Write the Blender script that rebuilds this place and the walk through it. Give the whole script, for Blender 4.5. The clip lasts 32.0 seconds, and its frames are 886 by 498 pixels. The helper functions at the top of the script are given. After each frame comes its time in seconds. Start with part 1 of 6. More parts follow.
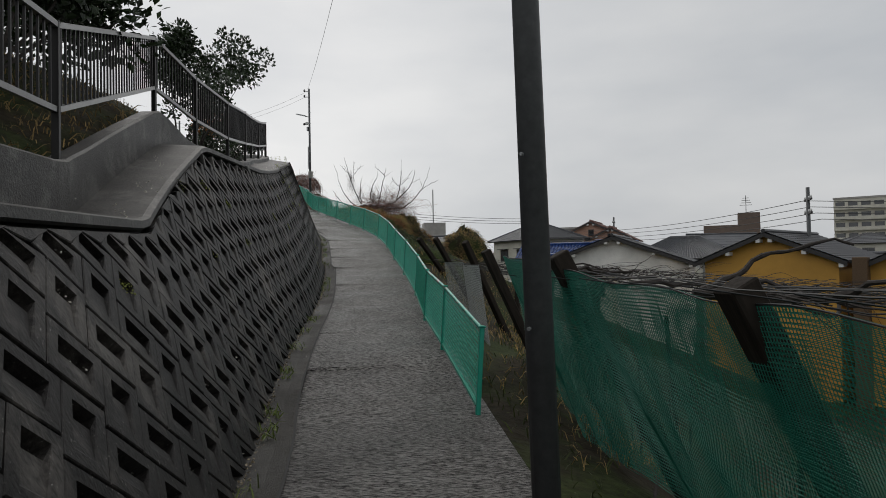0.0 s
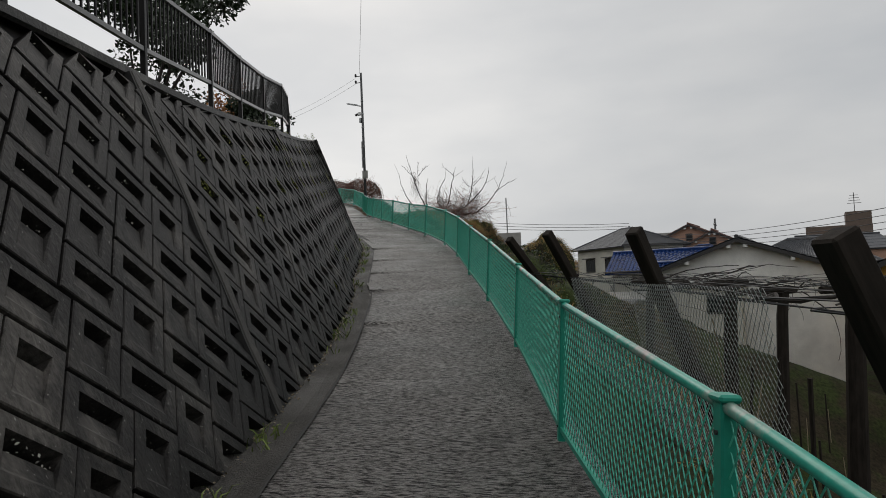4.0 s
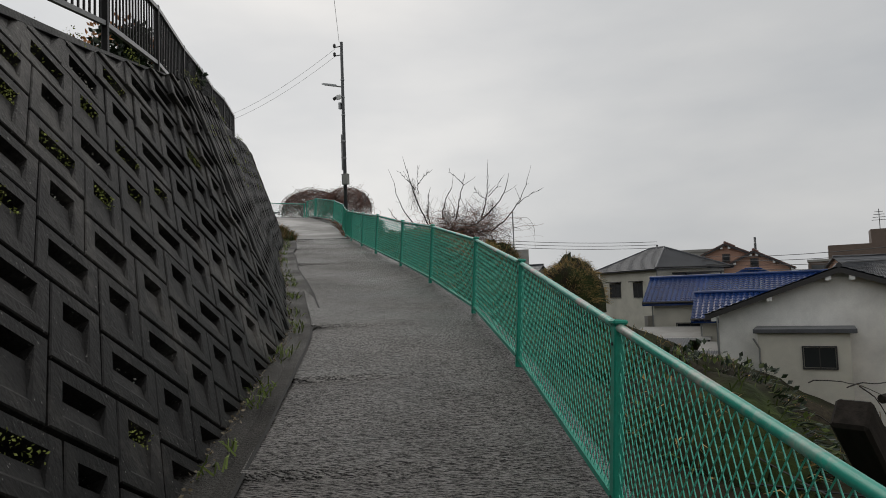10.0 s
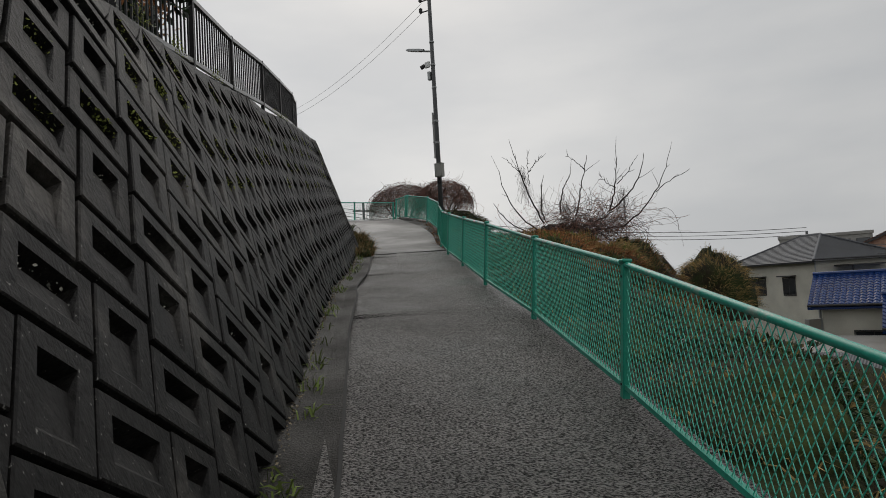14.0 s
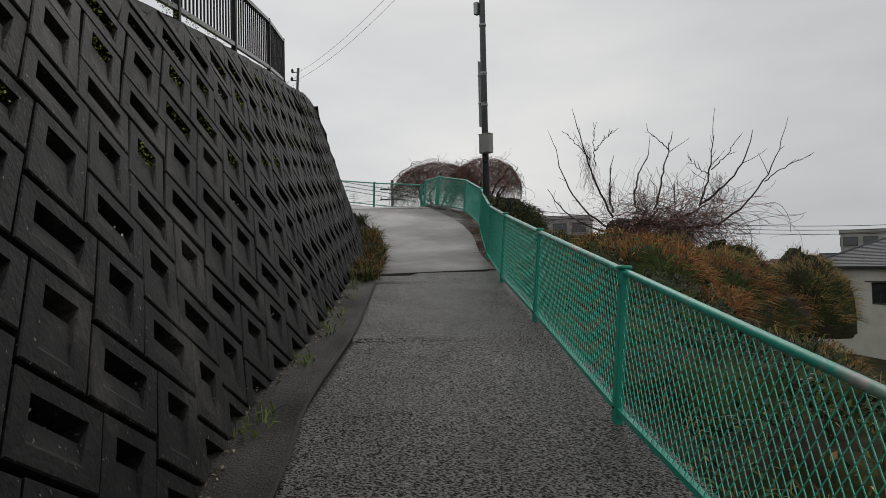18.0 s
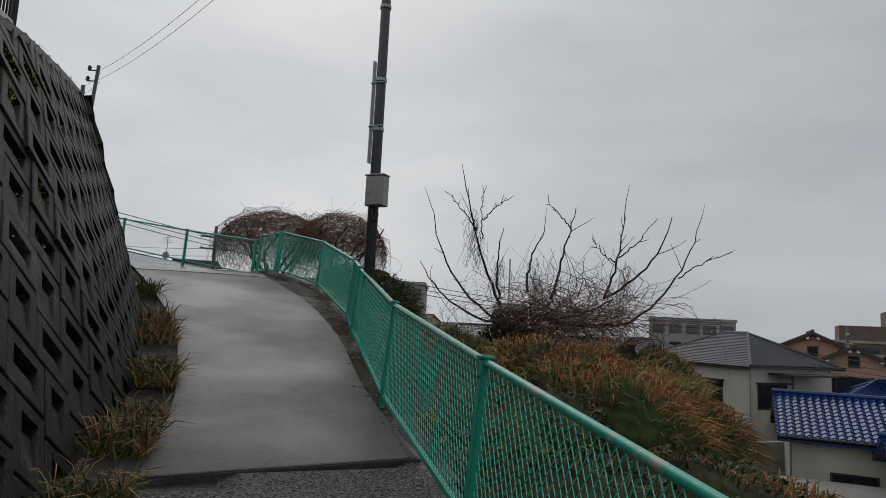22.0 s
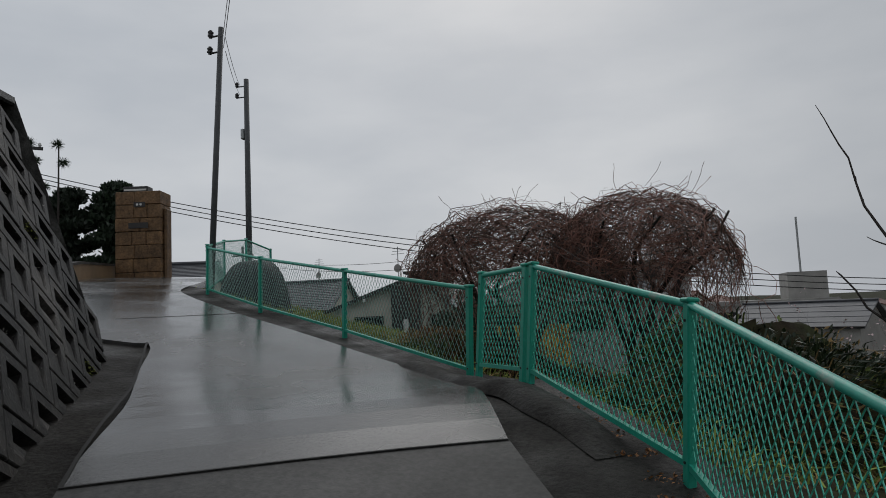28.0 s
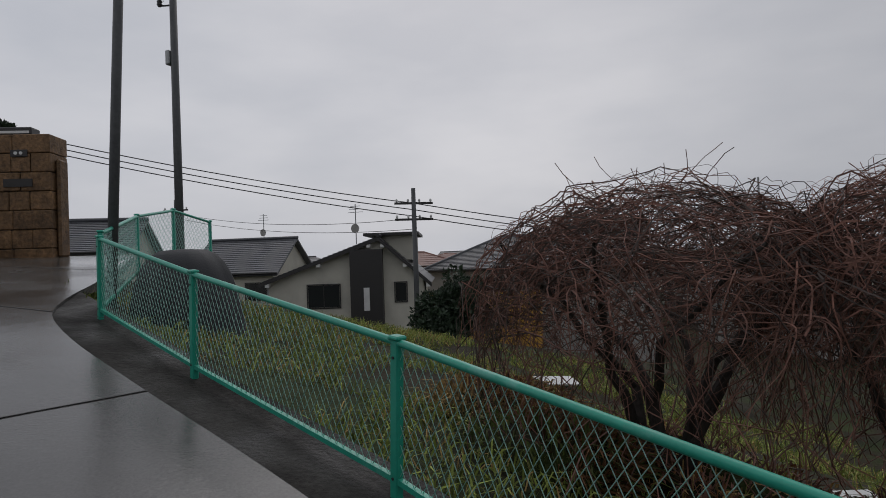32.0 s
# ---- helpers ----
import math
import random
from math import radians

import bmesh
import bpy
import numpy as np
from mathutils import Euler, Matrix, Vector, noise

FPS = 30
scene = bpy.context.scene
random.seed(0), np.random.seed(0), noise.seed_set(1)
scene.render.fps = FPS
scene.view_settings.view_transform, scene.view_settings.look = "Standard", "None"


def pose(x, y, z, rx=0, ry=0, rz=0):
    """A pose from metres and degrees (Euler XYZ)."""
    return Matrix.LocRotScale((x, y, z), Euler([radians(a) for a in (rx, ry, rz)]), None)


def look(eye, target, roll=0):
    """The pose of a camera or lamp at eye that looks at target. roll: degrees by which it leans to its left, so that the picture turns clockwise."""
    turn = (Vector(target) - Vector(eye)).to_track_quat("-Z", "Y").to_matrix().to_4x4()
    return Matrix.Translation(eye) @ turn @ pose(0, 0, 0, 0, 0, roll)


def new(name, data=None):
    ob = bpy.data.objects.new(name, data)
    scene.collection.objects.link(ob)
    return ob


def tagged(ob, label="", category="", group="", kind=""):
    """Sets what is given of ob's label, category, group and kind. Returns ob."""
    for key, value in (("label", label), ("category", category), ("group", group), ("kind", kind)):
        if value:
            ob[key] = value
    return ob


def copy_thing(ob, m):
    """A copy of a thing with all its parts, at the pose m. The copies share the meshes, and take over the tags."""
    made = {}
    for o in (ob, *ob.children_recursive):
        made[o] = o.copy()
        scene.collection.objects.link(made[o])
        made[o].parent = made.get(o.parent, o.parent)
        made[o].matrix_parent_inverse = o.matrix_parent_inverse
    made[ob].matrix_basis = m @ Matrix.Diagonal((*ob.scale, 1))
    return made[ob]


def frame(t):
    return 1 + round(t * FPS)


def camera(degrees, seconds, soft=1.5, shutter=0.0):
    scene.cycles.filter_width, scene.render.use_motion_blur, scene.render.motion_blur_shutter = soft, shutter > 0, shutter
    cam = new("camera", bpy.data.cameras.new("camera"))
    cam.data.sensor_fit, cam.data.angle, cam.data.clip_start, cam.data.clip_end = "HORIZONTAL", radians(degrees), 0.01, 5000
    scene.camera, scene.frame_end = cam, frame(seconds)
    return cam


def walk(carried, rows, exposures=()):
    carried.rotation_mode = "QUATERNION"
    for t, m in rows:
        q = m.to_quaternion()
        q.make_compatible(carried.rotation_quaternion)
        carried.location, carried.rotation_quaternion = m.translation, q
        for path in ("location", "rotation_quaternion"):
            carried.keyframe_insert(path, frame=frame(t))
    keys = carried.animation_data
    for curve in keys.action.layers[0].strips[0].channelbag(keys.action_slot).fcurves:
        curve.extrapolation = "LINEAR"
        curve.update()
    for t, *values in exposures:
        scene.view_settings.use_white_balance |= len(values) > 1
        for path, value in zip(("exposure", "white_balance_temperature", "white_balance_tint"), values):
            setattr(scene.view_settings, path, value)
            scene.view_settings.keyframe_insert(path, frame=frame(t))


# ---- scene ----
cam = camera(68.22, 32.0, soft=0.9)
PATH = [
    (0, (2.870, -3.779, 0.873), (2.747, -1.784, 0.917), -1.09),
    (0.5, (2.709, -2.943, 0.864), (2.675, -0.944, 0.919), -2.00),
    (1, (2.498, -2.093, 0.874), (2.478, -0.094, 0.889), -0.94),
    (1.5, (2.382, -1.253, 0.881), (2.239, 0.742, 0.877), -3.39),
    (2, (2.235, -0.376, 0.913), (2.090, 1.619, 0.924), -2.50),
    (2.5, (2.134, 0.501, 0.955), (1.794, 2.470, 1.038), -3.40),
    (4.5, (1.770, 3.929, 0.941), (1.422, 5.896, 1.040), -2.04),
    (5, (1.651, 4.699, 1.036), (1.244, 6.654, 1.149), 0.41),
    (5.5, (1.582, 5.431, 1.098), (1.297, 7.407, 1.206), -1.16),
    (6, (1.453, 6.144, 1.171), (1.015, 8.093, 1.267), 0.74),
    (6.5, (1.337, 6.864, 1.261), (0.928, 8.819, 1.373), -0.78),
    (7, (1.159, 7.565, 1.357), (0.628, 9.488, 1.485), -0.50),
    (7.5, (0.973, 8.240, 1.472), (0.512, 10.182, 1.605), -0.46),
    (8, (0.782, 8.913, 1.560), (0.300, 10.849, 1.699), -1.50),
    (8.5, (0.563, 9.561, 1.691), (0.112, 11.505, 1.814), -1.48),
    (9, (0.389, 10.219, 1.820), (-0.106, 12.152, 1.956), -2.07),
    (9.5, (0.229, 10.835, 1.922), (-0.249, 12.769, 2.098), -1.44),
    (10, (0.149, 11.473, 2.022), (-0.188, 13.440, 2.155), -2.15),
    (10.5, (-0.022, 12.140, 2.137), (-0.390, 14.103, 2.245), -0.87),
    (11, (-0.149, 12.817, 2.253), (-0.505, 14.784, 2.322), -3.66),
    (11.5, (-0.341, 13.482, 2.347), (-0.872, 15.407, 2.452), -1.53),
    (12, (-0.470, 14.125, 2.449), (-0.984, 16.055, 2.550), -3.24),
    (12.5, (-0.715, 14.772, 2.552), (-1.304, 16.681, 2.661), -1.73),
    (13, (-0.941, 15.409, 2.687), (-1.455, 17.333, 2.867), -2.02),
    (13.5, (-1.198, 16.051, 2.806), (-1.826, 17.941, 2.992), -2.25),
    (14, (-1.392, 16.676, 2.924), (-2.029, 18.568, 3.043), -3.34),
    (14.5, (-1.538, 17.317, 3.063), (-2.207, 19.198, 3.192), -0.86),
    (16.5, (-2.470, 19.683, 3.548), (-3.331, 21.486, 3.650), -1.05),
    (17, (-2.731, 20.316, 3.631), (-3.613, 22.106, 3.759), -1.20),
    (17.5, (-2.963, 20.962, 3.721), (-3.655, 22.834, 3.848), -1.56),
    (18, (-3.268, 21.609, 3.814), (-4.001, 23.468, 3.868), -1.20),
    (18.5, (-3.600, 22.246, 3.925), (-4.388, 24.083, 3.975), -0.98),
    (19, (-3.890, 22.853, 3.995), (-4.753, 24.657, 3.953), 2.55),
    (19.5, (-4.233, 23.436, 4.094), (-5.233, 25.167, 4.027), 7.33),
    (20, (-4.499, 23.952, 4.194), (-5.568, 25.638, 4.317), 9.11),
    (20.5, (-4.782, 24.435, 4.317), (-5.845, 26.116, 4.527), 5.96),
    (21, (-5.010, 24.985, 4.444), (-5.876, 26.770, 4.702), 2.03),
    (21.5, (-5.182, 25.567, 4.513), (-5.885, 27.422, 4.769), 4.39),
    (22, (-5.380, 26.172, 4.595), (-5.610, 28.144, 4.836), 2.82),
    (22.5, (-5.567, 26.825, 4.705), (-5.593, 28.813, 4.918), 2.83),
    (23, (-5.840, 27.437, 4.810), (-5.837, 29.426, 5.016), 2.41),
    (23.5, (-6.157, 28.058, 4.918), (-6.450, 30.027, 5.111), 0.39),
    (24, (-6.478, 28.708, 5.035), (-6.819, 30.665, 5.262), 1.24),
    (24.5, (-6.676, 29.414, 5.128), (-7.102, 31.356, 5.348), -0.98),
    (25, (-6.909, 30.177, 5.198), (-7.416, 32.097, 5.436), 0.43),
    (25.5, (-7.087, 30.938, 5.305), (-7.654, 32.848, 5.483), -1.13),
    (27.5, (-8.259, 33.593, 5.943), (-9.059, 35.415, 6.144), -1.75),
    (28, (-8.468, 34.183, 6.072), (-9.381, 35.953, 6.256), -2.59),
    (28.5, (-8.735, 34.703, 6.203), (-9.746, 36.415, 6.418), -1.48),
    (29, (-8.950, 35.199, 6.302), (-9.922, 36.939, 6.471), -1.68),
    (29.5, (-9.278, 35.645, 6.413), (-10.159, 37.433, 6.577), -0.17),
    (30, (-9.651, 36.038, 6.539), (-10.489, 37.849, 6.673), -0.76),
    (30.5, (-10.137, 36.443, 6.691), (-11.108, 38.188, 6.791), -1.77),
    (31, (-10.656, 36.844, 6.831), (-11.644, 38.579, 6.947), -0.58),
    (31.5, (-11.109, 37.273, 6.930), (-11.956, 39.082, 7.021), -2.10),
    (32, (-11.619, 37.622, 7.001), (-12.382, 39.470, 7.029), -2.04),
]
walk(cam, [(t, look(eye, target, roll)) for t, eye, target, roll in PATH],
     exposures=[(0, 0.1, 6600, 10), (6, 0.05, 6700, 10), (11, 0.02, 6700, 10), (14, -0.08, 6700, 10), (18.3, 0.0, 6650, 10), (20, 0.2, 6600, 10), (20.9, 0.0, 6550, 10), (22, -0.17, 6450, 10), (25, -0.24, 6350, 10), (28, -0.34, 6350, 10), (30, -0.36, 6350, 10), (32, -0.3, 6400, 14)])

# ---- world, sun and light ----
world = bpy.data.worlds.new("overcast_sky")
scene.world = world
world.use_nodes = True
wn, wl = world.node_tree.nodes, world.node_tree.links
wn.clear()
w_out = wn.new("ShaderNodeOutputWorld")
w_bg = wn.new("ShaderNodeBackground")
w_sky = wn.new("ShaderNodeTexSky")
w_sky.sky_type = "NISHITA"
w_sky.sun_disc = False
w_sky.sun_elevation = radians(38)
w_sky.sun_rotation = radians(-20)
w_sky.dust_density = 4.0
w_mix = wn.new("ShaderNodeMix")
w_mix.data_type = "RGBA"
w_mix.inputs[0].default_value = 0.965
w_geo = wn.new("ShaderNodeTexCoord")
w_sep = wn.new("ShaderNodeSeparateXYZ")
w_map = wn.new("ShaderNodeMapping")
w_map.inputs["Scale"].default_value = (1.6, 1.6, 4.5)
w_noise = wn.new("ShaderNodeTexNoise")
w_noise.inputs["Scale"].default_value = 1.3
w_noise.inputs["Detail"].default_value = 5
w_noise.inputs["Roughness"].default_value = 0.5
w_ramp = wn.new("ShaderNodeValToRGB")
w_ramp.color_ramp.elements[0].position = 0.36
w_ramp.color_ramp.elements[0].color = (4.7, 4.95, 5.25, 1)
w_ramp.color_ramp.elements[1].position = 0.64
w_ramp.color_ramp.elements[1].color = (5.9, 6.05, 6.2, 1)
wl.new(w_geo.outputs["Generated"], w_map.inputs["Vector"])
wl.new(w_map.outputs["Vector"], w_noise.inputs["Vector"])
wl.new(w_noise.outputs["Fac"], w_ramp.inputs["Fac"])
wl.new(w_sky.outputs["Color"], w_mix.inputs[6])
wl.new(w_ramp.outputs["Color"], w_mix.inputs[7])
# the cloud deck thickens toward the east
w_fade = wn.new("ShaderNodeMapRange")
w_fade.interpolation_type = "SMOOTHSTEP"
w_fade.inputs["From Min"].default_value, w_fade.inputs["From Max"].default_value = -0.35, 0.35
w_fade.inputs["To Min"].default_value, w_fade.inputs["To Max"].default_value = 1.02, 0.8
w_dim = wn.new("ShaderNodeVectorMath")
w_dim.operation = "SCALE"
wl.new(w_geo.outputs["Generated"], w_sep.inputs["Vector"])
wl.new(w_sep.outputs["X"], w_fade.inputs["Value"])
wl.new(w_mix.outputs[2], w_dim.inputs[0])
wl.new(w_fade.outputs["Result"], w_dim.inputs["Scale"])
wl.new(w_dim.outputs[0], w_bg.inputs["Color"])
w_bg.inputs["Strength"].default_value = 0.12
wl.new(w_bg.outputs["Background"], w_out.inputs["Surface"])

sun_data = bpy.data.lights.new("sun", "SUN")
sun_data.energy = 0.5
sun_data.angle = radians(40)
sun_data.color = (1.0, 0.97, 0.93)
sun = new("sun", sun_data)
sun.matrix_world = pose(0, 0, 60, 42, 0, 200)


# ---- small geometry kit ----
class Geo:
    """Vertices and faces of one mesh, gathered in plain lists."""

    def __init__(self):
        self.v, self.f, self.m = [], [], []

    def add(self, verts, faces, slot=0):
        n = len(self.v)
        self.v += [tuple(p) for p in verts]
        self.f += [tuple(i + n for i in q) for q in faces]
        self.m += [slot] * len(faces)
        return self

    def box(self, lo, hi, m=None, slot=0, bevel=0.0):
        if bevel:
            return self.bevel_box(lo, hi, bevel, m, slot)
        (a, b, c), (d, e, g) = lo, hi
        vs = [(a, b, c), (d, b, c), (d, e, c), (a, e, c), (a, b, g), (d, b, g), (d, e, g), (a, e, g)]
        if m is not None:
            vs = [m @ Vector(p) for p in vs]
        return self.add(vs, [(3, 2, 1, 0), (4, 5, 6, 7), (0, 1, 5, 4), (1, 2, 6, 5), (2, 3, 7, 6), (3, 0, 4, 7)], slot)

    def bevel_box(self, lo, hi, k, m=None, slot=0):
        bm = bmesh.new()
        bmesh.ops.create_cube(bm, size=1.0)
        for p in bm.verts:
            p.co = Vector([(l + h) / 2 + c * (h - l) for l, h, c in zip(lo, hi, p.co)])
        bmesh.ops.bevel(bm, geom=bm.edges[:], offset=k, segments=1, affect="EDGES", profile=0.5)
        bm.verts.index_update()
        vs = [(m @ p.co) if m is not None else p.co.copy() for p in bm.verts]
        self.add(vs, [[p.index for p in q.verts] for q in bm.faces], slot)
        bm.free()
        return self

    def tube(self, points, radii, seg=8, cap=True, slot=0):
        """A tube along points, with one radius or one for each."""
        pts = [Vector(p) for p in points]
        if not isinstance(radii, (list, tuple)):
            radii = [radii] * len(pts)
        n0 = len(self.v)
        up = None
        for i, p in enumerate(pts):
            d = (pts[min(i + 1, len(pts) - 1)] - pts[max(i - 1, 0)])
            d = d.normalized() if d.length > 1e-9 else Vector((0, 0, 1))
            if up is None:
                up = Vector((0, 0, 1)) if abs(d.z) < 0.9 else Vector((1, 0, 0))
            side = d.cross(up)
            side = side.normalized() if side.length > 1e-6 else d.orthogonal().normalized()
            up = side.cross(d)
            for k in range(seg):
                a = 2 * math.pi * k / seg
                self.v.append(tuple(p + (side * math.cos(a) + up * math.sin(a)) * radii[i]))
        for i in range(len(pts) - 1):
            for k in range(seg):
                a, b = n0 + i * seg + k, n0 + i * seg + (k + 1) % seg
                self.f.append((a, b, b + seg, a + seg))
                self.m.append(slot)
        if cap:
            self.f.append(tuple(n0 + k for k in range(seg))[::-1])
            self.f.append(tuple(n0 + (len(pts) - 1) * seg + k for k in range(seg)))
            self.m += [slot, slot]
        return self

    def strip(self, a, b, slot=0):
        """Quads between two rows of points."""
        n = len(self.v)
        self.v += [tuple(p) for p in a] + [tuple(p) for p in b]
        k = len(a)
        for i in range(k - 1):
            self.f.append((n + i, n + i + 1, n + k + i + 1, n + k + i))
            self.m.append(slot)
        return self

    def loft(self, rows, slot=0, closed=False):
        n, k = len(self.v), len(rows[0])
        for r in rows:
            self.v += [tuple(p) for p in r]
        for j in range(len(rows) - 1):
            for i in range(k if closed else k - 1):
                a, b = n + j * k + i, n + j * k + (i + 1) % k
                self.f.append((a, b, b + k, a + k))
                self.m.append(slot)
        return self

    def mesh(self, name, mats, smooth=False):
        me = bpy.data.meshes.new(name)
        me.from_pydata(self.v, [], self.f)
        for mat in mats if isinstance(mats, (list, tuple)) else [mats]:
            me.materials.append(mat)
        if any(self.m):
            me.polygons.foreach_set("material_index", self.m)
        if smooth:
            me.polygons.foreach_set("use_smooth", [True] * len(me.polygons))
        me.validate()
        me.update()
        return me


def part(name, geo, mat, parent=None, label="", smooth=False, m=None):
    """One mesh object from a Geo or a finished mesh, under a thing or a part."""
    me = geo.mesh(name, mat, smooth) if isinstance(geo, Geo) else geo
    ob = new(name, me)
    if parent is not None:
        ob.parent = parent
    if m is not None:
        ob.matrix_basis = m
    return tagged(ob, label=label) if label else ob


def thing(name, label, category, m=None, group="", kind=""):
    ob = new(name)
    ob.empty_display_size = 0.2
    if m is not None:
        ob.matrix_basis = m
    return tagged(ob, label, category, group, kind)


def smooth_line(pts, step=0.25):
    """A Catmull-Rom curve through points, sampled about every step."""
    ps = [Vector(p) for p in pts]
    ps = [ps[0] * 2 - ps[1], *ps, ps[-1] * 2 - ps[-2]]
    out = []
    for i in range(1, len(ps) - 2):
        a, b, c, d = ps[i - 1 : i + 3]
        n = max(1, round((c - b).length / step))
        for j in range(n):
            t = j / n
            out.append(0.5 * (2 * b + (c - a) * t + (2 * a - 5 * b + 4 * c - d) * t * t + (3 * b - a - 3 * c + d) * t ** 3))
    out.append(ps[-2])
    return out


def along(line, s):
    """The place at arc length s of a line, and its level direction."""
    for a, b in zip(line[:-1], line[1:]):
        d = (b - a).length
        if s <= d:
            break
        s -= d
    w = (b - a)
    flat = Vector((w.x, w.y, 0)).normalized()
    return a + w * (s / d), flat


def length(line):
    return sum((b - a).length for a, b in zip(line[:-1], line[1:]))


# ---- materials ----
def material(name, colour, rough=0.6, metal=0.0, grain=0.0, scale=20.0, blotch=0.0, blotch_scale=1.5, bump=0.0, bump_scale=None, per_piece=0.0, wet=0.0, spec=0.5, stretch=(1, 1, 1), stain=None, stain_at=0.6, speck=None, speck_scale=120.0, speck_at=0.68, in_world=False):
    """A procedural surface: a colour varied by fine grain, by broad blotches and from piece to piece, with a fine relief.
    wet: how far broad patches turn dark and glossy. stain: a second colour that shows in patches."""
    mat = bpy.data.materials.new(name)
    mat.use_nodes = True
    n, l = mat.node_tree.nodes, mat.node_tree.links
    b = n["Principled BSDF"]
    b.inputs["Roughness"].default_value = rough
    b.inputs["Metallic"].default_value = metal
    b.inputs["Specular IOR Level"].default_value = spec
    tc = n.new("ShaderNodeTexCoord")
    mp = n.new("ShaderNodeMapping")
    mp.inputs["Scale"].default_value = stretch
    if in_world:
        l.new(n.new("ShaderNodeNewGeometry").outputs["Position"], mp.inputs["Vector"])
    else:
        l.new(tc.outputs["Object"], mp.inputs["Vector"])
    place = mp.outputs["Vector"]

    def noise_of(sc, detail=4.0, rough_=0.6):
        q = n.new("ShaderNodeTexNoise")
        q.inputs["Scale"].default_value = sc
        q.inputs["Detail"].default_value = detail
        q.inputs["Roughness"].default_value = rough_
        l.new(place, q.inputs["Vector"])
        return q.outputs["Fac"]

    def scaled(fac, amount):
        r = n.new("ShaderNodeMapRange")
        r.inputs["From Min"].default_value, r.inputs["From Max"].default_value = 0.3, 0.7
        r.inputs["To Min"].default_value, r.inputs["To Max"].default_value = 1 - amount, 1 + amount
        l.new(fac, r.inputs["Value"])
        return r.outputs["Result"]

    value = None
    for fac, amount in ((noise_of(scale), grain), (noise_of(blotch_scale, 5.0), blotch)):
        if amount:
            f = scaled(fac, amount)
            if value is None:
                value = f
            else:
                mul = n.new("ShaderNodeMath")
                mul.operation = "MULTIPLY"
                l.new(value, mul.inputs[0])
                l.new(f, mul.inputs[1])
                value = mul.outputs[0]
    if per_piece:
        info = n.new("ShaderNodeObjectInfo")
        r = n.new("ShaderNodeMapRange")
        r.inputs["To Min"].default_value, r.inputs["To Max"].default_value = 1 - per_piece, 1 + per_piece
        l.new(info.outputs["Random"], r.inputs["Value"])
        geo = n.new("ShaderNodeNewGeometry")
        r2 = n.new("ShaderNodeMapRange")
        r2.inputs["To Min"].default_value, r2.inputs["To Max"].default_value = 1 - per_piece, 1 + per_piece
        l.new(geo.outputs["Random Per Island"], r2.inputs["Value"])
        m2 = n.new("ShaderNodeMath")
        m2.operation = "MULTIPLY"
        l.new(r.outputs[0], m2.inputs[0])
        l.new(r2.outputs[0], m2.inputs[1])
        if value is None:
            value = m2.outputs[0]
        else:
            mul = n.new("ShaderNodeMath")
            mul.operation = "MULTIPLY"
            l.new(value, mul.inputs[0])
            l.new(m2.outputs[0], mul.inputs[1])
            value = mul.outputs[0]
    out = None
    base = (*colour, 1)
    if stain:
        mix = n.new("ShaderNodeMix")
        mix.data_type = "RGBA"
        mix.inputs[6].default_value, mix.inputs[7].default_value = base, (*stain, 1)
        r = n.new("ShaderNodeMapRange")
        r.inputs["From Min"].default_value, r.inputs["From Max"].default_value = stain_at - 0.06, stain_at + 0.08
        l.new(noise_of(blotch_scale * 1.7, 6.0, 0.65), r.inputs["Value"])
        l.new(r.outputs[0], mix.inputs[0])
        out = mix.outputs[2]
    if value is not None:
        sc = n.new("ShaderNodeVectorMath")
        sc.operation = "SCALE"
        sc.inputs[0].default_value = colour
        if out is not None:
            l.new(out, sc.inputs[0])
        l.new(value, sc.inputs["Scale"])
        out = sc.outputs[0]
    if speck:
        mix = n.new("ShaderNodeMix")
        mix.data_type = "RGBA"
        mix.inputs[6].default_value, mix.inputs[7].default_value = base, (*speck, 1)
        if out is not None:
            l.new(out, mix.inputs[6])
        r = n.new("ShaderNodeMapRange")
        r.inputs["From Min"].default_value, r.inputs["From Max"].default_value = speck_at, speck_at + 0.04
        l.new(noise_of(speck_scale, 2.0), r.inputs["Value"])
        l.new(r.outputs[0], mix.inputs[0])
        out = mix.outputs[2]
    if out is not None:
        l.new(out, b.inputs["Base Color"])
    else:
        b.inputs["Base Color"].default_value = base
    if wet:
        r = n.new("ShaderNodeMapRange")
        r.inputs["From Min"].default_value, r.inputs["From Max"].default_value = 0.35, 0.65
        r.inputs["To Min"].default_value, r.inputs["To Max"].default_value = max(0.03, rough - wet), min(1, rough + wet)
        l.new(noise_of(blotch_scale * 0.8, 3.0), r.inputs["Value"])
        l.new(r.outputs[0], b.inputs["Roughness"])
    if bump:
        bp = n.new("ShaderNodeBump")
        bp.inputs["Strength"].default_value = 1.0
        bp.inputs["Distance"].default_value = bump
        l.new(noise_of(bump_scale or scale, 5.0), bp.inputs["Height"])
        l.new(bp.outputs["Normal"], b.inputs["Normal"])
    return mat


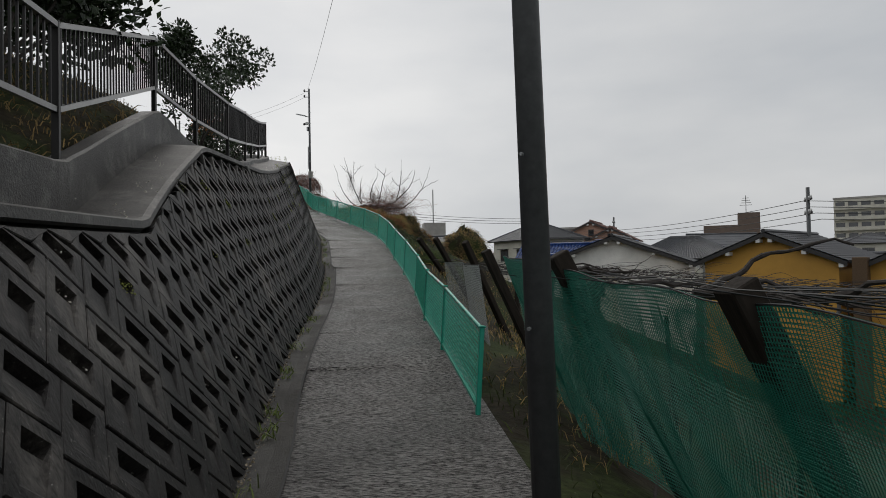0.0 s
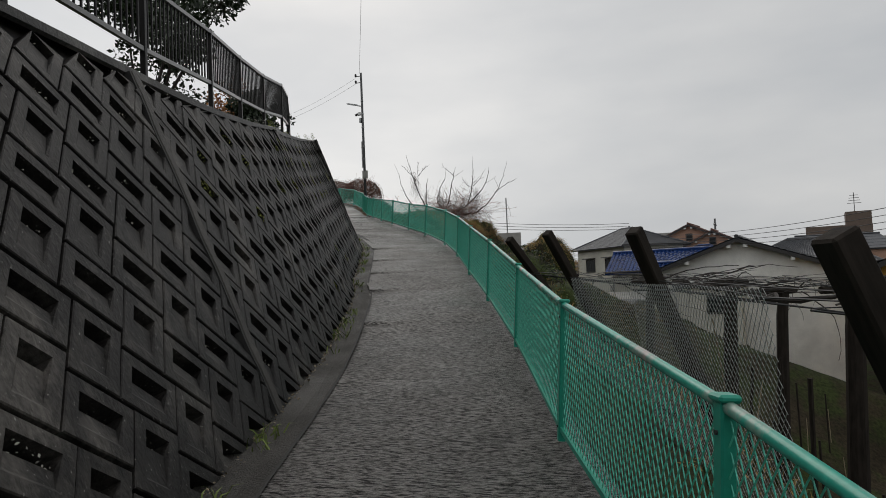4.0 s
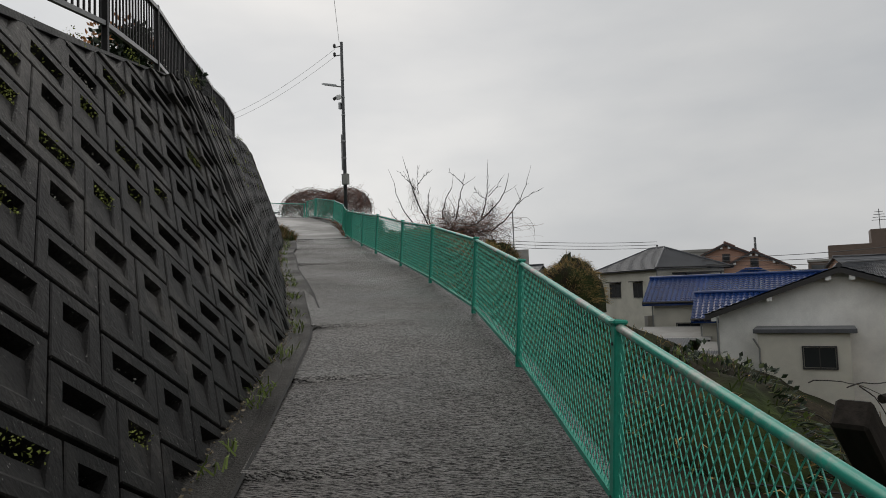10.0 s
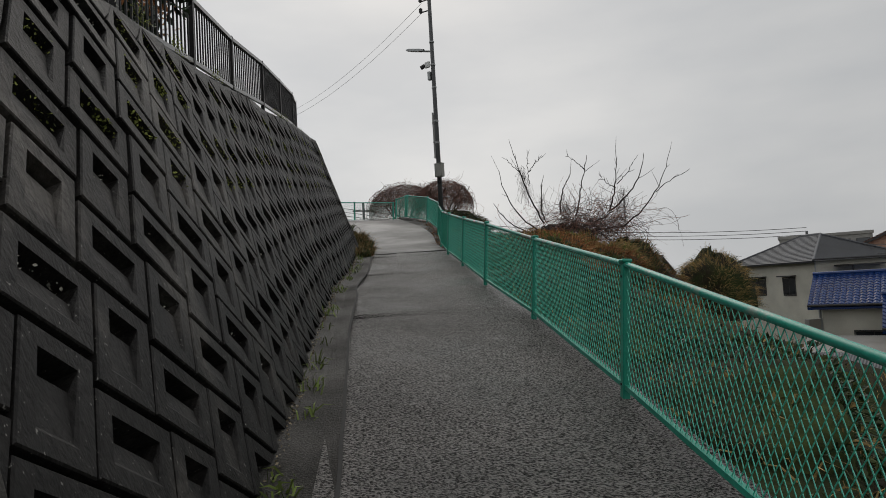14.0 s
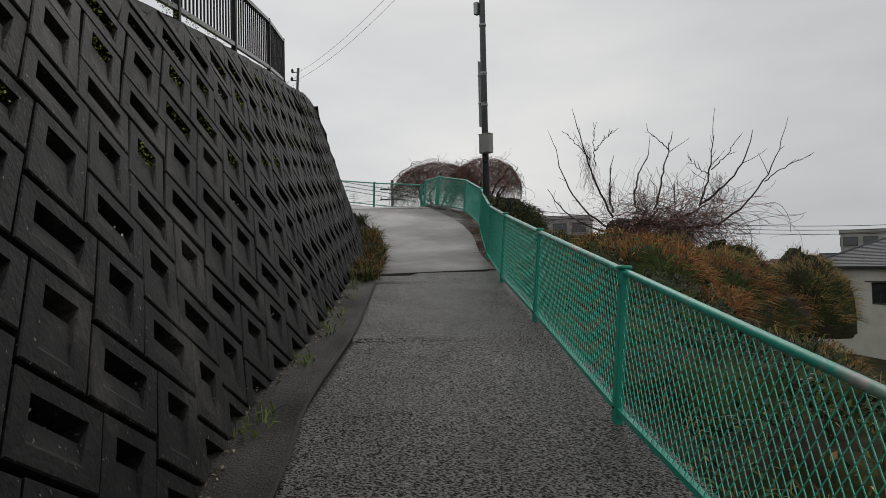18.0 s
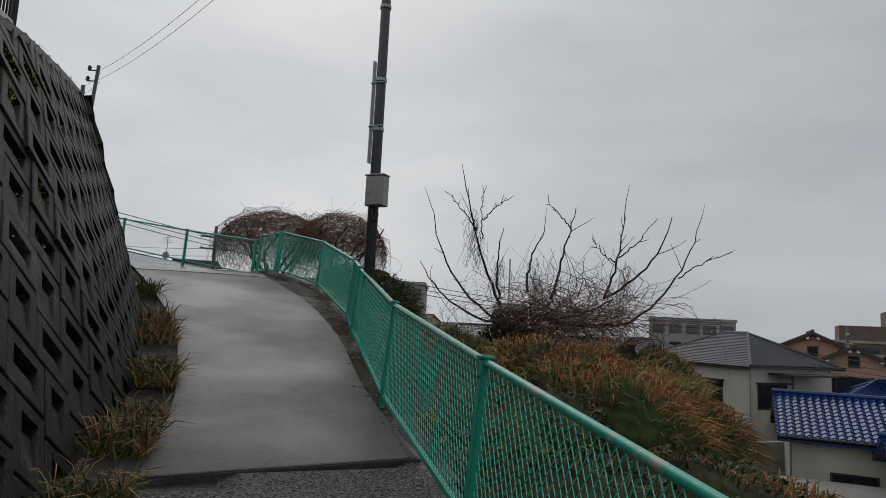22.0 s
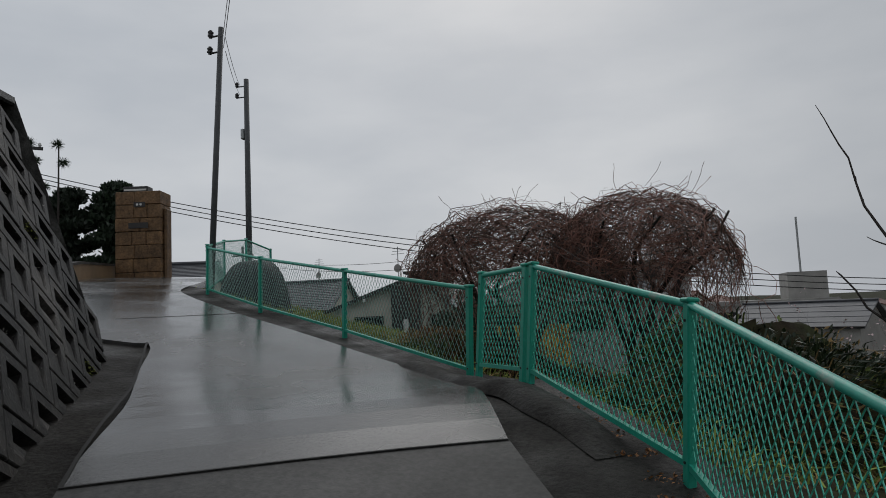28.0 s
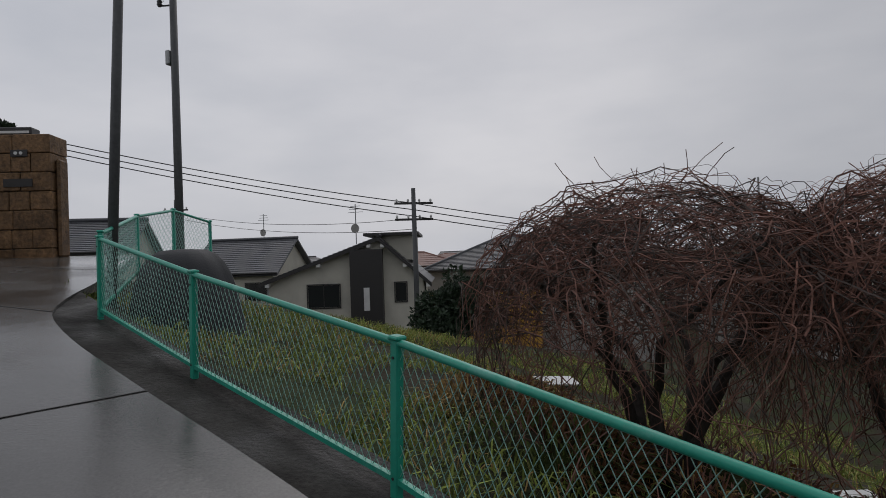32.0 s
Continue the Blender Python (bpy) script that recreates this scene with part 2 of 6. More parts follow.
M_PATH = material("grooved_concrete", (0.103, 0.096, 0.089), 0.42, grain=0.3, scale=90, blotch=0.3, blotch_scale=0.9, bump=0.006, bump_scale=90, wet=0.14)
M_SMOOTH = material("wet_smooth_concrete", (0.072, 0.07, 0.067), 0.18, grain=0.16, scale=60, blotch=0.25, blotch_scale=0.7, bump=0.0015, bump_scale=40, wet=0.13)
M_SLAB = material("worn_smooth_concrete", (0.05, 0.048, 0.045), 0.42, spec=0.3, grain=0.4, scale=28, blotch=0.3, blotch_scale=0.7, bump=0.002, bump_scale=40, wet=0.14)
M_GUTTER = material("gutter_concrete", (0.034, 0.031, 0.027), 0.6, spec=0.25, grain=0.6, scale=75, blotch=0.5, blotch_scale=1.3, bump=0.016, bump_scale=70, wet=0.15, speck=(0.12, 0.115, 0.1), speck_scale=110, speck_at=0.62)
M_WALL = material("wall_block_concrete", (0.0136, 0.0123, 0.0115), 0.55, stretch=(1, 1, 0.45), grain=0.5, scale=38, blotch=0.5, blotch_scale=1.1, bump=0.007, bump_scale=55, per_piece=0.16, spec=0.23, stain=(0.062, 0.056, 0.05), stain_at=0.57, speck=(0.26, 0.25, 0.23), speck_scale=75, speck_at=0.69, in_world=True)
M_COPING = material("coping_concrete", (0.034, 0.032, 0.029), 0.5, grain=0.35, scale=45, blotch=0.5, blotch_scale=1.6, bump=0.006, bump_scale=45, stain=(0.09, 0.087, 0.08), stain_at=0.58, spec=0.35)
M_GREEN = material("green_paint", (0.02, 0.33, 0.23), 0.35, grain=0.06, scale=40, blotch=0.12, blotch_scale=2.0, stain=(0.12, 0.4, 0.32), stain_at=0.66)
M_WIRE = material("green_wire", (0.13, 0.66, 0.5), 0.25, grain=0.2, scale=30)
M_BLACK = material("dark_brown_aluminium", (0.012, 0.011, 0.0105), 0.45, spec=0.25, metal=0.0, grain=0.1, scale=50)
M_STEEL = material("galvanised_rail", (0.32, 0.32, 0.32), 0.4, metal=0.7, grain=0.15, scale=60)
M_POLE = material("dark_pole_paint", (0.065, 0.068, 0.07), 0.5, grain=0.2, scale=20, blotch=0.2)
M_BOX = material("grey_cabinet_paint", (0.3, 0.3, 0.27), 0.4, grain=0.04, scale=60, blotch=0.08)
M_GROUND = material("weedy_ground", (0.03, 0.024, 0.014), 0.9, spec=0.15, grain=0.5, scale=9, blotch=0.4, blotch_scale=0.35, bump=0.03, bump_scale=6, stain=(0.028, 0.038, 0.011), stain_at=0.5)
M_WOOD = material("weathered_timber", (0.026, 0.021, 0.017), 0.85, spec=0.15, grain=0.4, scale=25, stretch=(1, 1, 0.15), bump=0.004, bump_scale=30)
M_TWIG = material("brown_twig", (0.06, 0.042, 0.034), 0.75, grain=0.3, scale=20)
M_SHOULDER = material("dark_wet_shoulder", (0.031, 0.029, 0.026), 0.6, spec=0.12, grain=0.45, scale=30, blotch=0.45, blotch_scale=1.2, bump=0.016, bump_scale=25, wet=0.3)
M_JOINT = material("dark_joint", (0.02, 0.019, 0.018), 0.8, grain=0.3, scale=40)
M_BROWNWALL = material("tan_render", (0.2, 0.13, 0.07), 0.6, grain=0.15, scale=60, blotch=0.25, blotch_scale=1.2)
M_STONE = material("brown_sandstone", (0.14, 0.078, 0.034), 0.7, grain=0.45, scale=16, blotch=0.45, blotch_scale=3.0, bump=0.035, bump_scale=9, per_piece=0.25)
M_VINE = material("purple_brown_vine", (0.17, 0.082, 0.06), 0.75, grain=0.3, scale=9, per_piece=0.45)
M_LEAF = material("dark_glossy_leaf", (0.022, 0.04, 0.013), 0.4, per_piece=0.4, grain=0.2, scale=8)
M_PINE = material("pine_needles", (0.02, 0.038, 0.018), 0.6, per_piece=0.4)
M_DEAD = material("dead_grass", (0.33, 0.22, 0.085), 0.85, per_piece=0.45, grain=0.2, scale=5)
M_RUST = material("rusty_dead_vine", (0.25, 0.112, 0.042), 0.85, per_piece=0.45, grain=0.2, scale=5)
M_MEADOW = material("yellow_green_field_grass", (0.15, 0.18, 0.035), 0.7, per_piece=0.5, grain=0.2, scale=5)
M_WEED = material("green_weed", (0.095, 0.125, 0.026), 0.7, per_piece=0.5, grain=0.2, scale=5)
M_BARK = material("dark_bark", (0.035, 0.028, 0.024), 0.8, grain=0.35, scale=25, bump=0.006, bump_scale=30)
M_NET = material("green_net", (0.008, 0.16, 0.11), 0.55, grain=0.2, scale=30)
M_BLACKNET = material("black_shade_cloth", (0.012, 0.014, 0.017), 0.7, grain=0.3, scale=60, bump=0.004, bump_scale=30)
M_WHITE = material("white_paint", (0.62, 0.62, 0.6), 0.5, grain=0.05, scale=30, blotch=0.08)
M_DARKTRIM = material("dark_trim", (0.03, 0.028, 0.027), 0.5, grain=0.1, scale=30)
M_GLASS = material("dark_window_glass", (0.02, 0.023, 0.026), 0.06, spec=0.8)
M_CABLE = material("black_cable", (0.012, 0.012, 0.012), 0.6)
M_GREYMETAL = material("grey_metal", (0.3, 0.31, 0.31), 0.45, metal=0.6, grain=0.1, scale=40)
M_BLOSSOM = material("pale_blossom", (0.6, 0.45, 0.45), 0.7, per_piece=0.15)
M_BAMBOO = material("pale_cane", (0.25, 0.2, 0.13), 0.6, per_piece=0.3, grain=0.2, scale=20)
M_SCRAP = material("white_litter", (0.6, 0.6, 0.58), 0.5)


def tile_roof(name, colour, rough=0.35, row=0.28, rib=0.27):
    """Roof tiles: courses and ribs in the relief of a glazed or slate surface, by the slope's own coordinates."""
    mat = material(name, colour, rough, grain=0.15, scale=12, blotch=0.2, blotch_scale=0.8)
    return mat


M_ROOF_BLUE = tile_roof("glazed_blue_tile", (0.008, 0.033, 0.135), 0.22)
M_ROOF_GREY = tile_roof("grey_slate_tile", (0.075, 0.078, 0.085), 0.45)
M_ROOF_PINK = tile_roof("red_brown_tile", (0.17, 0.075, 0.055), 0.5)
M_ROOF_BLACK = tile_roof("dark_tile", (0.03, 0.03, 0.033), 0.4)
M_YELLOW = material("yellow_render", (0.52, 0.28, 0.05), 0.7, grain=0.08, scale=50, blotch=0.12, blotch_scale=0.7)
M_OFFWHITE = material("off_white_render", (0.7, 0.69, 0.65), 0.75, grain=0.1, scale=50, blotch=0.2, blotch_scale=0.6)
M_CREAM = material("cream_render", (0.52, 0.5, 0.43), 0.75, grain=0.08, scale=50, blotch=0.15, blotch_scale=0.6)
M_PINKWALL = material("pink_render", (0.42, 0.25, 0.18), 0.7, grain=0.08, scale=50, blotch=0.12, blotch_scale=0.6)
M_GREYWALL = material("grey_render", (0.3, 0.29, 0.27), 0.75, grain=0.1, scale=40, blotch=0.2, blotch_scale=0.6)
M_BROWNTILE = material("brown_facade_tile", (0.12, 0.085, 0.065), 0.6, grain=0.15, scale=20, blotch=0.12)

# the wet broomed surface: short ridges drawn across the path, coarser pebbly texture further up
_n, _l = M_PATH.node_tree.nodes, M_PATH.node_tree.links
_tc = _n.new("ShaderNodeTexCoord")


def _grit(scale, detail, turn_):
    mp = _n.new("ShaderNodeMapping")
    mp.inputs["Rotation"].default_value = (0, 0, radians(turn_))
    mp.inputs["Scale"].default_value = scale
    nz = _n.new("ShaderNodeTexNoise")
    nz.inputs["Scale"].default_value = 1.0
    nz.inputs["Detail"].default_value = detail
    nz.inputs["Roughness"].default_value = 0.6
    _l.new(_tc.outputs["Object"], mp.inputs["Vector"])
    _l.new(mp.outputs["Vector"], nz.inputs["Vector"])
    return nz.outputs["Fac"]


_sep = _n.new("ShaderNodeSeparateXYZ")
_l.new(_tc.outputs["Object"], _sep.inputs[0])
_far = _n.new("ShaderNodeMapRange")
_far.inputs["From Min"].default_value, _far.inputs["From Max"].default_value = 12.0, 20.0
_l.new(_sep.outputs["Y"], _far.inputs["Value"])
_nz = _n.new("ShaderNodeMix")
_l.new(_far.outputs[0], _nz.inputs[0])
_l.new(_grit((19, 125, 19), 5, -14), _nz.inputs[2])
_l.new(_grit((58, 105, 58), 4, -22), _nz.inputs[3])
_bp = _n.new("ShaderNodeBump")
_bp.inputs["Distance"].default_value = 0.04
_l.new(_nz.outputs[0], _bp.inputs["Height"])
# pit shade and ridge glints put into the colour, by relief height
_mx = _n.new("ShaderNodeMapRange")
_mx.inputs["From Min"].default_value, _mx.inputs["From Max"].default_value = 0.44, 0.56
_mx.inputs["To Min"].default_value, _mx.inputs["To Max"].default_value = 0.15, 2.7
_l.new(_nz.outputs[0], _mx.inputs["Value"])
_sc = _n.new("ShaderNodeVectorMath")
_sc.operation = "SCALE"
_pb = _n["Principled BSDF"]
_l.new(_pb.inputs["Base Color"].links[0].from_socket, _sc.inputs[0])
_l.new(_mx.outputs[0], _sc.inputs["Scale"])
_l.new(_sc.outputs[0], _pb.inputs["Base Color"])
# specular follows the relief too: strong on wet ridges, cut so pits stay dark
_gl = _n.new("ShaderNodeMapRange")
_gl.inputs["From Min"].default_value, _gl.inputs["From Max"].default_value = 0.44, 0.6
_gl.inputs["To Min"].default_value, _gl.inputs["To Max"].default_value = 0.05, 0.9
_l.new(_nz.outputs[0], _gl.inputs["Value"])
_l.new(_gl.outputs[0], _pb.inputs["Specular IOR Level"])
_old = [x for x in _n if x.type == "BUMP" and x is not _bp][0]
_l.new(_bp.outputs["Normal"], _old.inputs["Normal"])

# ---- the plan: the fence line, the foot of the retaining wall, the path between ----
POSTS = [(2.783, 2.692, -0.613), (2.286, 5.095, -0.288), (1.856, 7.269, -0.08), (1.423, 9.994, 0.212), (0.902, 12.313, 0.617), (0.359, 14.529, 1.006),
         (-0.187, 16.843, 1.409), (-0.797, 18.891, 1.781), (-1.686, 20.96, 2.177), (-2.72, 23.45, 2.553), (-3.727, 25.338, 2.937), (-4.726, 27.609, 3.291),
         (-5.584, 29.445, 3.611), (-6.47, 31.647, 3.945), (-7.4, 34.161, 4.456), (-7.712, 35.088, 4.651), (-8.938, 37.546, 5.212), (-10.165, 38.773, 5.532)]
POSTS_B = [(-10.96, 39.42, 5.47), (-13.16, 40.62, 5.81), (-15.35, 41.55, 6.17), (-17.3, 42.36, 6.54)]
FOOT = [(2.2, -4.5), (1.1, 0.97), (0.62, 3.0), (0.15, 5.6), (-0.32, 8.6), (-0.71, 10.65), (-1.12, 12.56), (-1.48, 13.66), (-2.05, 15.96), (-2.48, 17.6),
        (-2.93, 18.67), (-3.69, 20.38), (-4.65, 22.39), (-5.36, 24.02), (-5.77, 24.87), (-6.3, 26.34), (-7.0, 28.0), (-7.53, 29.2), (-7.84, 29.89),
        (-8.44, 31.22), (-10.1, 34.05), (-10.98, 35.14), (-12.45, 36.62), (-14.3, 38.4)]
SLOPE = math.sqrt(1 + 0.36 * 0.36)
LEAN = Vector((0.068, 0.049, 1.0)).normalized()
LINE = smooth_line([(3.9, -4.6, -0.75), *POSTS])
LINE_B = smooth_line([POSTS[-1], *POSTS_B, (-20.5, 44.0, 6.95), (-23.5, 46.0, 7.25), (-30.0, 50.0, 7.4), (-40.0, 56.0, 7.3)])
RIGHT = LINE + LINE_B[1:]
right_xy = np.array([p[:] for p in RIGHT])


def nearest(rows, x, y):
    d = (rows[:, 0] - x) ** 2 + (rows[:, 1] - y) ** 2
    i = int(np.argmin(d))
    j = min(max(i, 1), len(rows) - 2)
    t = rows[j + 1] - rows[j - 1]
    side = t[0] * (y - rows[i, 1]) - t[1] * (x - rows[i, 0])
    return i, math.sqrt(d[i]), side > 0


def lane_z(x, y):
    """Height of the path at a place: level across, that of the fence line beside it."""
    d = (right_xy[:, 0] - x) ** 2 + (right_xy[:, 1] - y) ** 2
    w = np.exp(-d / (2 * 0.35 ** 2 + 0.25 * d.min()))
    return float((w * right_xy[:, 2]).sum() / w.sum())


FOOT_LINE = [Vector((p.x, p.y, lane_z(p.x, p.y))) for p in smooth_line([(*p, 0) for p in FOOT])]
foot_xy = np.array([p[:] for p in FOOT_LINE])
FOOT_S = [0.0]
for _a, _b in zip(FOOT_LINE[:-1], FOOT_LINE[1:]):
    FOOT_S.append(FOOT_S[-1] + math.hypot(_b.x - _a.x, _b.y - _a.y))


def foot_at(s):
    """Place of the wall's foot at s metres along it, the way along and the way to the left."""
    i = min(max(int(np.searchsorted(FOOT_S, s)) - 1, 0), len(FOOT_LINE) - 2)
    f = (s - FOOT_S[i]) / (FOOT_S[i + 1] - FOOT_S[i])
    a, b = FOOT_LINE[max(i - 1, 0)], FOOT_LINE[min(i + 2, len(FOOT_LINE) - 1)]
    t = Vector((b.x - a.x, b.y - a.y, 0)).normalized()
    return FOOT_LINE[i].lerp(FOOT_LINE[i + 1], f), t, Vector((-t.y, t.x, 0))


def ramp(s, marks):
    """A height that runs straight from mark to mark."""
    return float(np.interp(s, [a for a, _ in marks], [b for _, b in marks]))


def wall_top(s):
    """Height of the block wall above its foot, s metres along: low at the start, then level with a slight fall at the end."""
    return ramp(s, ((0, 1.84), (6.5, 1.9), (10.4, 2.83), (12, 2.76), (14, 2.63), (16, 2.58), (22, 2.58), (26, 2.5), (31, 2.6), (34, 2.62), (37, 2.68), (40, 2.66), (45, 2.46), (60, 2.4)))


def batter(s):
    """How far the wall face leans back for each metre of height."""
    return ramp(s, ((8, 0.48), (14, 0.43), (21, 0.43), (25, 0.35)))


def rise_at(s):
    """Rise of the sloping apron between the wall's edge and the upstand."""
    return ramp(s, ((6.5, 0.04), (10.5, 0.06), (13, 0.1)))


def set_back(s):
    """How far the upstand stands behind the wall's edge."""
    return ramp(s, ((24, 0.62), (29, 0.38)))


def town(x, y):
    return -6.0 + 3.6 * min(1, max(0, (y - 40) / 26)) + 3.6 * min(1, max(0, -x / 40)) + 4.0 * min(1, max(0, (-x - 60) / 100))


def ground_z(x, y):
    i, d, left = nearest(right_xy, x, y)
    z = right_xy[i, 2]
    if not left:
        low = min(z - 0.12, town(x, y))
        drop = 0.1 + 0.22 * min(d, 4) + 0.42 * max(0, d - 4)
        drop += ramp(y, ((22, 0.66), (29, 0.0))) * max(0, min(d, 9) - 1.4)
        drop += ramp(d, ((4.3, 0), (8.5, 1.7), (15, 0))) * ramp(y, ((29, 0), (33, 1), (50, 1), (58, 0)))
        if x < -9 and y > 38:
            drop = 0.1 + 0.25 * min(d, 11) + 0.2 * max(0, d - 11)
        return max(low, z - drop) + (0.1 * noise.noise((x * 0.35, y * 0.35, 0)) if d > 0.5 else 0)
    j, e, behind = nearest(foot_xy, x, y)
    if behind and j < len(foot_xy) - 3:
        at = FOOT_S[j]
        f = min(1, max(0, (e - batter(at) * wall_top(at) - set_back(at) - 0.02) / 0.2))
        bank = ramp(y, ((5.8, 1), (7.5, 0))) * ramp(e, ((2.1, 0), (3, 0.5), (5, 1.3), (12, 2.6)))
        return foot_xy[j, 2] - 0.3 + f * (wall_top(at) + ramp(y, ((5.5, 0.74), (7, 0.18))) + bank)
    return z - 0.22


def spread(lo, hi, near0, near1, step):
    vals = list(np.arange(near0, near1 + step, step))
    a, k = near1, step
    while a < hi:
        k *= 1.35
        a += k
        vals.append(a)
    a, k = near0, step
    while a > lo:
        k *= 1.35
        a -= k
        vals.insert(0, a)
    return vals


# ---- ground ----
g = Geo()
xs, ys = spread(-3000, 3000, -34, 16, 0.5), spread(-2000, 4500, -8, 58, 0.5)
g.loft([[(x, y, ground_z(x, y)) for x in xs] for y in ys])
tagged(part("ground", g, M_GROUND, smooth=True), "wet weedy sloping ground with bare soil and dead grass", "ground", kind="structure")


# ---- path, gutter and slabs ----
def foot_beside(p):
    i, e, _ = nearest(foot_xy, p.x, p.y)
    return i, e


g = Geo()
rows = []
for p in LINE:
    if p.y > 30.75:
        break
    i, e = foot_beside(p)
    q = FOOT_LINE[i]
    d = Vector((q.x - p.x, q.y - p.y, 0)).normalized()
    rows.append([Vector((p.x, p.y, p.z)) - d * 0.18 - Vector((0, 0, 0.3)), p - d * 0.15 - Vector((0, 0, 0.012)), p + d * 0.05]
                + [(lambda v: Vector((v.x, v.y, p.z - (0.06 if (v.x + 7.42) * 0.92 - (v.y - 29.5) * 1.45 < 0 else 0))))(p + d * (0.05 + (e - 0.27) * t)) for t in np.linspace(0.1, 1, 8)])
g.loft(rows)
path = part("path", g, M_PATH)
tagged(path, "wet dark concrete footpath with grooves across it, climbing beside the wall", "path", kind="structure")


def gutter_width(s):
    """Width of the strip along the wall foot: it steps out to a wider slab and tapers back."""
    return ramp(s, ((0, 0.29), (8, 0.28), (20, 0.24), (22.6, 0.22), (22.9, 0.22), (22.95, 0.36), (26, 0.3), (36, 0.3)))


g = Geo()
rows = []
for s in np.arange(0, 36.6, 0.25):
    p, t, n = foot_at(s)
    z = p.z + 0.012 + (0.012 if s > 22.9 else 0.0)
    w = gutter_width(s)
    rows.append([(*(p - n * w).xy, z - 0.1), (*(p - n * w).xy, z), (*(p - n * (w * 0.5)).xy, z - 0.012), (*(p + n * 0.1).xy, z + 0.02)])
g.loft(rows)
gutter = part("gutter", g, M_GUTTER)
tagged(gutter, "worn concrete gutter strip along the wall foot", "gutter", kind="structure")
g = Geo()
for s in (2.4, 7.9, 13.2, 18.6, 22.92, 28.6, 33.4):
    p, t, n = foot_at(s)
    a, b = p - n * gutter_width(s), p + n * 0.06
    g.add([(*(a - t * 0.007).xy, p.z + 0.0165), (*(a + t * 0.007).xy, p.z + 0.0165), (*(b + t * 0.007).xy, p.z + 0.036), (*(b - t * 0.007).xy, p.z + 0.036)], [(0, 1, 2, 3)])
part("gutter_joint", g, M_JOINT, gutter)
g = Geo()
row_a, row_b = [], []
for s in np.arange(0, 36.4, 0.15):
    p, t, n = foot_at(s)
    w = gutter_width(s) + 0.008 * noise.noise((s * 2.1, 4, 0))
    k = 0.011 + 0.006 * noise.noise((s * 3.3, 9, 0))
    z = p.z + 0.017 + (0.012 if s > 22.9 else 0.0)
    row_a.append((*(p - n * (w - k)).xy, z))
    row_b.append((*(p - n * (w + k)).xy, z))
g.strip(row_a, row_b)
part("gutter_edge", g, M_JOINT, gutter)

# the smooth slab past the joint, and the upper lane
def fan(left, right, n=10, lift=0.0, cols=7):
    """A surface between two lines, level with the path, with a dropped rim."""
    a, b = smooth_line([(*p, 0) for p in left], 0.3), smooth_line([(*p, 0) for p in right], 0.3)
    k = max(len(a), len(b))
    rows = []
    for i in range(k):
        f = i / (k - 1)
        p = a[min(len(a) - 1, round(f * (len(a) - 1)))]
        q = b[min(len(b) - 1, round(f * (len(b) - 1)))]
        row = [p.lerp(q, t) for t in np.linspace(0, 1, cols)]
        row = [Vector((v.x, v.y, lane_z(v.x, v.y) + lift)) for v in row]
        rows.append([row[0] - Vector((0, 0, 0.12)), *row, row[-1] - Vector((0, 0, 0.12))])
    first = [v - Vector((0, 0, 0.12)) for v in rows[0]]
    last = [v - Vector((0, 0, 0.12)) for v in rows[-1]]
    return Geo().loft([first, *rows, last])


SLAB_L = [(-7.42, 29.5), (-7.95, 31.0), (-9.3, 33.4), (-10.5, 35.0), (-11.55, 36.12)]
SLAB_R = [(-5.95, 30.42), (-6.7, 32.0), (-7.6, 34.15), (-8.65, 36.05), (-9.85, 37.55)]
slab = part("concrete_slab", fan(SLAB_L, SLAB_R, lift=0.014), M_SLAB)
tagged(slab, "smooth wet grey concrete slab of the path", "path", kind="structure")
LANE_L = [(-11.57, 36.14), (-12.4, 37.1), (-13.3, 37.9), (-14.25, 38.76), (-14.75, 38.6), (-17.0, 39.5), (-20.2, 40.7), (-21.6, 42.5), (-23.2, 44.2), (-25.0, 45.6), (-34.0, 50.5)]
LANE_R = [(-9.87, 37.57), (-10.55, 38.6), (-11.4, 39.36), (-12.5, 39.88), (-13.9, 40.5), (-15.4, 41.08), (-16.7, 41.58), (-17.65, 42.1), (-18.4, 42.85), (-19.3, 44.0), (-21.0, 46.0), (-24.0, 48.6), (-32.0, 53.0)]
lane = part("lane_slab", fan(LANE_L, LANE_R, lift=0.016), M_SMOOTH)
tagged(lane, "smooth wet concrete lane that mirrors the sky", "path", kind="structure")
# dark shoulder under both, out to the fence and to the wall
g = Geo()
rows = []
for p in RIGHT[::2]:
    i, dmin, _ = nearest(right_xy, p.x, p.y)
    if p.y < 29.8:
        continue
    a = RIGHT[max(i - 2, 0)]
    b = RIGHT[min(i + 2, len(RIGHT) - 1)]
    t = Vector((b.x - a.x, b.y - a.y, 0)).normalized()
    n = Vector((-t.y, t.x, 0))
    w = 3.4 if p.y < 37 else 4.3
    rows.append([p - n * 0.25 - Vector((0, 0, 0.25)), p - n * 0.2] + [Vector((*(p + n * k).xy, (p.z if k < 0.3 else lane_z(*(p + n * k).xy)) - 0.024)) for k in np.linspace(0, w, 11)])
g.loft(rows)
tagged(part("shoulder", g, M_SHOULDER), "dark wet asphalt and dirt beside the concrete slabs", "path", kind="structure")
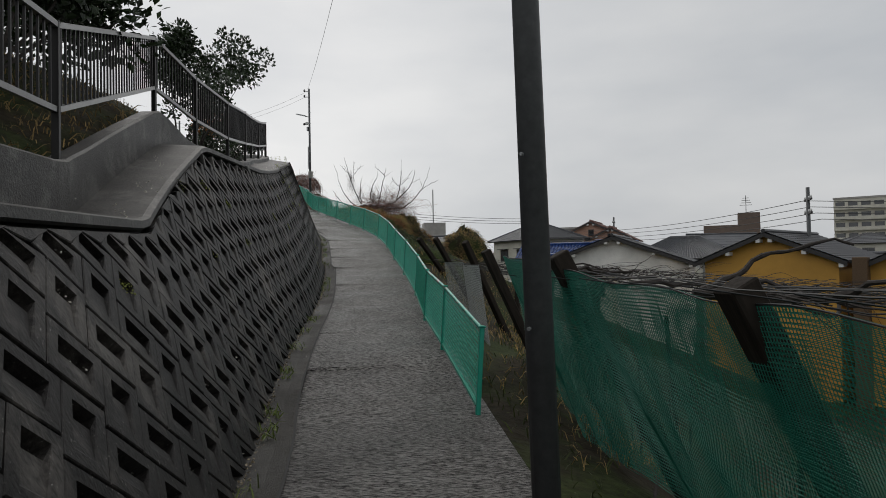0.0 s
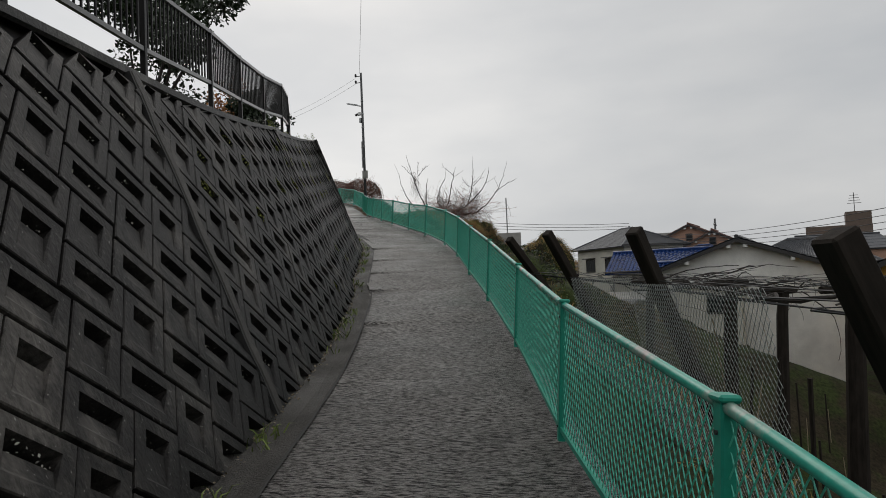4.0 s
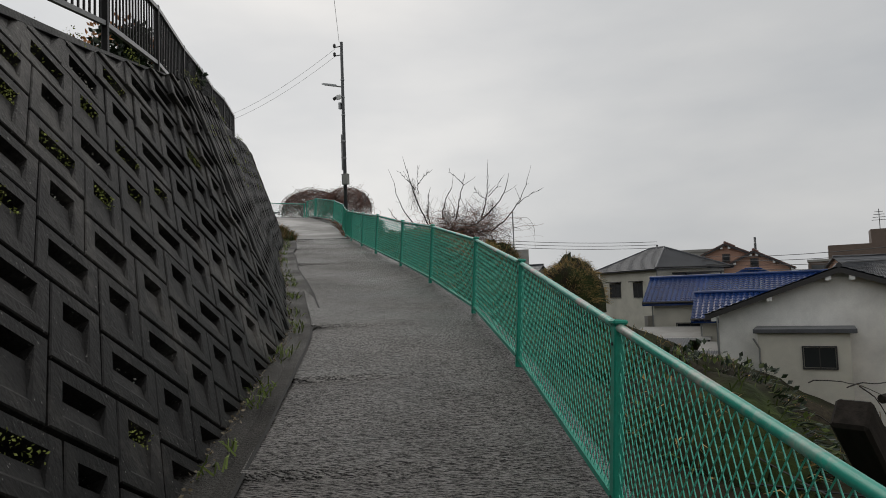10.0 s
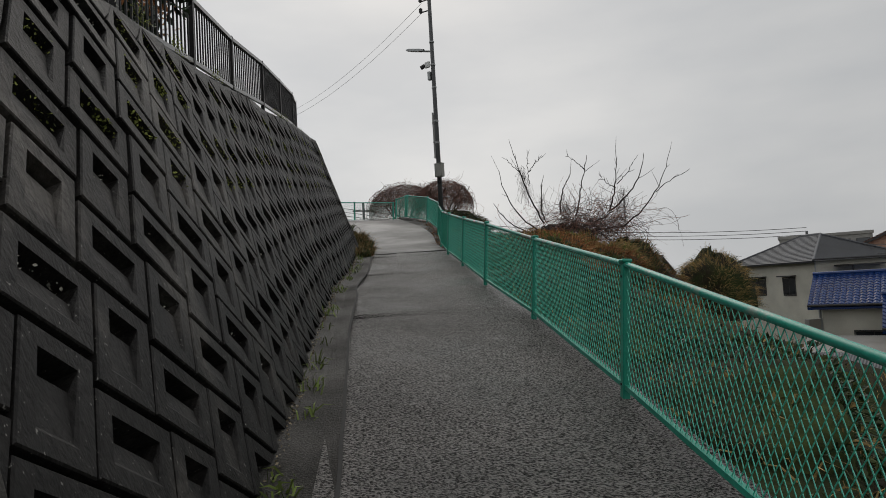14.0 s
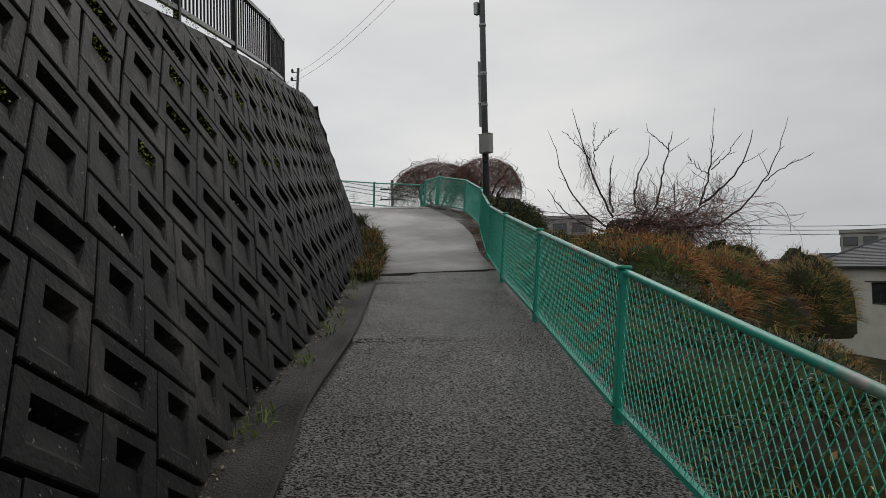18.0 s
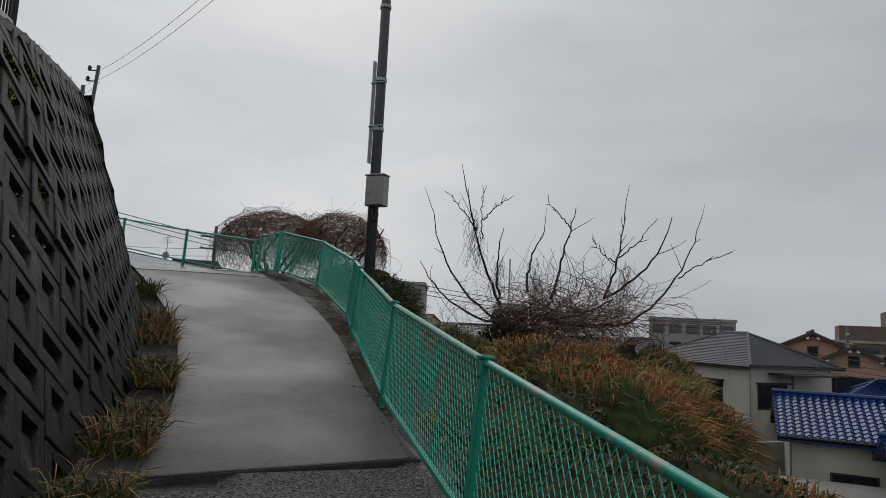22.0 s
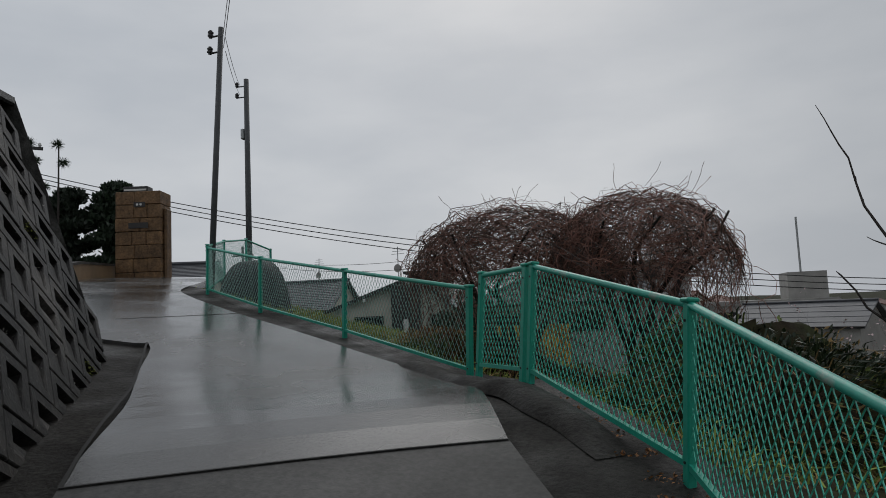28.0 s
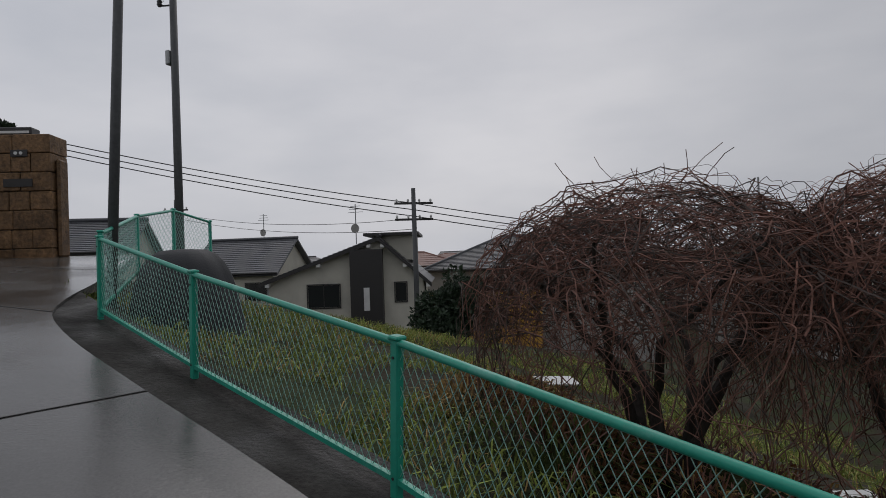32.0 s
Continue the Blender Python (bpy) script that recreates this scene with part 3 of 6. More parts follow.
# joints drawn across
g = Geo()
for (ax, ay), (bx, by) in (((-7.42, 29.52), (-5.97, 30.44)), ((-11.56, 36.13), (-9.86, 37.56)), ((-15.8, 39.5), (-15.3, 41.06)), ((-14.3, 38.78), (-14.42, 38.5)), ((-11.56, 36.14), (-12.9, 37.54)), ((-12.9, 37.54), (-14.3, 38.78)), ((-19.3, 42.0), (-17.0, 42.3)), ((-22.4, 44.3), (-20.4, 44.9))):
    a, b = Vector((ax, ay, lane_z(ax, ay))), Vector((bx, by, lane_z(bx, by)))
    d = (b - a).normalized()
    n = Vector((-d.y, d.x, 0)) * 0.011
    k = 12
    row = [a.lerp(b, i / k) + Vector((0, 0, 0.02)) for i in range(k + 1)]
    for v in row:
        v.z = lane_z(v.x, v.y) + 0.02
        v += n * 0.6 * noise.noise((v.x * 3, v.y * 3, 0))
    g.strip([v - n for v in row], [v + n for v in row])
part("slab_joint", g, M_JOINT, slab)
# low ridge of asphalt along the fence foot at the bend
ridge = smooth_line([(-9.3, 37.72, 0), (-9.71, 38.11, 0), (-10.13, 38.46, 0), (-10.58, 38.74, 0), (-11.22, 39.33, 0), (-11.95, 39.75, 0)], 0.08)
rows = []
for i, p in enumerate(ridge):
    a, b = ridge[max(i - 1, 0)], ridge[min(i + 1, len(ridge) - 1)]
    n = Vector((a.y - b.y, b.x - a.x, 0)).normalized()
    z = lane_z(p.x, p.y) + 0.01
    tall = (0.085 + 0.03 * noise.noise((p.x * 3, p.y * 3, 0))) * min(1, i / 5, (len(ridge) - 1 - i) / 5)
    wide = 0.15 + 0.05 * noise.noise((p.x * 2, p.y * 2, 5))
    rows.append([Vector((p.x, p.y, z - 0.03 + k_ * tall)) + n * (wide * o_) for o_, k_ in ((1, 0), (0.75, 0.55), (0.35, 0.95), (0, 1), (-0.5, 0.85), (-1, 0))])
tagged(part("asphalt_ridge", Geo().loft(rows), M_SHOULDER, smooth=True), "low rough ridge of dark wet asphalt along the fence foot", "path", kind="structure")

# ---- retaining wall: backing, coping, upstand ----
DEPTH = 0.14
g = Geo()
rows, cop, ups = [], [], []
up = Vector((0, 0, 1))
for s in np.arange(0, FOOT_S[-1], 0.3):
    p, t, n = foot_at(s)
    h = wall_top(s)
    back = n * DEPTH
    lean = batter(s)
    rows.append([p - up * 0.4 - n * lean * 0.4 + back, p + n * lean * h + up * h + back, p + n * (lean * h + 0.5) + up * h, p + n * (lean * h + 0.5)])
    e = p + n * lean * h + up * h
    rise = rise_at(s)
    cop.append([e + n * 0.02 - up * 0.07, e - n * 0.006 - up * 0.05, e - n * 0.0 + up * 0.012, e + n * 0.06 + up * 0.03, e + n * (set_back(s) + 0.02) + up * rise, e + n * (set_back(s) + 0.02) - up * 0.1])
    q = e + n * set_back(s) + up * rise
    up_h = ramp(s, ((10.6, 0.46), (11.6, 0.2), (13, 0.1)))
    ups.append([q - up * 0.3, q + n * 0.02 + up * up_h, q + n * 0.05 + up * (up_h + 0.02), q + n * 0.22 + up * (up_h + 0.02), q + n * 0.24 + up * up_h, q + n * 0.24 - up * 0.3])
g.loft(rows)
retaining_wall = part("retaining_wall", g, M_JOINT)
tagged(retaining_wall, "dark wet battered retaining wall of diagonal concrete blocks with pockets", "wall", kind="structure")
g = Geo().loft(cop)
g.f.append(tuple(range(6)))
g.m.append(0)
g.f.append(tuple(len(g.v) - 6 + k for k in range(6))[::-1])
g.m.append(0)
part("coping", g, M_COPING, retaining_wall, "stained sloping concrete coping")
ups_len = int(39.8 / 0.3)
g = Geo().loft(ups[:ups_len])
g.f.append(tuple(len(g.v) - 6 + k for k in range(6))[::-1])
g.m.append(0)
part("upstand", g, M_COPING, retaining_wall, "weathered concrete upstand below the railing")
# end face of the wall
p, t, n = foot_at(FOOT_S[-1] - 0.02)
h = wall_top(FOOT_S[-1])
g = Geo().add([p - up * 0.3, p + n * 0.35 * h + up * h, p + n * (0.35 * h + 0.7) + up * (h + 0.4), p + n * 3.0 + up * (h + 0.4), p + n * 3.0 - up * 0.3], [(0, 1, 2, 3, 4)])
part("wall_end", g, M_COPING, retaining_wall, "grey concrete end face")


# ---- railing on the upstand ----
M_RAIL = material("grey_railing_paint", (0.19, 0.19, 0.185), 0.3, metal=0.2, grain=0.12, scale=50, blotch=0.15)


def rail_point(s):
    p, t, n = foot_at(s)
    h = wall_top(s)
    return p + n * (batter(s) * h + set_back(s) + 0.12) + up * (h + ramp(s, ((6.6, 0.8), (10.5, 0.74), (12.3, 0.58), (16, 0.5), (24, 0.42), (28, 0.26)))), t, n


railing = thing("railing", "dark brown metal railing with upright bars on a concrete upstand", "railing")
g_post = Geo().box((-0.03, -0.03, -0.46), (0.03, 0.03, 0.9), bevel=0.004).box((-0.033, -0.033, 0.9), (0.033, 0.033, 0.91))
post_mesh = g_post.mesh("post", M_BLACK)
picket_mesh = Geo().box((-0.009, -0.009, 0), (0.009, 0.009, 0.69)).mesh("bar", M_BLACK)
stops = [0.9, 3.7, 6.6, 10.5, 12.3, 14.5, 16.7, 18.9, 20.9] + list(np.arange(22.9, 39.6, 2.0))
for a, b in zip(stops[:-1], stops[1:]):
    (pa, ta, na), (pb, tb, nb) = rail_point(a), rail_point(b)
    heading = math.atan2(pb.y - pa.y, pb.x - pa.x)
    part("post", post_mesh, None, railing, m=Matrix.Translation(pa) @ Matrix.Rotation(heading, 4, "Z"))
    for name, low, high, half in (("top_rail", 0.85, 0.9, 0.03), ("bottom_rail", 0.12, 0.17, 0.022)):
        g = Geo()
        nn = Vector((-math.sin(heading), math.cos(heading), 0)) * half
        g.loft([[pa - nn + up * low, pa - nn + up * high, pa + nn + up * high, pa + nn + up * low], [pb - nn + up * low, pb - nn + up * high, pb + nn + up * high, pb + nn + up * low]], closed=True)
        part(name, g, M_RAIL, railing)
    k = round((b - a) / 0.118)
    for i in range(1, k):
        q = pa.lerp(pb, i / k) + up * 0.165
        part("bar", picket_mesh, None, railing, m=Matrix.Translation(q) @ Matrix.Rotation(heading, 4, "Z"))
pb, tb, nb = rail_point(stops[-1])
part("post", post_mesh, None, railing, m=Matrix.Translation(pb))

# ---- green wire fences ----
HIGH = 0.855


def wire_panel(a, b, lean, low, high, pitch=0.056, tall=0.088, r=0.003):
    """A diamond mesh of thin wires between two posts, from low to high above their feet."""
    g = Geo()
    ax = b - a
    w = ax.length
    ex = ax / w
    hh = high - low
    slope = pitch / tall
    side = ex.cross(lean).normalized()

    def point(x, z, k):
        return a + ex * x + lean * (low + z) + side * k
    n = int((w + hh * slope) / pitch) + 1
    for sign in (1, -1):
        for i in range(n + 1):
            x0 = i * pitch - (hh * slope if sign > 0 else 0)
            z0, z1 = 0.0, hh
            xa, xb = x0, x0 + sign * hh * slope
            lo_x, hi_x = min(xa, xb), max(xa, xb)
            if hi_x <= 0.02 or lo_x >= w - 0.02:
                continue
            def cut(x):
                return (x - xa) / (sign * slope)
            ends = []
            for z in (z0, z1):
                x = xa + sign * slope * z
                if x < 0.02:
                    z = cut(0.02)
                elif x > w - 0.02:
                    z = cut(w - 0.02)
                ends.append(z)
            za, zb = ends
            if zb - za < 0.01:
                continue
            k = sign * r * 0.9
            p, q = point(xa + sign * slope * za, za, k), point(xa + sign * slope * zb, zb, k)
            g.tube([p, q], r, 3, cap=False)
    return g


BOLT = Geo().tube([(0, 0, 0), (0, 0.01, 0)], 0.008, 6).mesh("bolt", M_DARKTRIM)


def build_fence(name, label, posts, top_material, lean=LEAN, high=HIGH, wire=M_WIRE, mesh=(0.056, 0.088, 0.003)):
    fence = thing(name, label, "fence", Matrix.Translation(posts[0]))
    o = Vector(posts[0])
    vs = [Vector(p) - o for p in posts]
    for i, p in enumerate(vs):
        d = (vs[min(i + 1, len(vs) - 1)] - vs[max(i - 1, 0)])
        heading = math.atan2(d.y, d.x)
        tilt = Vector((0, 0, 1)).rotation_difference(lean).to_matrix().to_4x4()
        m = Matrix.Translation(p) @ tilt @ Matrix.Rotation(heading, 4, "Z")
        g = Geo()
        g.box((-0.03, -0.024, -0.25), (0.03, 0.024, high - 0.01), bevel=0.007)
        post = part("post", g, M_GREEN, fence, m=m)
        cap = Geo().box((-0.042, -0.034, high - 0.012), (0.042, 0.034, high + 0.012), bevel=0.008)
        part("cap", cap, M_GREEN, post)
        for z in (0.08, high - 0.1):
            for sy in (-0.03, 0.02):
                part("bolt", BOLT, None, post, m=pose(0, sy, z))
    for a, b in zip(vs[:-1], vs[1:]):
        side = (b - a).cross(lean).normalized()
        ex = (b - a).normalized()
        g = Geo()
        ring = [(0.021 * math.cos(t), 0.021 * math.sin(t)) for t in np.linspace(0, 2 * math.pi, 10, endpoint=False)]
        cross = [(c * 1.05, s_ + 0.0) for c, s_ in ring]
        g.loft([[q + side * c + lean * (high - 0.022 + s_) for c, s_ in cross] for q in (a + ex * 0.02, b - ex * 0.02)], closed=True)
        part("top_rail", g, top_material, fence, smooth=True)
        g = Geo()
        prof = [(-0.016, 0.055), (0.016, 0.055), (0.016, 0.085), (-0.016, 0.085)]
        g.loft([[q + side * c + lean * s_ for c, s_ in prof] for q in (a + ex * 0.025, b - ex * 0.025)], closed=True)
        part("bottom_rail", g, M_GREEN, fence)
        part("wire_mesh", wire_panel(a, b, lean, 0.08, high - 0.03, *mesh), wire, fence, "green diamond wire mesh")
    return fence


M_TOPRAIL = material("worn_green_rail", (0.03, 0.34, 0.25), 0.25, grain=0.1, scale=30, blotch=0.15, stain=(0.4, 0.33, 0.3), stain_at=0.59, blotch_scale=1.4)
build_fence("path_fence", "bright green steel fence with diamond wire mesh beside the path", POSTS, M_TOPRAIL)
gate_posts = [(-10.25, 38.85, 5.53), (-10.83, 39.33, 5.52)]
build_fence("fence_gate", "narrow green wire panel closing the gap between two fences", gate_posts, M_GREEN)
M_PALEWIRE = material("pale_green_wire", (0.3, 0.52, 0.45), 0.3, grain=0.2, scale=30)
build_fence("lane_fence", "darker green wire mesh fence along the upper lane", POSTS_B, M_GREEN, lean=Vector((0.06, -0.04, 1)).normalized(), high=0.8, wire=M_PALEWIRE, mesh=(0.066, 0.1, 0.0024))
CAGE = [(-17.5, 42.55, 6.55), (-19.0, 44.4, 6.9), (-19.73, 45.8, 7.1), (-20.33, 47.3, 7.0)]
build_fence("corner_fence", "green wire mesh fence around the corner plot", CAGE, M_GREEN, lean=Vector((0, 0, 1)), wire=M_PALEWIRE, mesh=(0.066, 0.1, 0.0024))


# ---- poles and cables ----
def pole_shaft(parent, top, r0, r1, seg=14, material_=M_POLE):
    part("shaft", Geo().tube([(0, 0, -0.6), (0, 0, top * 0.5), (0, 0, top)], [r0, (r0 + r1) / 2, r1], seg), material_, parent, smooth=True)


def band(parent, z, r):
    part("band", Geo().tube([(0, 0, z - 0.02), (0, 0, z + 0.02)], r + 0.006, 14), M_GREYMETAL, parent, "steel strap")


def insulators(parent, z, r, count=2, toward=(1, 0)):
    for i in range(count):
        d = Vector((*toward, 0)).normalized()
        zz = z - i * 0.32
        b = part("bracket", Geo().tube([(0, 0, zz), d * (r + 0.22) + up * zz], 0.018, 6), M_DARKTRIM, parent)
        e = d * (r + 0.22) + up * zz
        g = Geo()
        for k, rr in ((0.0, 0.035), (0.03, 0.055), (0.06, 0.04), (0.09, 0.055), (0.12, 0.03)):
            g.tube([e + up * (k - 0.015), e + up * (k + 0.015)], rr, 8)
        part("insulator", g, M_DARKTRIM, b)


near_pole = thing("lamp_pole", "plain dark grey steel pole standing beside the path", "pole", Matrix.Translation((3.165, -0.5, -0.7)) @ Matrix.Rotation(radians(-1.2), 4, "Y"))
pole_shaft(near_pole, 8.0, 0.075, 0.058)
for z in (2.1, 1.25):
    part("bolt", Geo().tube([(-0.05, -0.07, z), (-0.06, -0.095, z)], 0.009, 6), M_GREYMETAL, near_pole)

PX, PY, PZ = -7.14, 33.8, 4.25
main_pole = thing("utility_pole", "dark utility pole with street lamp, security camera and grey cabinet", "pole", Matrix.Translation((PX, PY, PZ)))
pole_shaft(main_pole, 7.0, 0.068, 0.052)
for z in (2.72, 3.35, 4.3, 4.95, 5.6):
    band(main_pole, z, 0.064)
toward = Vector((-0.3, -0.95, 0)).normalized()
turn = Matrix.Rotation(math.atan2(toward.y, toward.x) + math.pi / 2, 4, "Z")
cab = part("cabinet", Geo().bevel_box((-0.122, -0.2, 1.79), (0.122, -0.066, 2.15), 0.008), M_BOX, main_pole, "grey weatherproof steel cabinet", m=turn @ Matrix.Translation((0.115, 0, -0.055)))
part("cabinet_lid", Geo().bevel_box((-0.132, -0.215, 2.15), (0.132, -0.062, 2.168), 0.005), M_BOX, cab)
part("cabinet_door", Geo().bevel_box((-0.114, -0.212, 1.8), (0.114, -0.2, 2.14), 0.004), M_BOX, cab)
part("latch", Geo().bevel_box((-0.085, -0.23, 1.93), (-0.06, -0.212, 2.0), 0.006), M_STEEL, cab, "chrome latch handle")
part("conduit", Geo().tube([(0.05, -0.13, 1.8), (0.05, -0.13, 1.64), (0.07, -0.12, 1.57), (0.1, -0.09, 1.58), (0.09, -0.06, 1.66)], 0.022, 8), M_CABLE, main_pole, "black flexible conduit", m=turn)
part("sign_plate", Geo().box((-0.1, -0.05, 2.3), (-0.093, 0.03, 3.6)), M_WHITE, main_pole, "narrow white sign plate seen edge on", m=turn)
for z in (2.75, 3.3):
    part("sign_bracket", Geo().tube([(-0.1, -0.06, z), (0.09, -0.06, z)], 0.012, 6), M_STEEL, main_pole, m=turn)
part("junction_box", Geo().bevel_box((-0.14, -0.1, 4.52), (-0.05, 0.0, 4.76), 0.006), M_GREYMETAL, main_pole, m=turn)
camera_part = part("security_camera", Geo().bevel_box((-0.2, -0.14, 4.86), (-0.02, -0.08, 5.04), 0.02), M_WHITE, main_pole, "white security camera housing", m=turn)
part("camera_hood", Geo().tube([(-0.2, -0.11, 4.95), (-0.32, -0.14, 4.9)], [0.055, 0.06], 10), M_DARKTRIM, camera_part, "black lens hood")
part("lamp_arm", Geo().tube([(-0.05, 0, 5.35), (-0.3, 0, 5.42)], 0.028, 8), M_GREYMETAL, main_pole, m=turn)
lamp = Geo()
lamp.loft([[(-0.28 - x, w * c, 5.42 + z0 + (h_ if s_ > 0 else 0)) for c, s_ in ((-1, 0), (1, 0), (1, 1), (-1, 1))] for x, w, z0, h_ in ((0, 0.04, 0, 0.05), (0.15, 0.07, 0.02, 0.07), (0.5, 0.08, 0.12, 0.06), (0.62, 0.05, 0.16, 0.03))], closed=True)
part("lamp_head", lamp, M_GREYMETAL, main_pole, "grey slim street lamp head", m=turn)
insulators(main_pole, 6.85, 0.08, 2, (-0.9, 0.2))

pole_a = thing("utility_pole", "slim dark steel utility pole behind the lane fence", "pole", Matrix.Translation((-17.98, 43.05, 6.3)) @ Matrix.Rotation(radians(4.0), 4, "Y"))
pole_shaft(pole_a, 5.35, 0.06, 0.05)
insulators(pole_a, 5.2, 0.05, 2, (-1, 0))
pole_b = thing("utility_pole", "slim concrete utility pole with a small grey box", "pole", Matrix.Translation((-21.65, 47.9, 6.4)))
pole_shaft(pole_b, 6.5, 0.09, 0.07)
part("meter_box", Geo().bevel_box((-0.17, -0.1, 4.75), (-0.06, 0.1, 5.05), 0.02), M_GREYMETAL, pole_b)
insulators(pole_b, 6.3, 0.07, 2, (-1, -0.3))


def cross_pole(x, y, z, top, heading, label, arms=2, taps=4):
    ob = thing("utility_pole", label, "pole", pose(x, y, z, 0, 0, heading))
    pole_shaft(ob, top, 0.15, 0.1, 12)
    for k in range(arms):
        zz = top - 0.7 - 0.75 * k
        arm = part("crossarm", Geo().box((-0.9, -0.05, zz - 0.05), (0.9, 0.05, zz + 0.05)), M_DARKTRIM, ob)
        for i in range(taps):
            xx = -0.8 + 1.6 * i / (taps - 1)
            part("insulator", Geo().tube([(xx, 0, zz + 0.05), (xx, 0, zz + 0.13), (xx, 0, zz + 0.2)], [0.03, 0.06, 0.035], 8), M_WHITE, arm)
    return ob


cross_pole(-24.4, 65.2, 1.5, 8.8, 35, "dark utility pole with crossarms between the houses")
cross_pole(-44.5, 71.0, 1.5, 10.0, 10, "grey utility pole with a single crossarm far off", arms=1)
cross_pole(21.1, 34.05, -6.0, 10.75, 75, "dark utility pole with crossarms behind the yellow house")
cross_pole(19.0, 78.0, -2.5, 8.7, 70, "slim utility pole behind the pink house", arms=1)
cross_pole(10.0, 78.0, -2.5, 8.4, 20, "dark utility pole between tiled roofs", arms=2)
cross_pole(-31.5, 47.0, 6.8, 6.2, 60, "dark utility pole behind the pine garden", arms=1)


def cable(name, label, points, sag, r=0.011, seg=4):
    a, b = Vector(points[0]), Vector(points[1])
    n = 22
    pts = [a.lerp(b, i / n) - up * sag * 4 * (i / n) * (1 - i / n) for i in range(n + 1)]
    tagged(part(name, Geo().tube(pts, r, seg), M_CABLE), label, "cable")


for dx in (0.0, 0.14):
    cable("overhead_cable", "thin black overhead service cable between two poles", ((PX - 0.25, PY + 0.05, 11.05 - dx * 2), (-17.55, 43.05, 11.5 - dx * 2)), 0.35, 0.006)
    cable("overhead_cable", "thin black overhead cable up to the far pole", ((-17.55, 43.1, 11.45 - dx * 2), (-21.85, 47.85, 12.75 - dx * 2)), 0.1, 0.006)
cable("overhead_cable", "thin black overhead cable above the path", ((PX - 0.05, PY - 0.1, 11.2), (3.35, -0.5, 7.2)), 0.5, 0.006)
for k in range(3):
    cable("overhead_cable", "heavy black overhead cable spanning the houses", ((-46.0, 52.0, 15.3 - 0.22 * k), (-24.4, 65.2, 9.6 - 0.3 * k)), 0.5, 0.022)
    cable("overhead_cable", "heavy black overhead cable spanning the houses", ((-24.4, 65.2, 9.6 - 0.3 * k), (10.0, 78.0, 6.2 - 0.3 * k)), 1.0, 0.022)
for k in range(2):
    cable("overhead_cable", "thin black telephone cable between houses", ((-44.5, 71.0, 10.6 - 0.3 * k), (-24.4, 65.2, 8.9 - 0.5 * k)), 0.5, 0.013)
for k in range(4):
    cable("overhead_cable", "black power cable beyond the yellow house", ((20.9 + 0.3 * k, 34.05, 4.0 - 0.35 * k), (10.0, 78.0, 5.0 - 0.3 * k)), 0.9, 0.018)
    cable("overhead_cable", "black power cable running off over the town", ((20.9 + 0.3 * k, 34.05, 4.0 - 0.35 * k), (70.0, 40.0, 6.0 - 0.35 * k)), 0.9, 0.018)


# ---- houses ----
def tiled_slope(g, a, b, c, d, tile=0.3, course=0.3, wave=0.025, step=0.03, cols_per=4):
    """Overlapping tile courses on the slope a-b (ridge) to d-c (eave)."""
    a, b, c, d = (Vector(p) for p in (a, b, c, d))
    nrm = (b - a).cross(d - a).normalized()
    if nrm.z < 0:
        nrm = -nrm
    n = max(2, round((d - a).length / course))
    wide = max((b - a).length, (c - d).length)
    m = max(2, round(wide / tile) * cols_per)
    rows = []
    for i in range(n):
        for f, lift in ((i / n, 0.0), ((i + 1) / n, step)):
            l, r = a.lerp(d, f), b.lerp(c, f)
            rows.append([l.lerp(r, j / m) + nrm * (lift + wave * (1 + math.cos(2 * math.pi * j / cols_per))) for j in range(m + 1)])
    g.loft(rows)
    under = [p - nrm * 0.12 for p in (a, b, c, d)]
    g.add([a, b, c, d, *under], [(4, 7, 6, 5), (0, 4, 5, 1), (1, 5, 6, 2), (2, 6, 7, 3), (3, 7, 4, 0)])


def add_window(house, m, w, h, frame_mat, bars=1, hood=False, open_dark=False):
    """A window at the pose m: its frame proud of the wall, its panes set back."""
    win = part("window", Geo().box((-w / 2 - 0.05, -0.05, -0.06), (w / 2 + 0.05, 0.0, -0.0)).box((-w / 2 - 0.05, -0.05, h), (w / 2 + 0.05, 0, h + 0.05)).box((-w / 2 - 0.05, -0.05, 0), (-w / 2, 0, h)).box((w / 2, -0.05, 0), (w / 2 + 0.05, 0, h)), frame_mat, house, m=m)
    for k in range(bars + 1):
        x0, x1 = -w / 2 + w * k / (bars + 1), -w / 2 + w * (k + 1) / (bars + 1)
        part("pane", Geo().box((x0 + 0.02, -0.025, 0.02), (x1 - 0.02, -0.01, h - 0.02)), M_GLASS, win)
    for k in range(1, bars + 1):
        x = -w / 2 + w * k / (bars + 1)
        part("bar", Geo().box((x - 0.02, -0.04, 0), (x + 0.02, -0.005, h)), frame_mat, win)
    if hood:
        part("hood", Geo().box((-w / 2 - 0.15, -0.45, h + 0.1), (w / 2 + 0.15, 0, h + 0.18)), frame_mat, win)
    return win


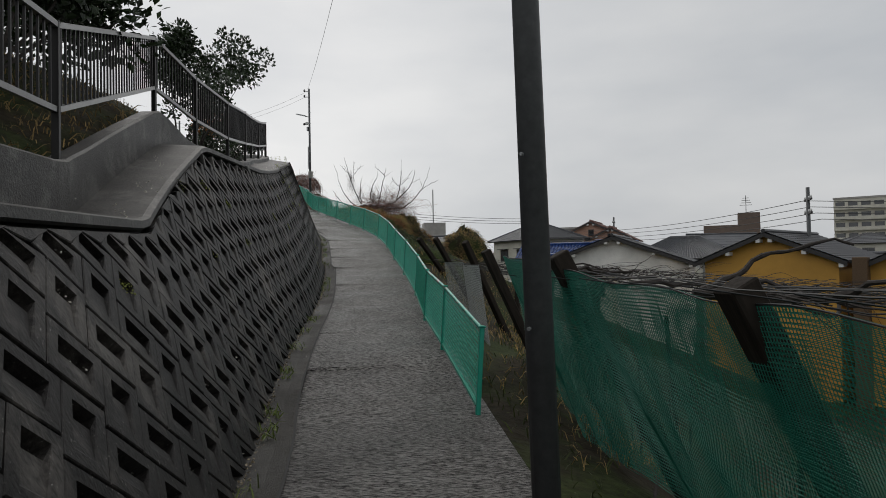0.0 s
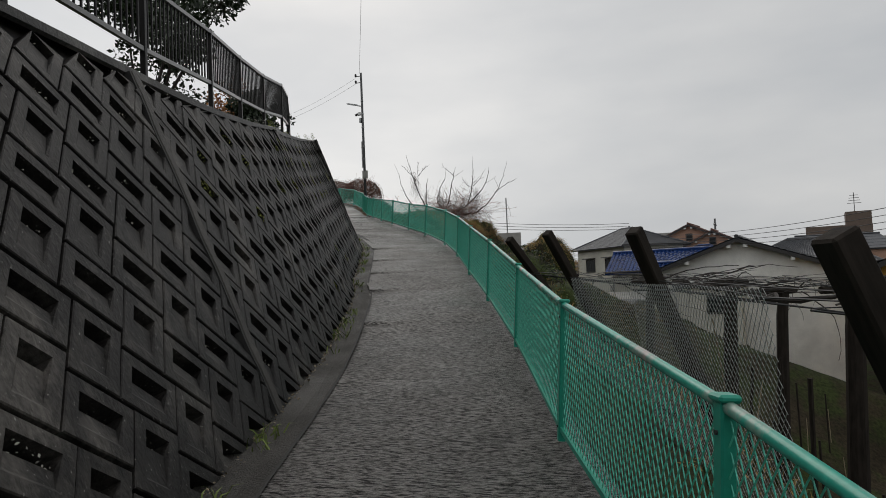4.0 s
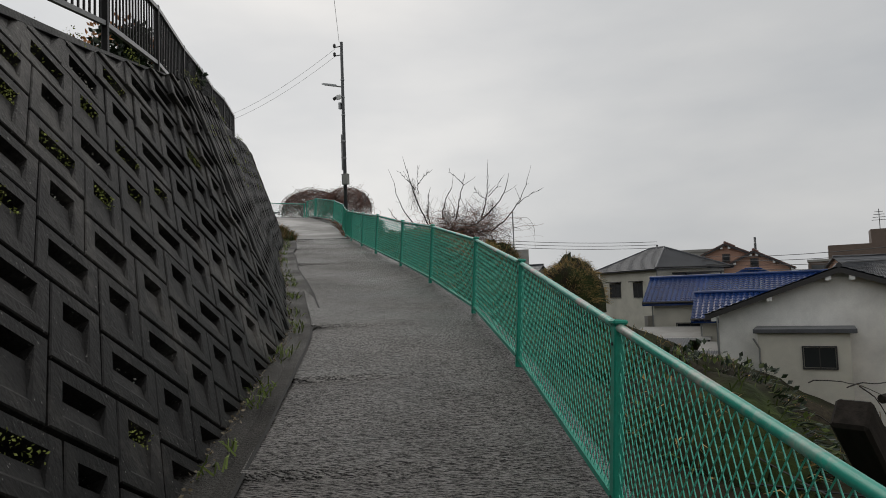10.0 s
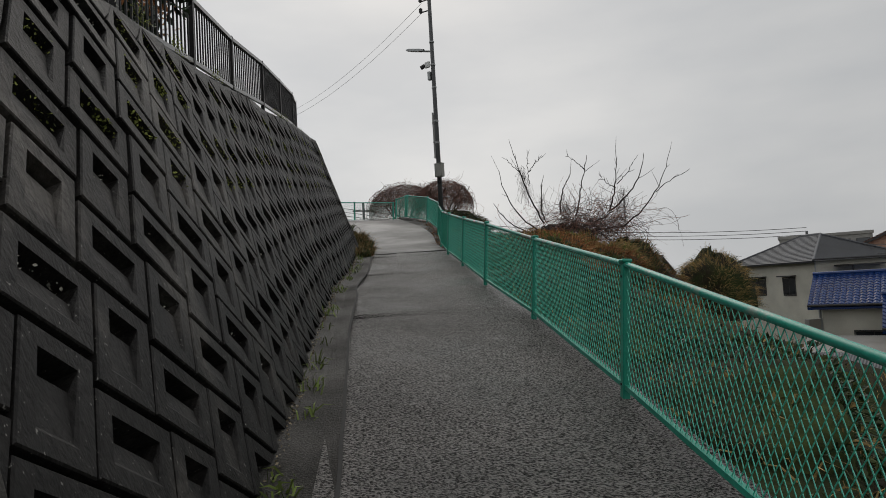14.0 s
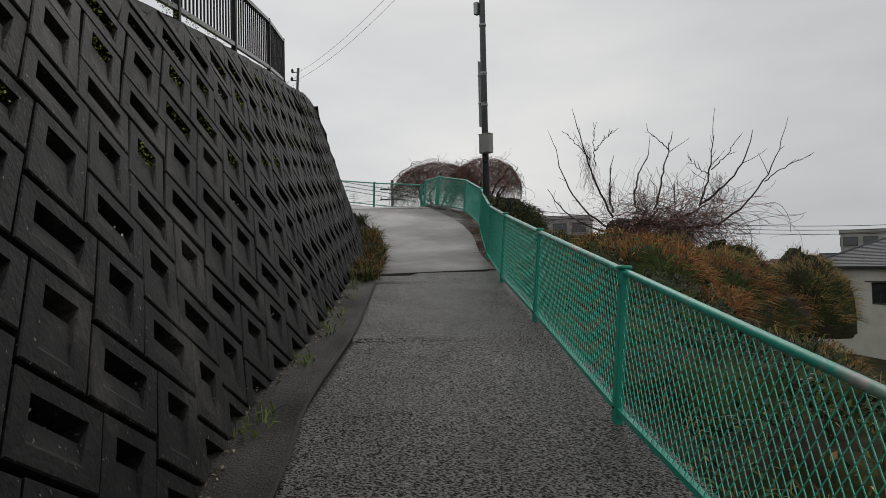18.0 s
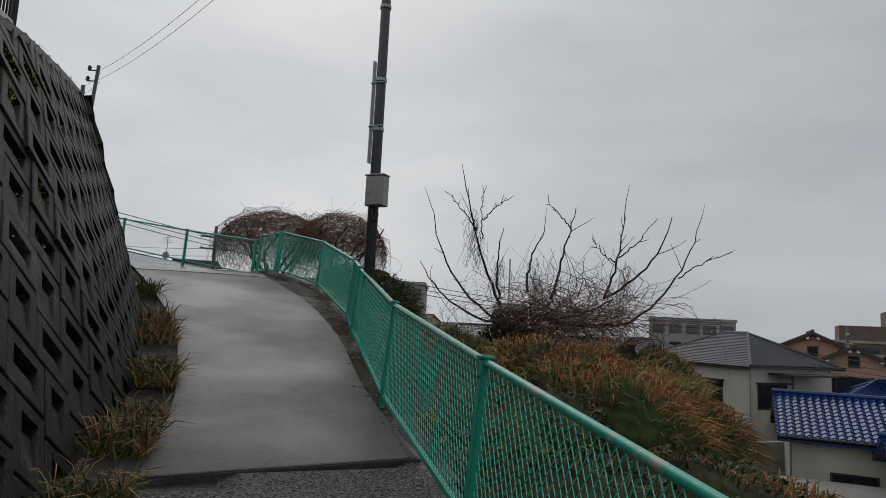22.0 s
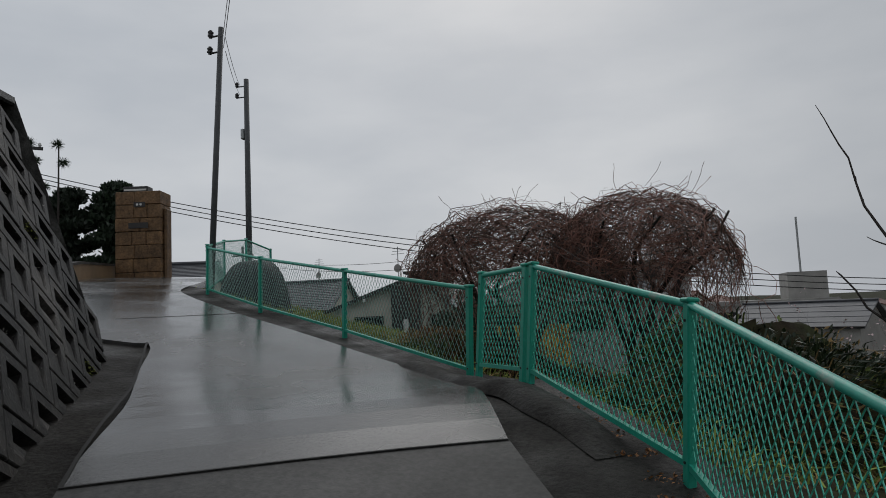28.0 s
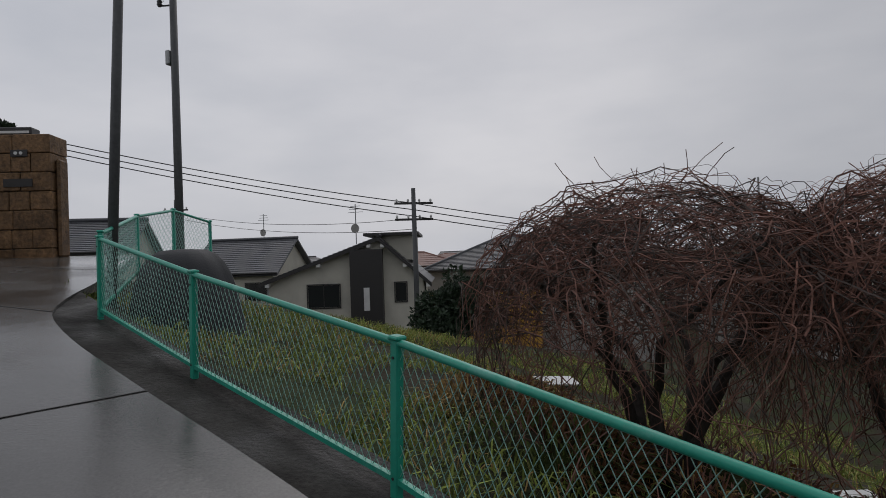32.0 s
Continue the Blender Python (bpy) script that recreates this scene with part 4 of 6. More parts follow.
def build_house(name, label, x, y, z, heading, w, d, eave, ridge, kind, wall_mat, roof_mat, over=0.45, windows=(), fascia=M_WHITE, tiles=(0.3, 0.3, 0.02), split=0.5, balcony=None):
    """A house: local x across the front, -y toward the front. kind: 'front' gable to the front, 'side' ridge across, 'hip'.
    eave and ridge are heights above the ground; windows: (face, across, sill, width, height, bars, hood)."""
    ob = thing(name, label, "house", pose(x, y, z, 0, 0, heading))
    hw, hd = w / 2, d / 2
    g = Geo().box((-hw, -hd, -1.5), (hw, hd, eave))
    px = -hw + w * split
    if kind == "front":
        g.add([(-hw, -hd, eave), (hw, -hd, eave), (px, -hd, ridge), (-hw, hd, eave), (hw, hd, eave), (px, hd, ridge)], [(0, 1, 2), (4, 3, 5), (0, 2, 5, 3), (2, 1, 4, 5)])
    elif kind == "side":
        g.add([(-hw, -hd, eave), (-hw, hd, eave), (-hw, 0, ridge), (hw, -hd, eave), (hw, hd, eave), (hw, 0, ridge)], [(1, 0, 2), (3, 4, 5), (0, 3, 5, 2), (4, 1, 2, 5)])
    part("wall", g, wall_mat, ob)
    slopes = []
    tl, co, wv = tiles
    rise = 0.06
    if kind == "front":
        for sgn, run in ((-1, px + hw), (1, hw - px)):
            k = (ridge - eave) / run
            ex = px + sgn * (run + over)
            ez = eave - k * over + rise
            slope_geo = Geo()
            tiled_slope(slope_geo, (px, -hd - over, ridge + rise), (px, hd + over, ridge + rise), (ex, hd + over, ez), (ex, -hd - over, ez), tl, co, wv)
            slopes.append(slope_geo)
    elif kind == "side":
        k = (ridge - eave) / hd
        for sgn in (-1, 1):
            slope_geo = Geo()
            tiled_slope(slope_geo, (-hw - over, 0, ridge + rise), (hw + over, 0, ridge + rise), (hw + over, sgn * (hd + over), eave - k * over + rise), (-hw - over, sgn * (hd + over), eave - k * over + rise), tl, co, wv)
            slopes.append(slope_geo)
    else:
        run = min(hw, hd)
        k = (ridge - eave) / run
        e = eave - k * over + rise
        X, Y = hw + over, hd + over
        a, b = ((-(hw - run), 0), (hw - run, 0)) if hw >= hd else ((0, -(hd - run)), (0, hd - run))
        r0, r1 = (*a, ridge + rise), (*b, ridge + rise)
        if hw >= hd:
            faces = [(r0, r1, (X, -Y, e), (-X, -Y, e)), (r1, r0, (-X, Y, e), (X, Y, e)), (r1, r1, (X, Y, e), (X, -Y, e)), (r0, r0, (-X, -Y, e), (-X, Y, e))]
        else:
            faces = [(r0, r0, (X, -Y, e), (-X, -Y, e)), (r1, r1, (-X, Y, e), (X, Y, e)), (r0, r1, (X, Y, e), (X, -Y, e)), (r1, r0, (-X, -Y, e), (-X, Y, e))]
        for q in faces:
            slope_geo = Geo()
            tiled_slope(slope_geo, *q, tl, co, wv)
            slopes.append(slope_geo)
    roof = [part("roof_slope", slope_geo, roof_mat, ob) for slope_geo in slopes][0]
    cap = Geo()
    if kind == "front":
        cap.tube([(px, -hd - over - 0.04, ridge + 0.14), (px, hd + over, ridge + 0.14)], 0.11, 8)
    elif kind == "side":
        cap.tube([(-hw - over - 0.04, 0, ridge + 0.14), (hw + over + 0.04, 0, ridge + 0.14)], 0.11, 8)
    else:
        cap.tube([r0, r1] if r0 != r1 else [r0, (r0[0], r0[1], r0[2] + 0.1)], 0.11, 8)
        for rr, sx, sy in ((r0, -1, -1), (r1, 1, 1), (r1 if hw >= hd else r0, 1, -1), (r0 if hw >= hd else r1, -1, 1)):
            cap.tube([rr, (sx * X, sy * Y, e + 0.04)], 0.09, 6)
    part("ridge_cap", cap, roof_mat, roof)
    if kind == "front" and fascia is not None:
        for sgn, run in ((-1, px + hw), (1, hw - px)):
            k = (ridge - eave) / run
            ex, ez = px + sgn * (run + over), eave - k * over
            g = Geo().add([(px, -hd - over - 0.02, ridge + 0.02), (ex, -hd - over - 0.02, ez + 0.02), (ex, -hd - over - 0.02, ez - 0.16), (px, -hd - over - 0.02, ridge - 0.16),
                           (px, -hd - over + 0.02, ridge + 0.02), (ex, -hd - over + 0.02, ez + 0.02), (ex, -hd - over + 0.02, ez - 0.16), (px, -hd - over + 0.02, ridge - 0.16)],
                          [(0, 1, 2, 3), (7, 6, 5, 4), (0, 4, 5, 1), (2, 6, 7, 3), (1, 5, 6, 2)])
            part("bargeboard", g, M_DARKTRIM, roof, "dark bargeboard")
            for f in (0.08, 0.5, 0.93):
                qx, qz = px + (ex - px) * f, ridge + (ez - ridge) * f
                part("purlin_end", Geo().box((qx - 0.1, -hd - over, qz - 0.32), (qx + 0.1, -hd, qz - 0.14)), fascia, roof)
    for face, u, sill, ww, hh, bars, hood in windows:
        base = {"front": pose(u, -hd - 0.004, sill), "left": pose(-hw - 0.004, -u, sill, 0, 0, -90), "right": pose(hw + 0.004, u, sill, 0, 0, 90)}[face]
        add_window(ob, base, ww, hh, M_DARKTRIM, bars, hood)
    part("downpipe", Geo().tube([(-hw - 0.06, -hd - 0.06, 0), (-hw - 0.06, -hd - 0.06, eave - 0.1)], 0.05, 6), M_GREYMETAL, ob)
    part("gutter", Geo().tube([(-hw - over, -hd - over * (kind != "front"), eave - 0.12), ((hw + over) if kind != "front" else -hw - over, -hd - over if kind != "front" else hd + over, eave - 0.12)], 0.06, 6), M_DARKTRIM, ob)
    return ob


# beside the start of the path
build_house("house", "yellow rendered house with a shallow dark gable roof", 19.7, 32.95, -6.2, -41.3, 6.3, 8, 6.95, 8.25, "front", M_YELLOW, M_ROOF_BLACK, windows=())
build_house("house", "yellow rendered house with brown corner posts", 25.6, 28.1, -6.2, -41.3, 6.6, 8, 6.7, 8.3, "front", M_YELLOW, M_ROOF_BLACK, windows=[("front", -1.6, 4.0, 1.5, 1.1, 1, False)])
g = Geo().box((-0.3, -0.3, 0), (0.3, 0.3, 7.0), bevel=0.02)
tagged(part("house_pier", g, material("brown_pier", (0.1, 0.06, 0.03), 0.7, grain=0.2, scale=20), m=pose(20.0, 27.1, -6.2, 0, 0, -41)), "brown timber pier between two yellow houses", "pier")
build_house("house", "grey tiled house behind the yellow house", 29.0, 45.0, -6.0, -30, 14, 8, 4.8, 6.9, "side", M_GREYWALL, M_ROOF_GREY, windows=[("front", 0, 3.2, 2, 1.2, 1, False)])
build_house("house", "off-white rendered house with a dark gable roof", 13.0, 44.6, -6.2, -20, 9.4, 8.5, 6.9, 8.6, "front", M_OFFWHITE, M_ROOF_BLACK, over=0.5)
bay = thing("window_bay", "cream house bay with a flat grey roof and one window", "house", pose(10.0, 40.6, -6.2, 0, 0, -20))
part("wall", Geo().box((-1.6, -1.2, -0.5), (1.6, 0.8, 6.1)), M_CREAM, bay)
part("roof", Geo().bevel_box((-1.75, -1.4, 6.1), (1.85, 0.7, 6.28), 0.02), M_ROOF_GREY, bay)
add_window(bay, pose(0.55, -1.204, 4.75), 1.1, 0.8, M_DARKTRIM, 1)
part("downpipe", Geo().tube([(-1.55, -1.26, 0), (-1.55, -1.26, 5.5), (-1.75, -1.4, 5.9)], 0.04, 6), M_GREYMETAL, bay)
for i, (dx, dy, ang) in enumerate(((-2.6, 1.2, 0), (-4.3, 2.8, 0))):
    sh = thing("lean_to", "weathered shed with a corrugated lean-to roof", "shed", pose(10.2 + dx * 1.1, 44.2 + dy * 1.6, -6.0, 0, 0, -20))
    part("wall", Geo().box((-1.1, -1.1, -0.5), (1.1, 1.1, 3.6 + 0.5 * i)), M_GREYWALL, sh)
    g = Geo()
    tiled_slope(g, (-1.4, 1.4, 4.5 + 0.5 * i), (1.4, 1.4, 4.5 + 0.5 * i), (1.4, -1.8, 3.8 + 0.5 * i), (-1.4, -1.8, 3.8 + 0.5 * i), 0.12, 3.0, 0.012, 0.0)
    part("roof", g, M_ROOF_GREY, sh)
    part("door", Geo().box((-0.8, -1.13, 0), (0.0, -1.1, 2.0)), M_DARKTRIM, sh)
    add_window(sh, pose(0.5, -1.104, 2.4), 0.7, 0.8, M_WHITE, 2)

# in the middle of the walk
BLUE = (0.3, 0.3, 0.04)
build_house("house", "low house with a glazed blue tiled roof", 11.6, 57.0, -2.9, -18, 9.4, 5.6, 3.9, 5.25, "side", M_CREAM, M_ROOF_BLUE, tiles=BLUE, over=0.6, windows=[("front", -2.5, 1.2, 1.6, 1.2, 1, False), ("front", 2.0, 1.2, 1.8, 1.2, 1, False)])
build_house("house", "low wing with a glazed blue tiled gable roof", 12.4, 51.8, -3.0, -18, 7.4, 4.4, 3.1, 4.3, "side", M_CREAM, M_ROOF_BLUE, tiles=BLUE, over=0.55, windows=[("front", -1.2, 1.0, 1.6, 1.2, 1, False)])
build_house("house", "small blue tiled porch gable on the cream wing", 14.4, 48.4, -3.2, -18, 3.0, 3.6, 2.9, 3.9, "front", M_CREAM, M_ROOF_BLUE, tiles=BLUE, over=0.4)
build_house("house", "blue tiled house seen behind the first blue roof", 15.0, 65.0, -2.6, -18, 7, 6, 3.9, 5.5, "hip", M_CREAM, M_ROOF_BLUE, tiles=BLUE)
for x, y, z, w, d, lab in ((6.9, 52.5, -0.9, 4.4, 3.6, "carport with a flat grey sheet roof"), (9.6, 47.6, -1.5, 4.6, 3.4, "carport with a flat grey roof and pale edge trim")):
    cp = thing("carport", lab, "carport", pose(x, y, z, 0, 0, -18))
    part("roof", Geo().add([(-w / 2, -d / 2, -0.25), (w / 2, -d / 2, -0.25), (w / 2, d / 2, 0.2), (-w / 2, d / 2, 0.2), (-w / 2, -d / 2, -0.17), (w / 2, -d / 2, -0.17), (w / 2, d / 2, 0.28), (-w / 2, d / 2, 0.28)], [(3, 2, 1, 0), (4, 5, 6, 7), (0, 1, 5, 4), (1, 2, 6, 5), (2, 3, 7, 6), (3, 0, 4, 7)]), M_GREYWALL, cp)
    part("edge_trim", Geo().box((-w / 2 - 0.03, -d / 2 - 0.05, -0.27), (w / 2 + 0.03, -d / 2, -0.14)), M_WHITE, cp)
    for sx in (-1, 1):
        for sy in (-1, 1):
            part("post", Geo().box((sx * (w / 2 - 0.1) - 0.05, sy * (d / 2 - 0.1) - 0.05, -3.0), (sx * (w / 2 - 0.1) + 0.05, sy * (d / 2 - 0.1) + 0.05, 0.1 if sy > 0 else -0.24)), M_DARKTRIM, cp)
    part("back_wall", Geo().box((-w / 2, d / 2 - 0.15, -3.0), (w / 2, d / 2, 0.15)), M_CREAM, cp)
build_house("house", "grey slate hipped house with cream walls and balcony", 9.06, 71.7, -2.6, 28, 6.6, 8.6, 6.1, 7.8, "hip", M_CREAM, M_ROOF_GREY, tiles=(0.5, 0.28, 0.0), over=0.55, windows=[("front", -1.6, 3.5, 2.2, 1.3, 2, True), ("left", -1.8, 3.6, 1.6, 1.2, 1, True), ("left", 1.6, 3.6, 1.2, 1.2, 1, True)])
bal = thing("balcony", "balcony with a dark canopy on the grey roofed house", "balcony", pose(11.0, 67.6, -2.6, 0, 0, 28))
part("floor", Geo().box((-1.6, -1.3, 2.9), (1.9, 0.2, 3.1)), M_CREAM, bal)
part("parapet", Geo().box((-1.6, -1.35, 3.1), (1.9, -1.22, 4.0)), M_GREYWALL, bal)
part("canopy", Geo().box((-1.7, -1.5, 5.45), (2.0, 0.2, 5.55)), M_DARKTRIM, bal)
for sx in (-1.55, 1.85):
    part("post", Geo().box((sx - 0.04, -1.34, 4.0), (sx + 0.04, -1.26, 5.46)), M_DARKTRIM, bal)
retain = thing("garden_wall", "grey concrete retaining wall below the houses", "wall", pose(8.6, 62.0, -3.2, 0, 0, 28), kind="structure")
part("face", Geo().box((-2.5, -0.2, -1), (1.4, 0.2, 3.0), bevel=0.02), M_GREYWALL, retain)
build_house("house", "pink rendered house with a red-brown gable roof", 17.2, 80.0, -2.6, -20, 7.6, 7, 6.4, 8.2, "front", M_PINKWALL, M_ROOF_PINK, tiles=(0.5, 0.3, 0.01), windows=[("front", 0, 6.5, 0.6, 0.7, 0, False)])
build_house("house", "pink rendered wing with a dark window band", 18.7, 77.0, -2.6, -20, 5.6, 4, 5.9, 7.35, "front", M_PINKWALL, M_ROOF_PINK, tiles=(0.5, 0.3, 0.01), windows=[("front", 0, 5.95, 0.6, 0.7, 0, False), ("front", 0.3, 3.7, 3.4, 1.5, 2, False)])
build_house("house", "grey tiled hipped house with solar panel", 24.5, 68.0, -3.4, -24, 11, 8, 4.4, 6.6, "hip", M_CREAM, M_ROOF_GREY, tiles=(0.3, 0.3, 0.03), windows=[("front", 0, 1.2, 2.2, 1.3, 1, False)])

# far over the town
def slab_block(name, label, x, y, z, heading, w, d, floors, wall_mat, storey=3.0, bays=6, balcony=True):
    ob = thing(name, label, "building", pose(x, y, z, 0, 0, heading))
    h = floors * storey
    part("wall", Geo().box((-w / 2, -d / 2, -3), (w / 2, d / 2, h)), wall_mat, ob)
    part("roof", Geo().box((-w / 2 - 0.2, -d / 2 - 0.2, h), (w / 2 + 0.2, d / 2 + 0.2, h + 0.5)), M_GREYWALL, ob)
    for k in range(floors):
        for face, span in (("front", w), ("left", d)):
            n = bays if face == "front" else max(2, int(bays * d / w))
            for i in range(n):
                u = -span / 2 + span * (i + 0.5) / n
                m = pose(u, -d / 2 - 0.01, k * storey + 0.8) if face == "front" else pose(-w / 2 - 0.01, -u, k * storey + 0.8, 0, 0, -90)
                win = part("window", Geo().box((-span / n * 0.36, -0.06, 0), (span / n * 0.36, 0, 1.5)), M_DARKTRIM, ob, m=m)
                part("pane", Geo().box((-span / n * 0.33, -0.08, 0.08), (span / n * 0.33, -0.06, 1.42)), M_GLASS, win)
        if balcony:
            part("balcony", Geo().box((-w / 2, -d / 2 - 1.1, k * storey - 0.1), (w / 2, -d / 2 - 0.95, k * storey + 1.0)).box((-w / 2, -d / 2 - 1.1, k * storey - 0.15), (w / 2, -d / 2, k * storey)), M_CREAM if wall_mat is not M_BROWNTILE else M_GREYWALL, ob)
    return ob


ap = slab_block("apartment_building", "brown tiled apartment block with stepped top storeys", 67.0, 168.0, -6.3, -20, 22, 12, 4, M_BROWNTILE)
part("upper_storey", Geo().box((-7, -5, 12.4), (6, 5, 15.4)), M_BROWNTILE, ap)
part("stair_tower", Geo().box((1, -4, 15.4), (6, 3, 18.4)), M_BROWNTILE, ap)
g = Geo().tube([(3, 0, 18.4), (3, 0, 23)], 0.08, 5)
for k in range(4):
    g.box((1.6 + 0.2 * k, -0.05, 20.5 + k * 0.6), (4.4 - 0.2 * k, 0.05, 20.6 + k * 0.6))
part("antenna", g, M_DARKTRIM, ap)
slab_block("apartment_building", "tall pale grey apartment block with balconies", 123.0, 205.0, -4.2, -32, 20, 14, 7, M_CREAM, storey=3.2, bays=6)
slab_block("apartment_building", "pale low apartment block far over the roofs", -2.0, 190.0, -7.0, 5, 20, 12, 3, M_CREAM, bays=6)
rt = slab_block("apartment_building", "small grey block with a stair tower behind the bare tree", -10.5, 120.0, -1.0, 10, 13, 9, 2, M_GREYWALL, bays=4, balcony=False)
part("stair_tower", Geo().box((2, -3, 6.5), (6, 2, 9.5)), M_GREYWALL, rt)
part("mast", Geo().tube([(4, 0, 9.5), (4, 0, 16)], 0.12, 6), M_GREYMETAL, rt)
slab_block("apartment_building", "pale block with rooftop tanks behind tiled roofs", 26.0, 150.0, -4.0, -10, 14, 10, 4, M_GREYWALL, bays=5, balcony=False)

rng = random.Random(7)
WALLS = (M_CREAM, M_GREYWALL, M_CREAM, M_PINKWALL)
ROOFS = (M_ROOF_GREY, M_ROOF_GREY, M_ROOF_BLACK, M_ROOF_PINK)
spots = []
for k in range(400):
    a = rng.uniform(-48, 46)
    r = rng.uniform(75, 330)
    x, y = -5 + r * math.sin(radians(a)), 25 + r * math.cos(radians(a))
    if any((x - u) ** 2 + (y - v) ** 2 < 15 ** 2 for u, v in spots) or len(spots) > 70:
        continue
    if (x < 32 and 40 < y < 88 and x > 0) or (x < -8 and y < 92) or (x - 67) ** 2 + (y - 168) ** 2 < 400:
        continue
    spots.append((x, y))
    z = town(x, y) - 0.5
    eave = rng.choice((3.2, 5.4, 5.6, 5.8))
    if r > 200:
        eave *= 0.9
    i = rng.randrange(4)
    build_house("house", rng.choice(("grey tiled house in the town below", "pale rendered house with a slate roof", "small house among the far roofs")), x, y, z, rng.uniform(-40, 40), rng.uniform(7, 11), rng.uniform(6, 9), eave, eave + rng.uniform(1.3, 2.0), rng.choice(("hip", "front", "side")), WALLS[i], ROOFS[rng.randrange(4)], tiles=(2.0, 0.9, 0.0), windows=[("front", -1.5, eave - 1.9, 1.5, 1.1, 1, False), ("front", 1.6, eave - 1.9, 1.5, 1.1, 1, False)], fascia=None)

# at the end of the walk
build_house("house", "grey slate house with pale walls beyond the field", -44.4, 78.7, 1.0, 15.5, 6.2, 8.0, 5.5, 7.85, "side", M_CREAM, M_ROOF_GREY, tiles=(0.5, 0.28, 0.0), windows=[("front", -1.6, 3.5, 1.5, 1.2, 1, False), ("front", 1.8, 3.5, 1.5, 1.2, 1, False), ("right", 0.5, 3.3, 1.7, 1.6, 1, False)])
mod = build_house("house", "modern pale house with a black vertical panel and single pitch roof", -31.0, 71.0, 1.0, 22, 8.2, 7.0, 5.1, 7.2, "front", M_CREAM, M_ROOF_BLACK, tiles=(0.5, 0.28, 0.0), split=0.72, windows=[("front", -1.2, 3.6, 1.7, 1.2, 1, False), ("front", 2.9, 3.8, 0.6, 1.0, 0, False), ("right", -1.5, 3.8, 1.2, 1.1, 1, False)])
part("black_panel", Geo().box((0.3, -4.1, 0), (2.0, -3.5, 6.6)), M_DARKTRIM, mod, "black cladding panel with a slit window")
part("slit_window", Geo().box((1.0, -4.13, 3.4), (1.3, -4.1, 4.6)), M_WHITE, mod)
part("clerestory", Geo().box((1.4, -2.4, 6.0), (3.6, 2.5, 7.35)), M_CREAM, mod)
part("flat_roof", Geo().box((0.9, -2.9, 7.35), (3.9, 2.9, 7.5)), M_DARKTRIM, mod)
for hx, hy, hz in ((-43.6, 79.0, 8.9), (-31.2, 71.6, 8.4)):
    an = thing("roof_antenna", "small roof antenna with a white dish", "antenna", pose(hx, hy, hz))
    part("mast", Geo().tube([(0, 0, -0.4), (0, 0, 2.0)], 0.03, 6), M_GREYMETAL, an)
    part("dish", Geo().tube([(0, -0.1, 0.55), (0, -0.02, 0.55)], [0.28, 0.16], 12), M_GREYWALL, an)
    g = Geo()
    for k in range(3):
        g.box((-0.5 + 0.08 * k, -0.01, 1.5 + 0.18 * k), (0.5 - 0.08 * k, 0.01, 1.53 + 0.18 * k))
    part("aerial", g, M_GREYMETAL, an)
build_house("house", "wide building with a grey hipped roof and yellow lower floor", -23.0, 84.0, -0.6, 10, 15, 9, 6.9, 9.0, "hip", M_GREYWALL, M_ROOF_GREY, tiles=(0.5, 0.28, 0.0), windows=[("front", -4, 4.8, 3.2, 1.3, 2, False), ("front", 1, 4.8, 3.2, 1.3, 2, False)])
yl = thing("shop_front", "yellow rendered shop floor with dark windows", "shop", pose(-26.3, 77.9, 1.3, 0, 0, 10))
part("wall", Geo().box((-3.6, -0.4, -2), (4.5, 0.3, 3.4)), M_YELLOW, yl)
for u in (-2.0, 1.2):
    part("window", Geo().box((u - 1.2, -0.45, 1.2), (u + 1.2, -0.4, 2.4)), M_GLASS, yl)
slab_block("apartment_building", "grey block rising behind the hipped roof", -26.0, 130.0, 2.0, 5, 12, 10, 3, M_GREYWALL, bays=4, balcony=False)
build_house("house", "grey tiled house at the top of the lane", -44.5, 62.0, 4.6, 35, 9, 8, 3.4, 5.0, "side", M_CREAM, M_ROOF_GREY, tiles=(0.5, 0.28, 0.0), windows=[("front", 0, 1.4, 1.5, 1.2, 1, False)])

# ---- gateway at the top of the lane ----
gw = thing("gate_pillar", "broad brown sandstone gate pillar with letter slot and lamp", "pillar", pose(-24.55, 46.75, 7.1, 0, 0, 28))
PW, PD, PH = 1.28, 0.7, 2.68
part("core", Geo().box((-PW / 2 + 0.03, -PD / 2 + 0.03, 0), (PW / 2 - 0.03, PD / 2 - 0.03, PH - 0.02)), M_JOINT, gw)
rs = random.Random(3)
courses = 7
for i in range(courses):
    z0, z1 = PH * i / courses, PH * (i + 1) / courses
    cuts = [-PW / 2, -PW / 2 + PW * rs.uniform(0.3, 0.45), PW / 2 - PW * rs.uniform(0.2, 0.35), PW / 2] if i % 2 else [-PW / 2, rs.uniform(-0.2, 0.2), PW / 2]
    for a, b in zip(cuts[:-1], cuts[1:]):
        k = rs.uniform(0, 0.025)
        part("stone", Geo().bevel_box((a + 0.006, -PD / 2 - k, z0 + 0.006), (b - 0.006, PD / 2 + k, z1 - 0.006), 0.015), M_STONE, gw)
part("letter_slot", Geo().box((-0.25, -PD / 2 - 0.04, 1.62), (0.3, -PD / 2 - 0.03, 1.78)), M_DARKTRIM, gw, "black letter slot")
part("intercom", Geo().bevel_box((-0.1, -PD / 2 - 0.05, 2.22), (0.22, -PD / 2 - 0.03, 2.36), 0.005), M_DARKTRIM, gw)
for u in (0.0, 0.1):
    part("button", Geo().tube([(u, -PD / 2 - 0.06, 2.29), (u, -PD / 2 - 0.05, 2.29)], 0.035, 8), M_WHITE, gw)
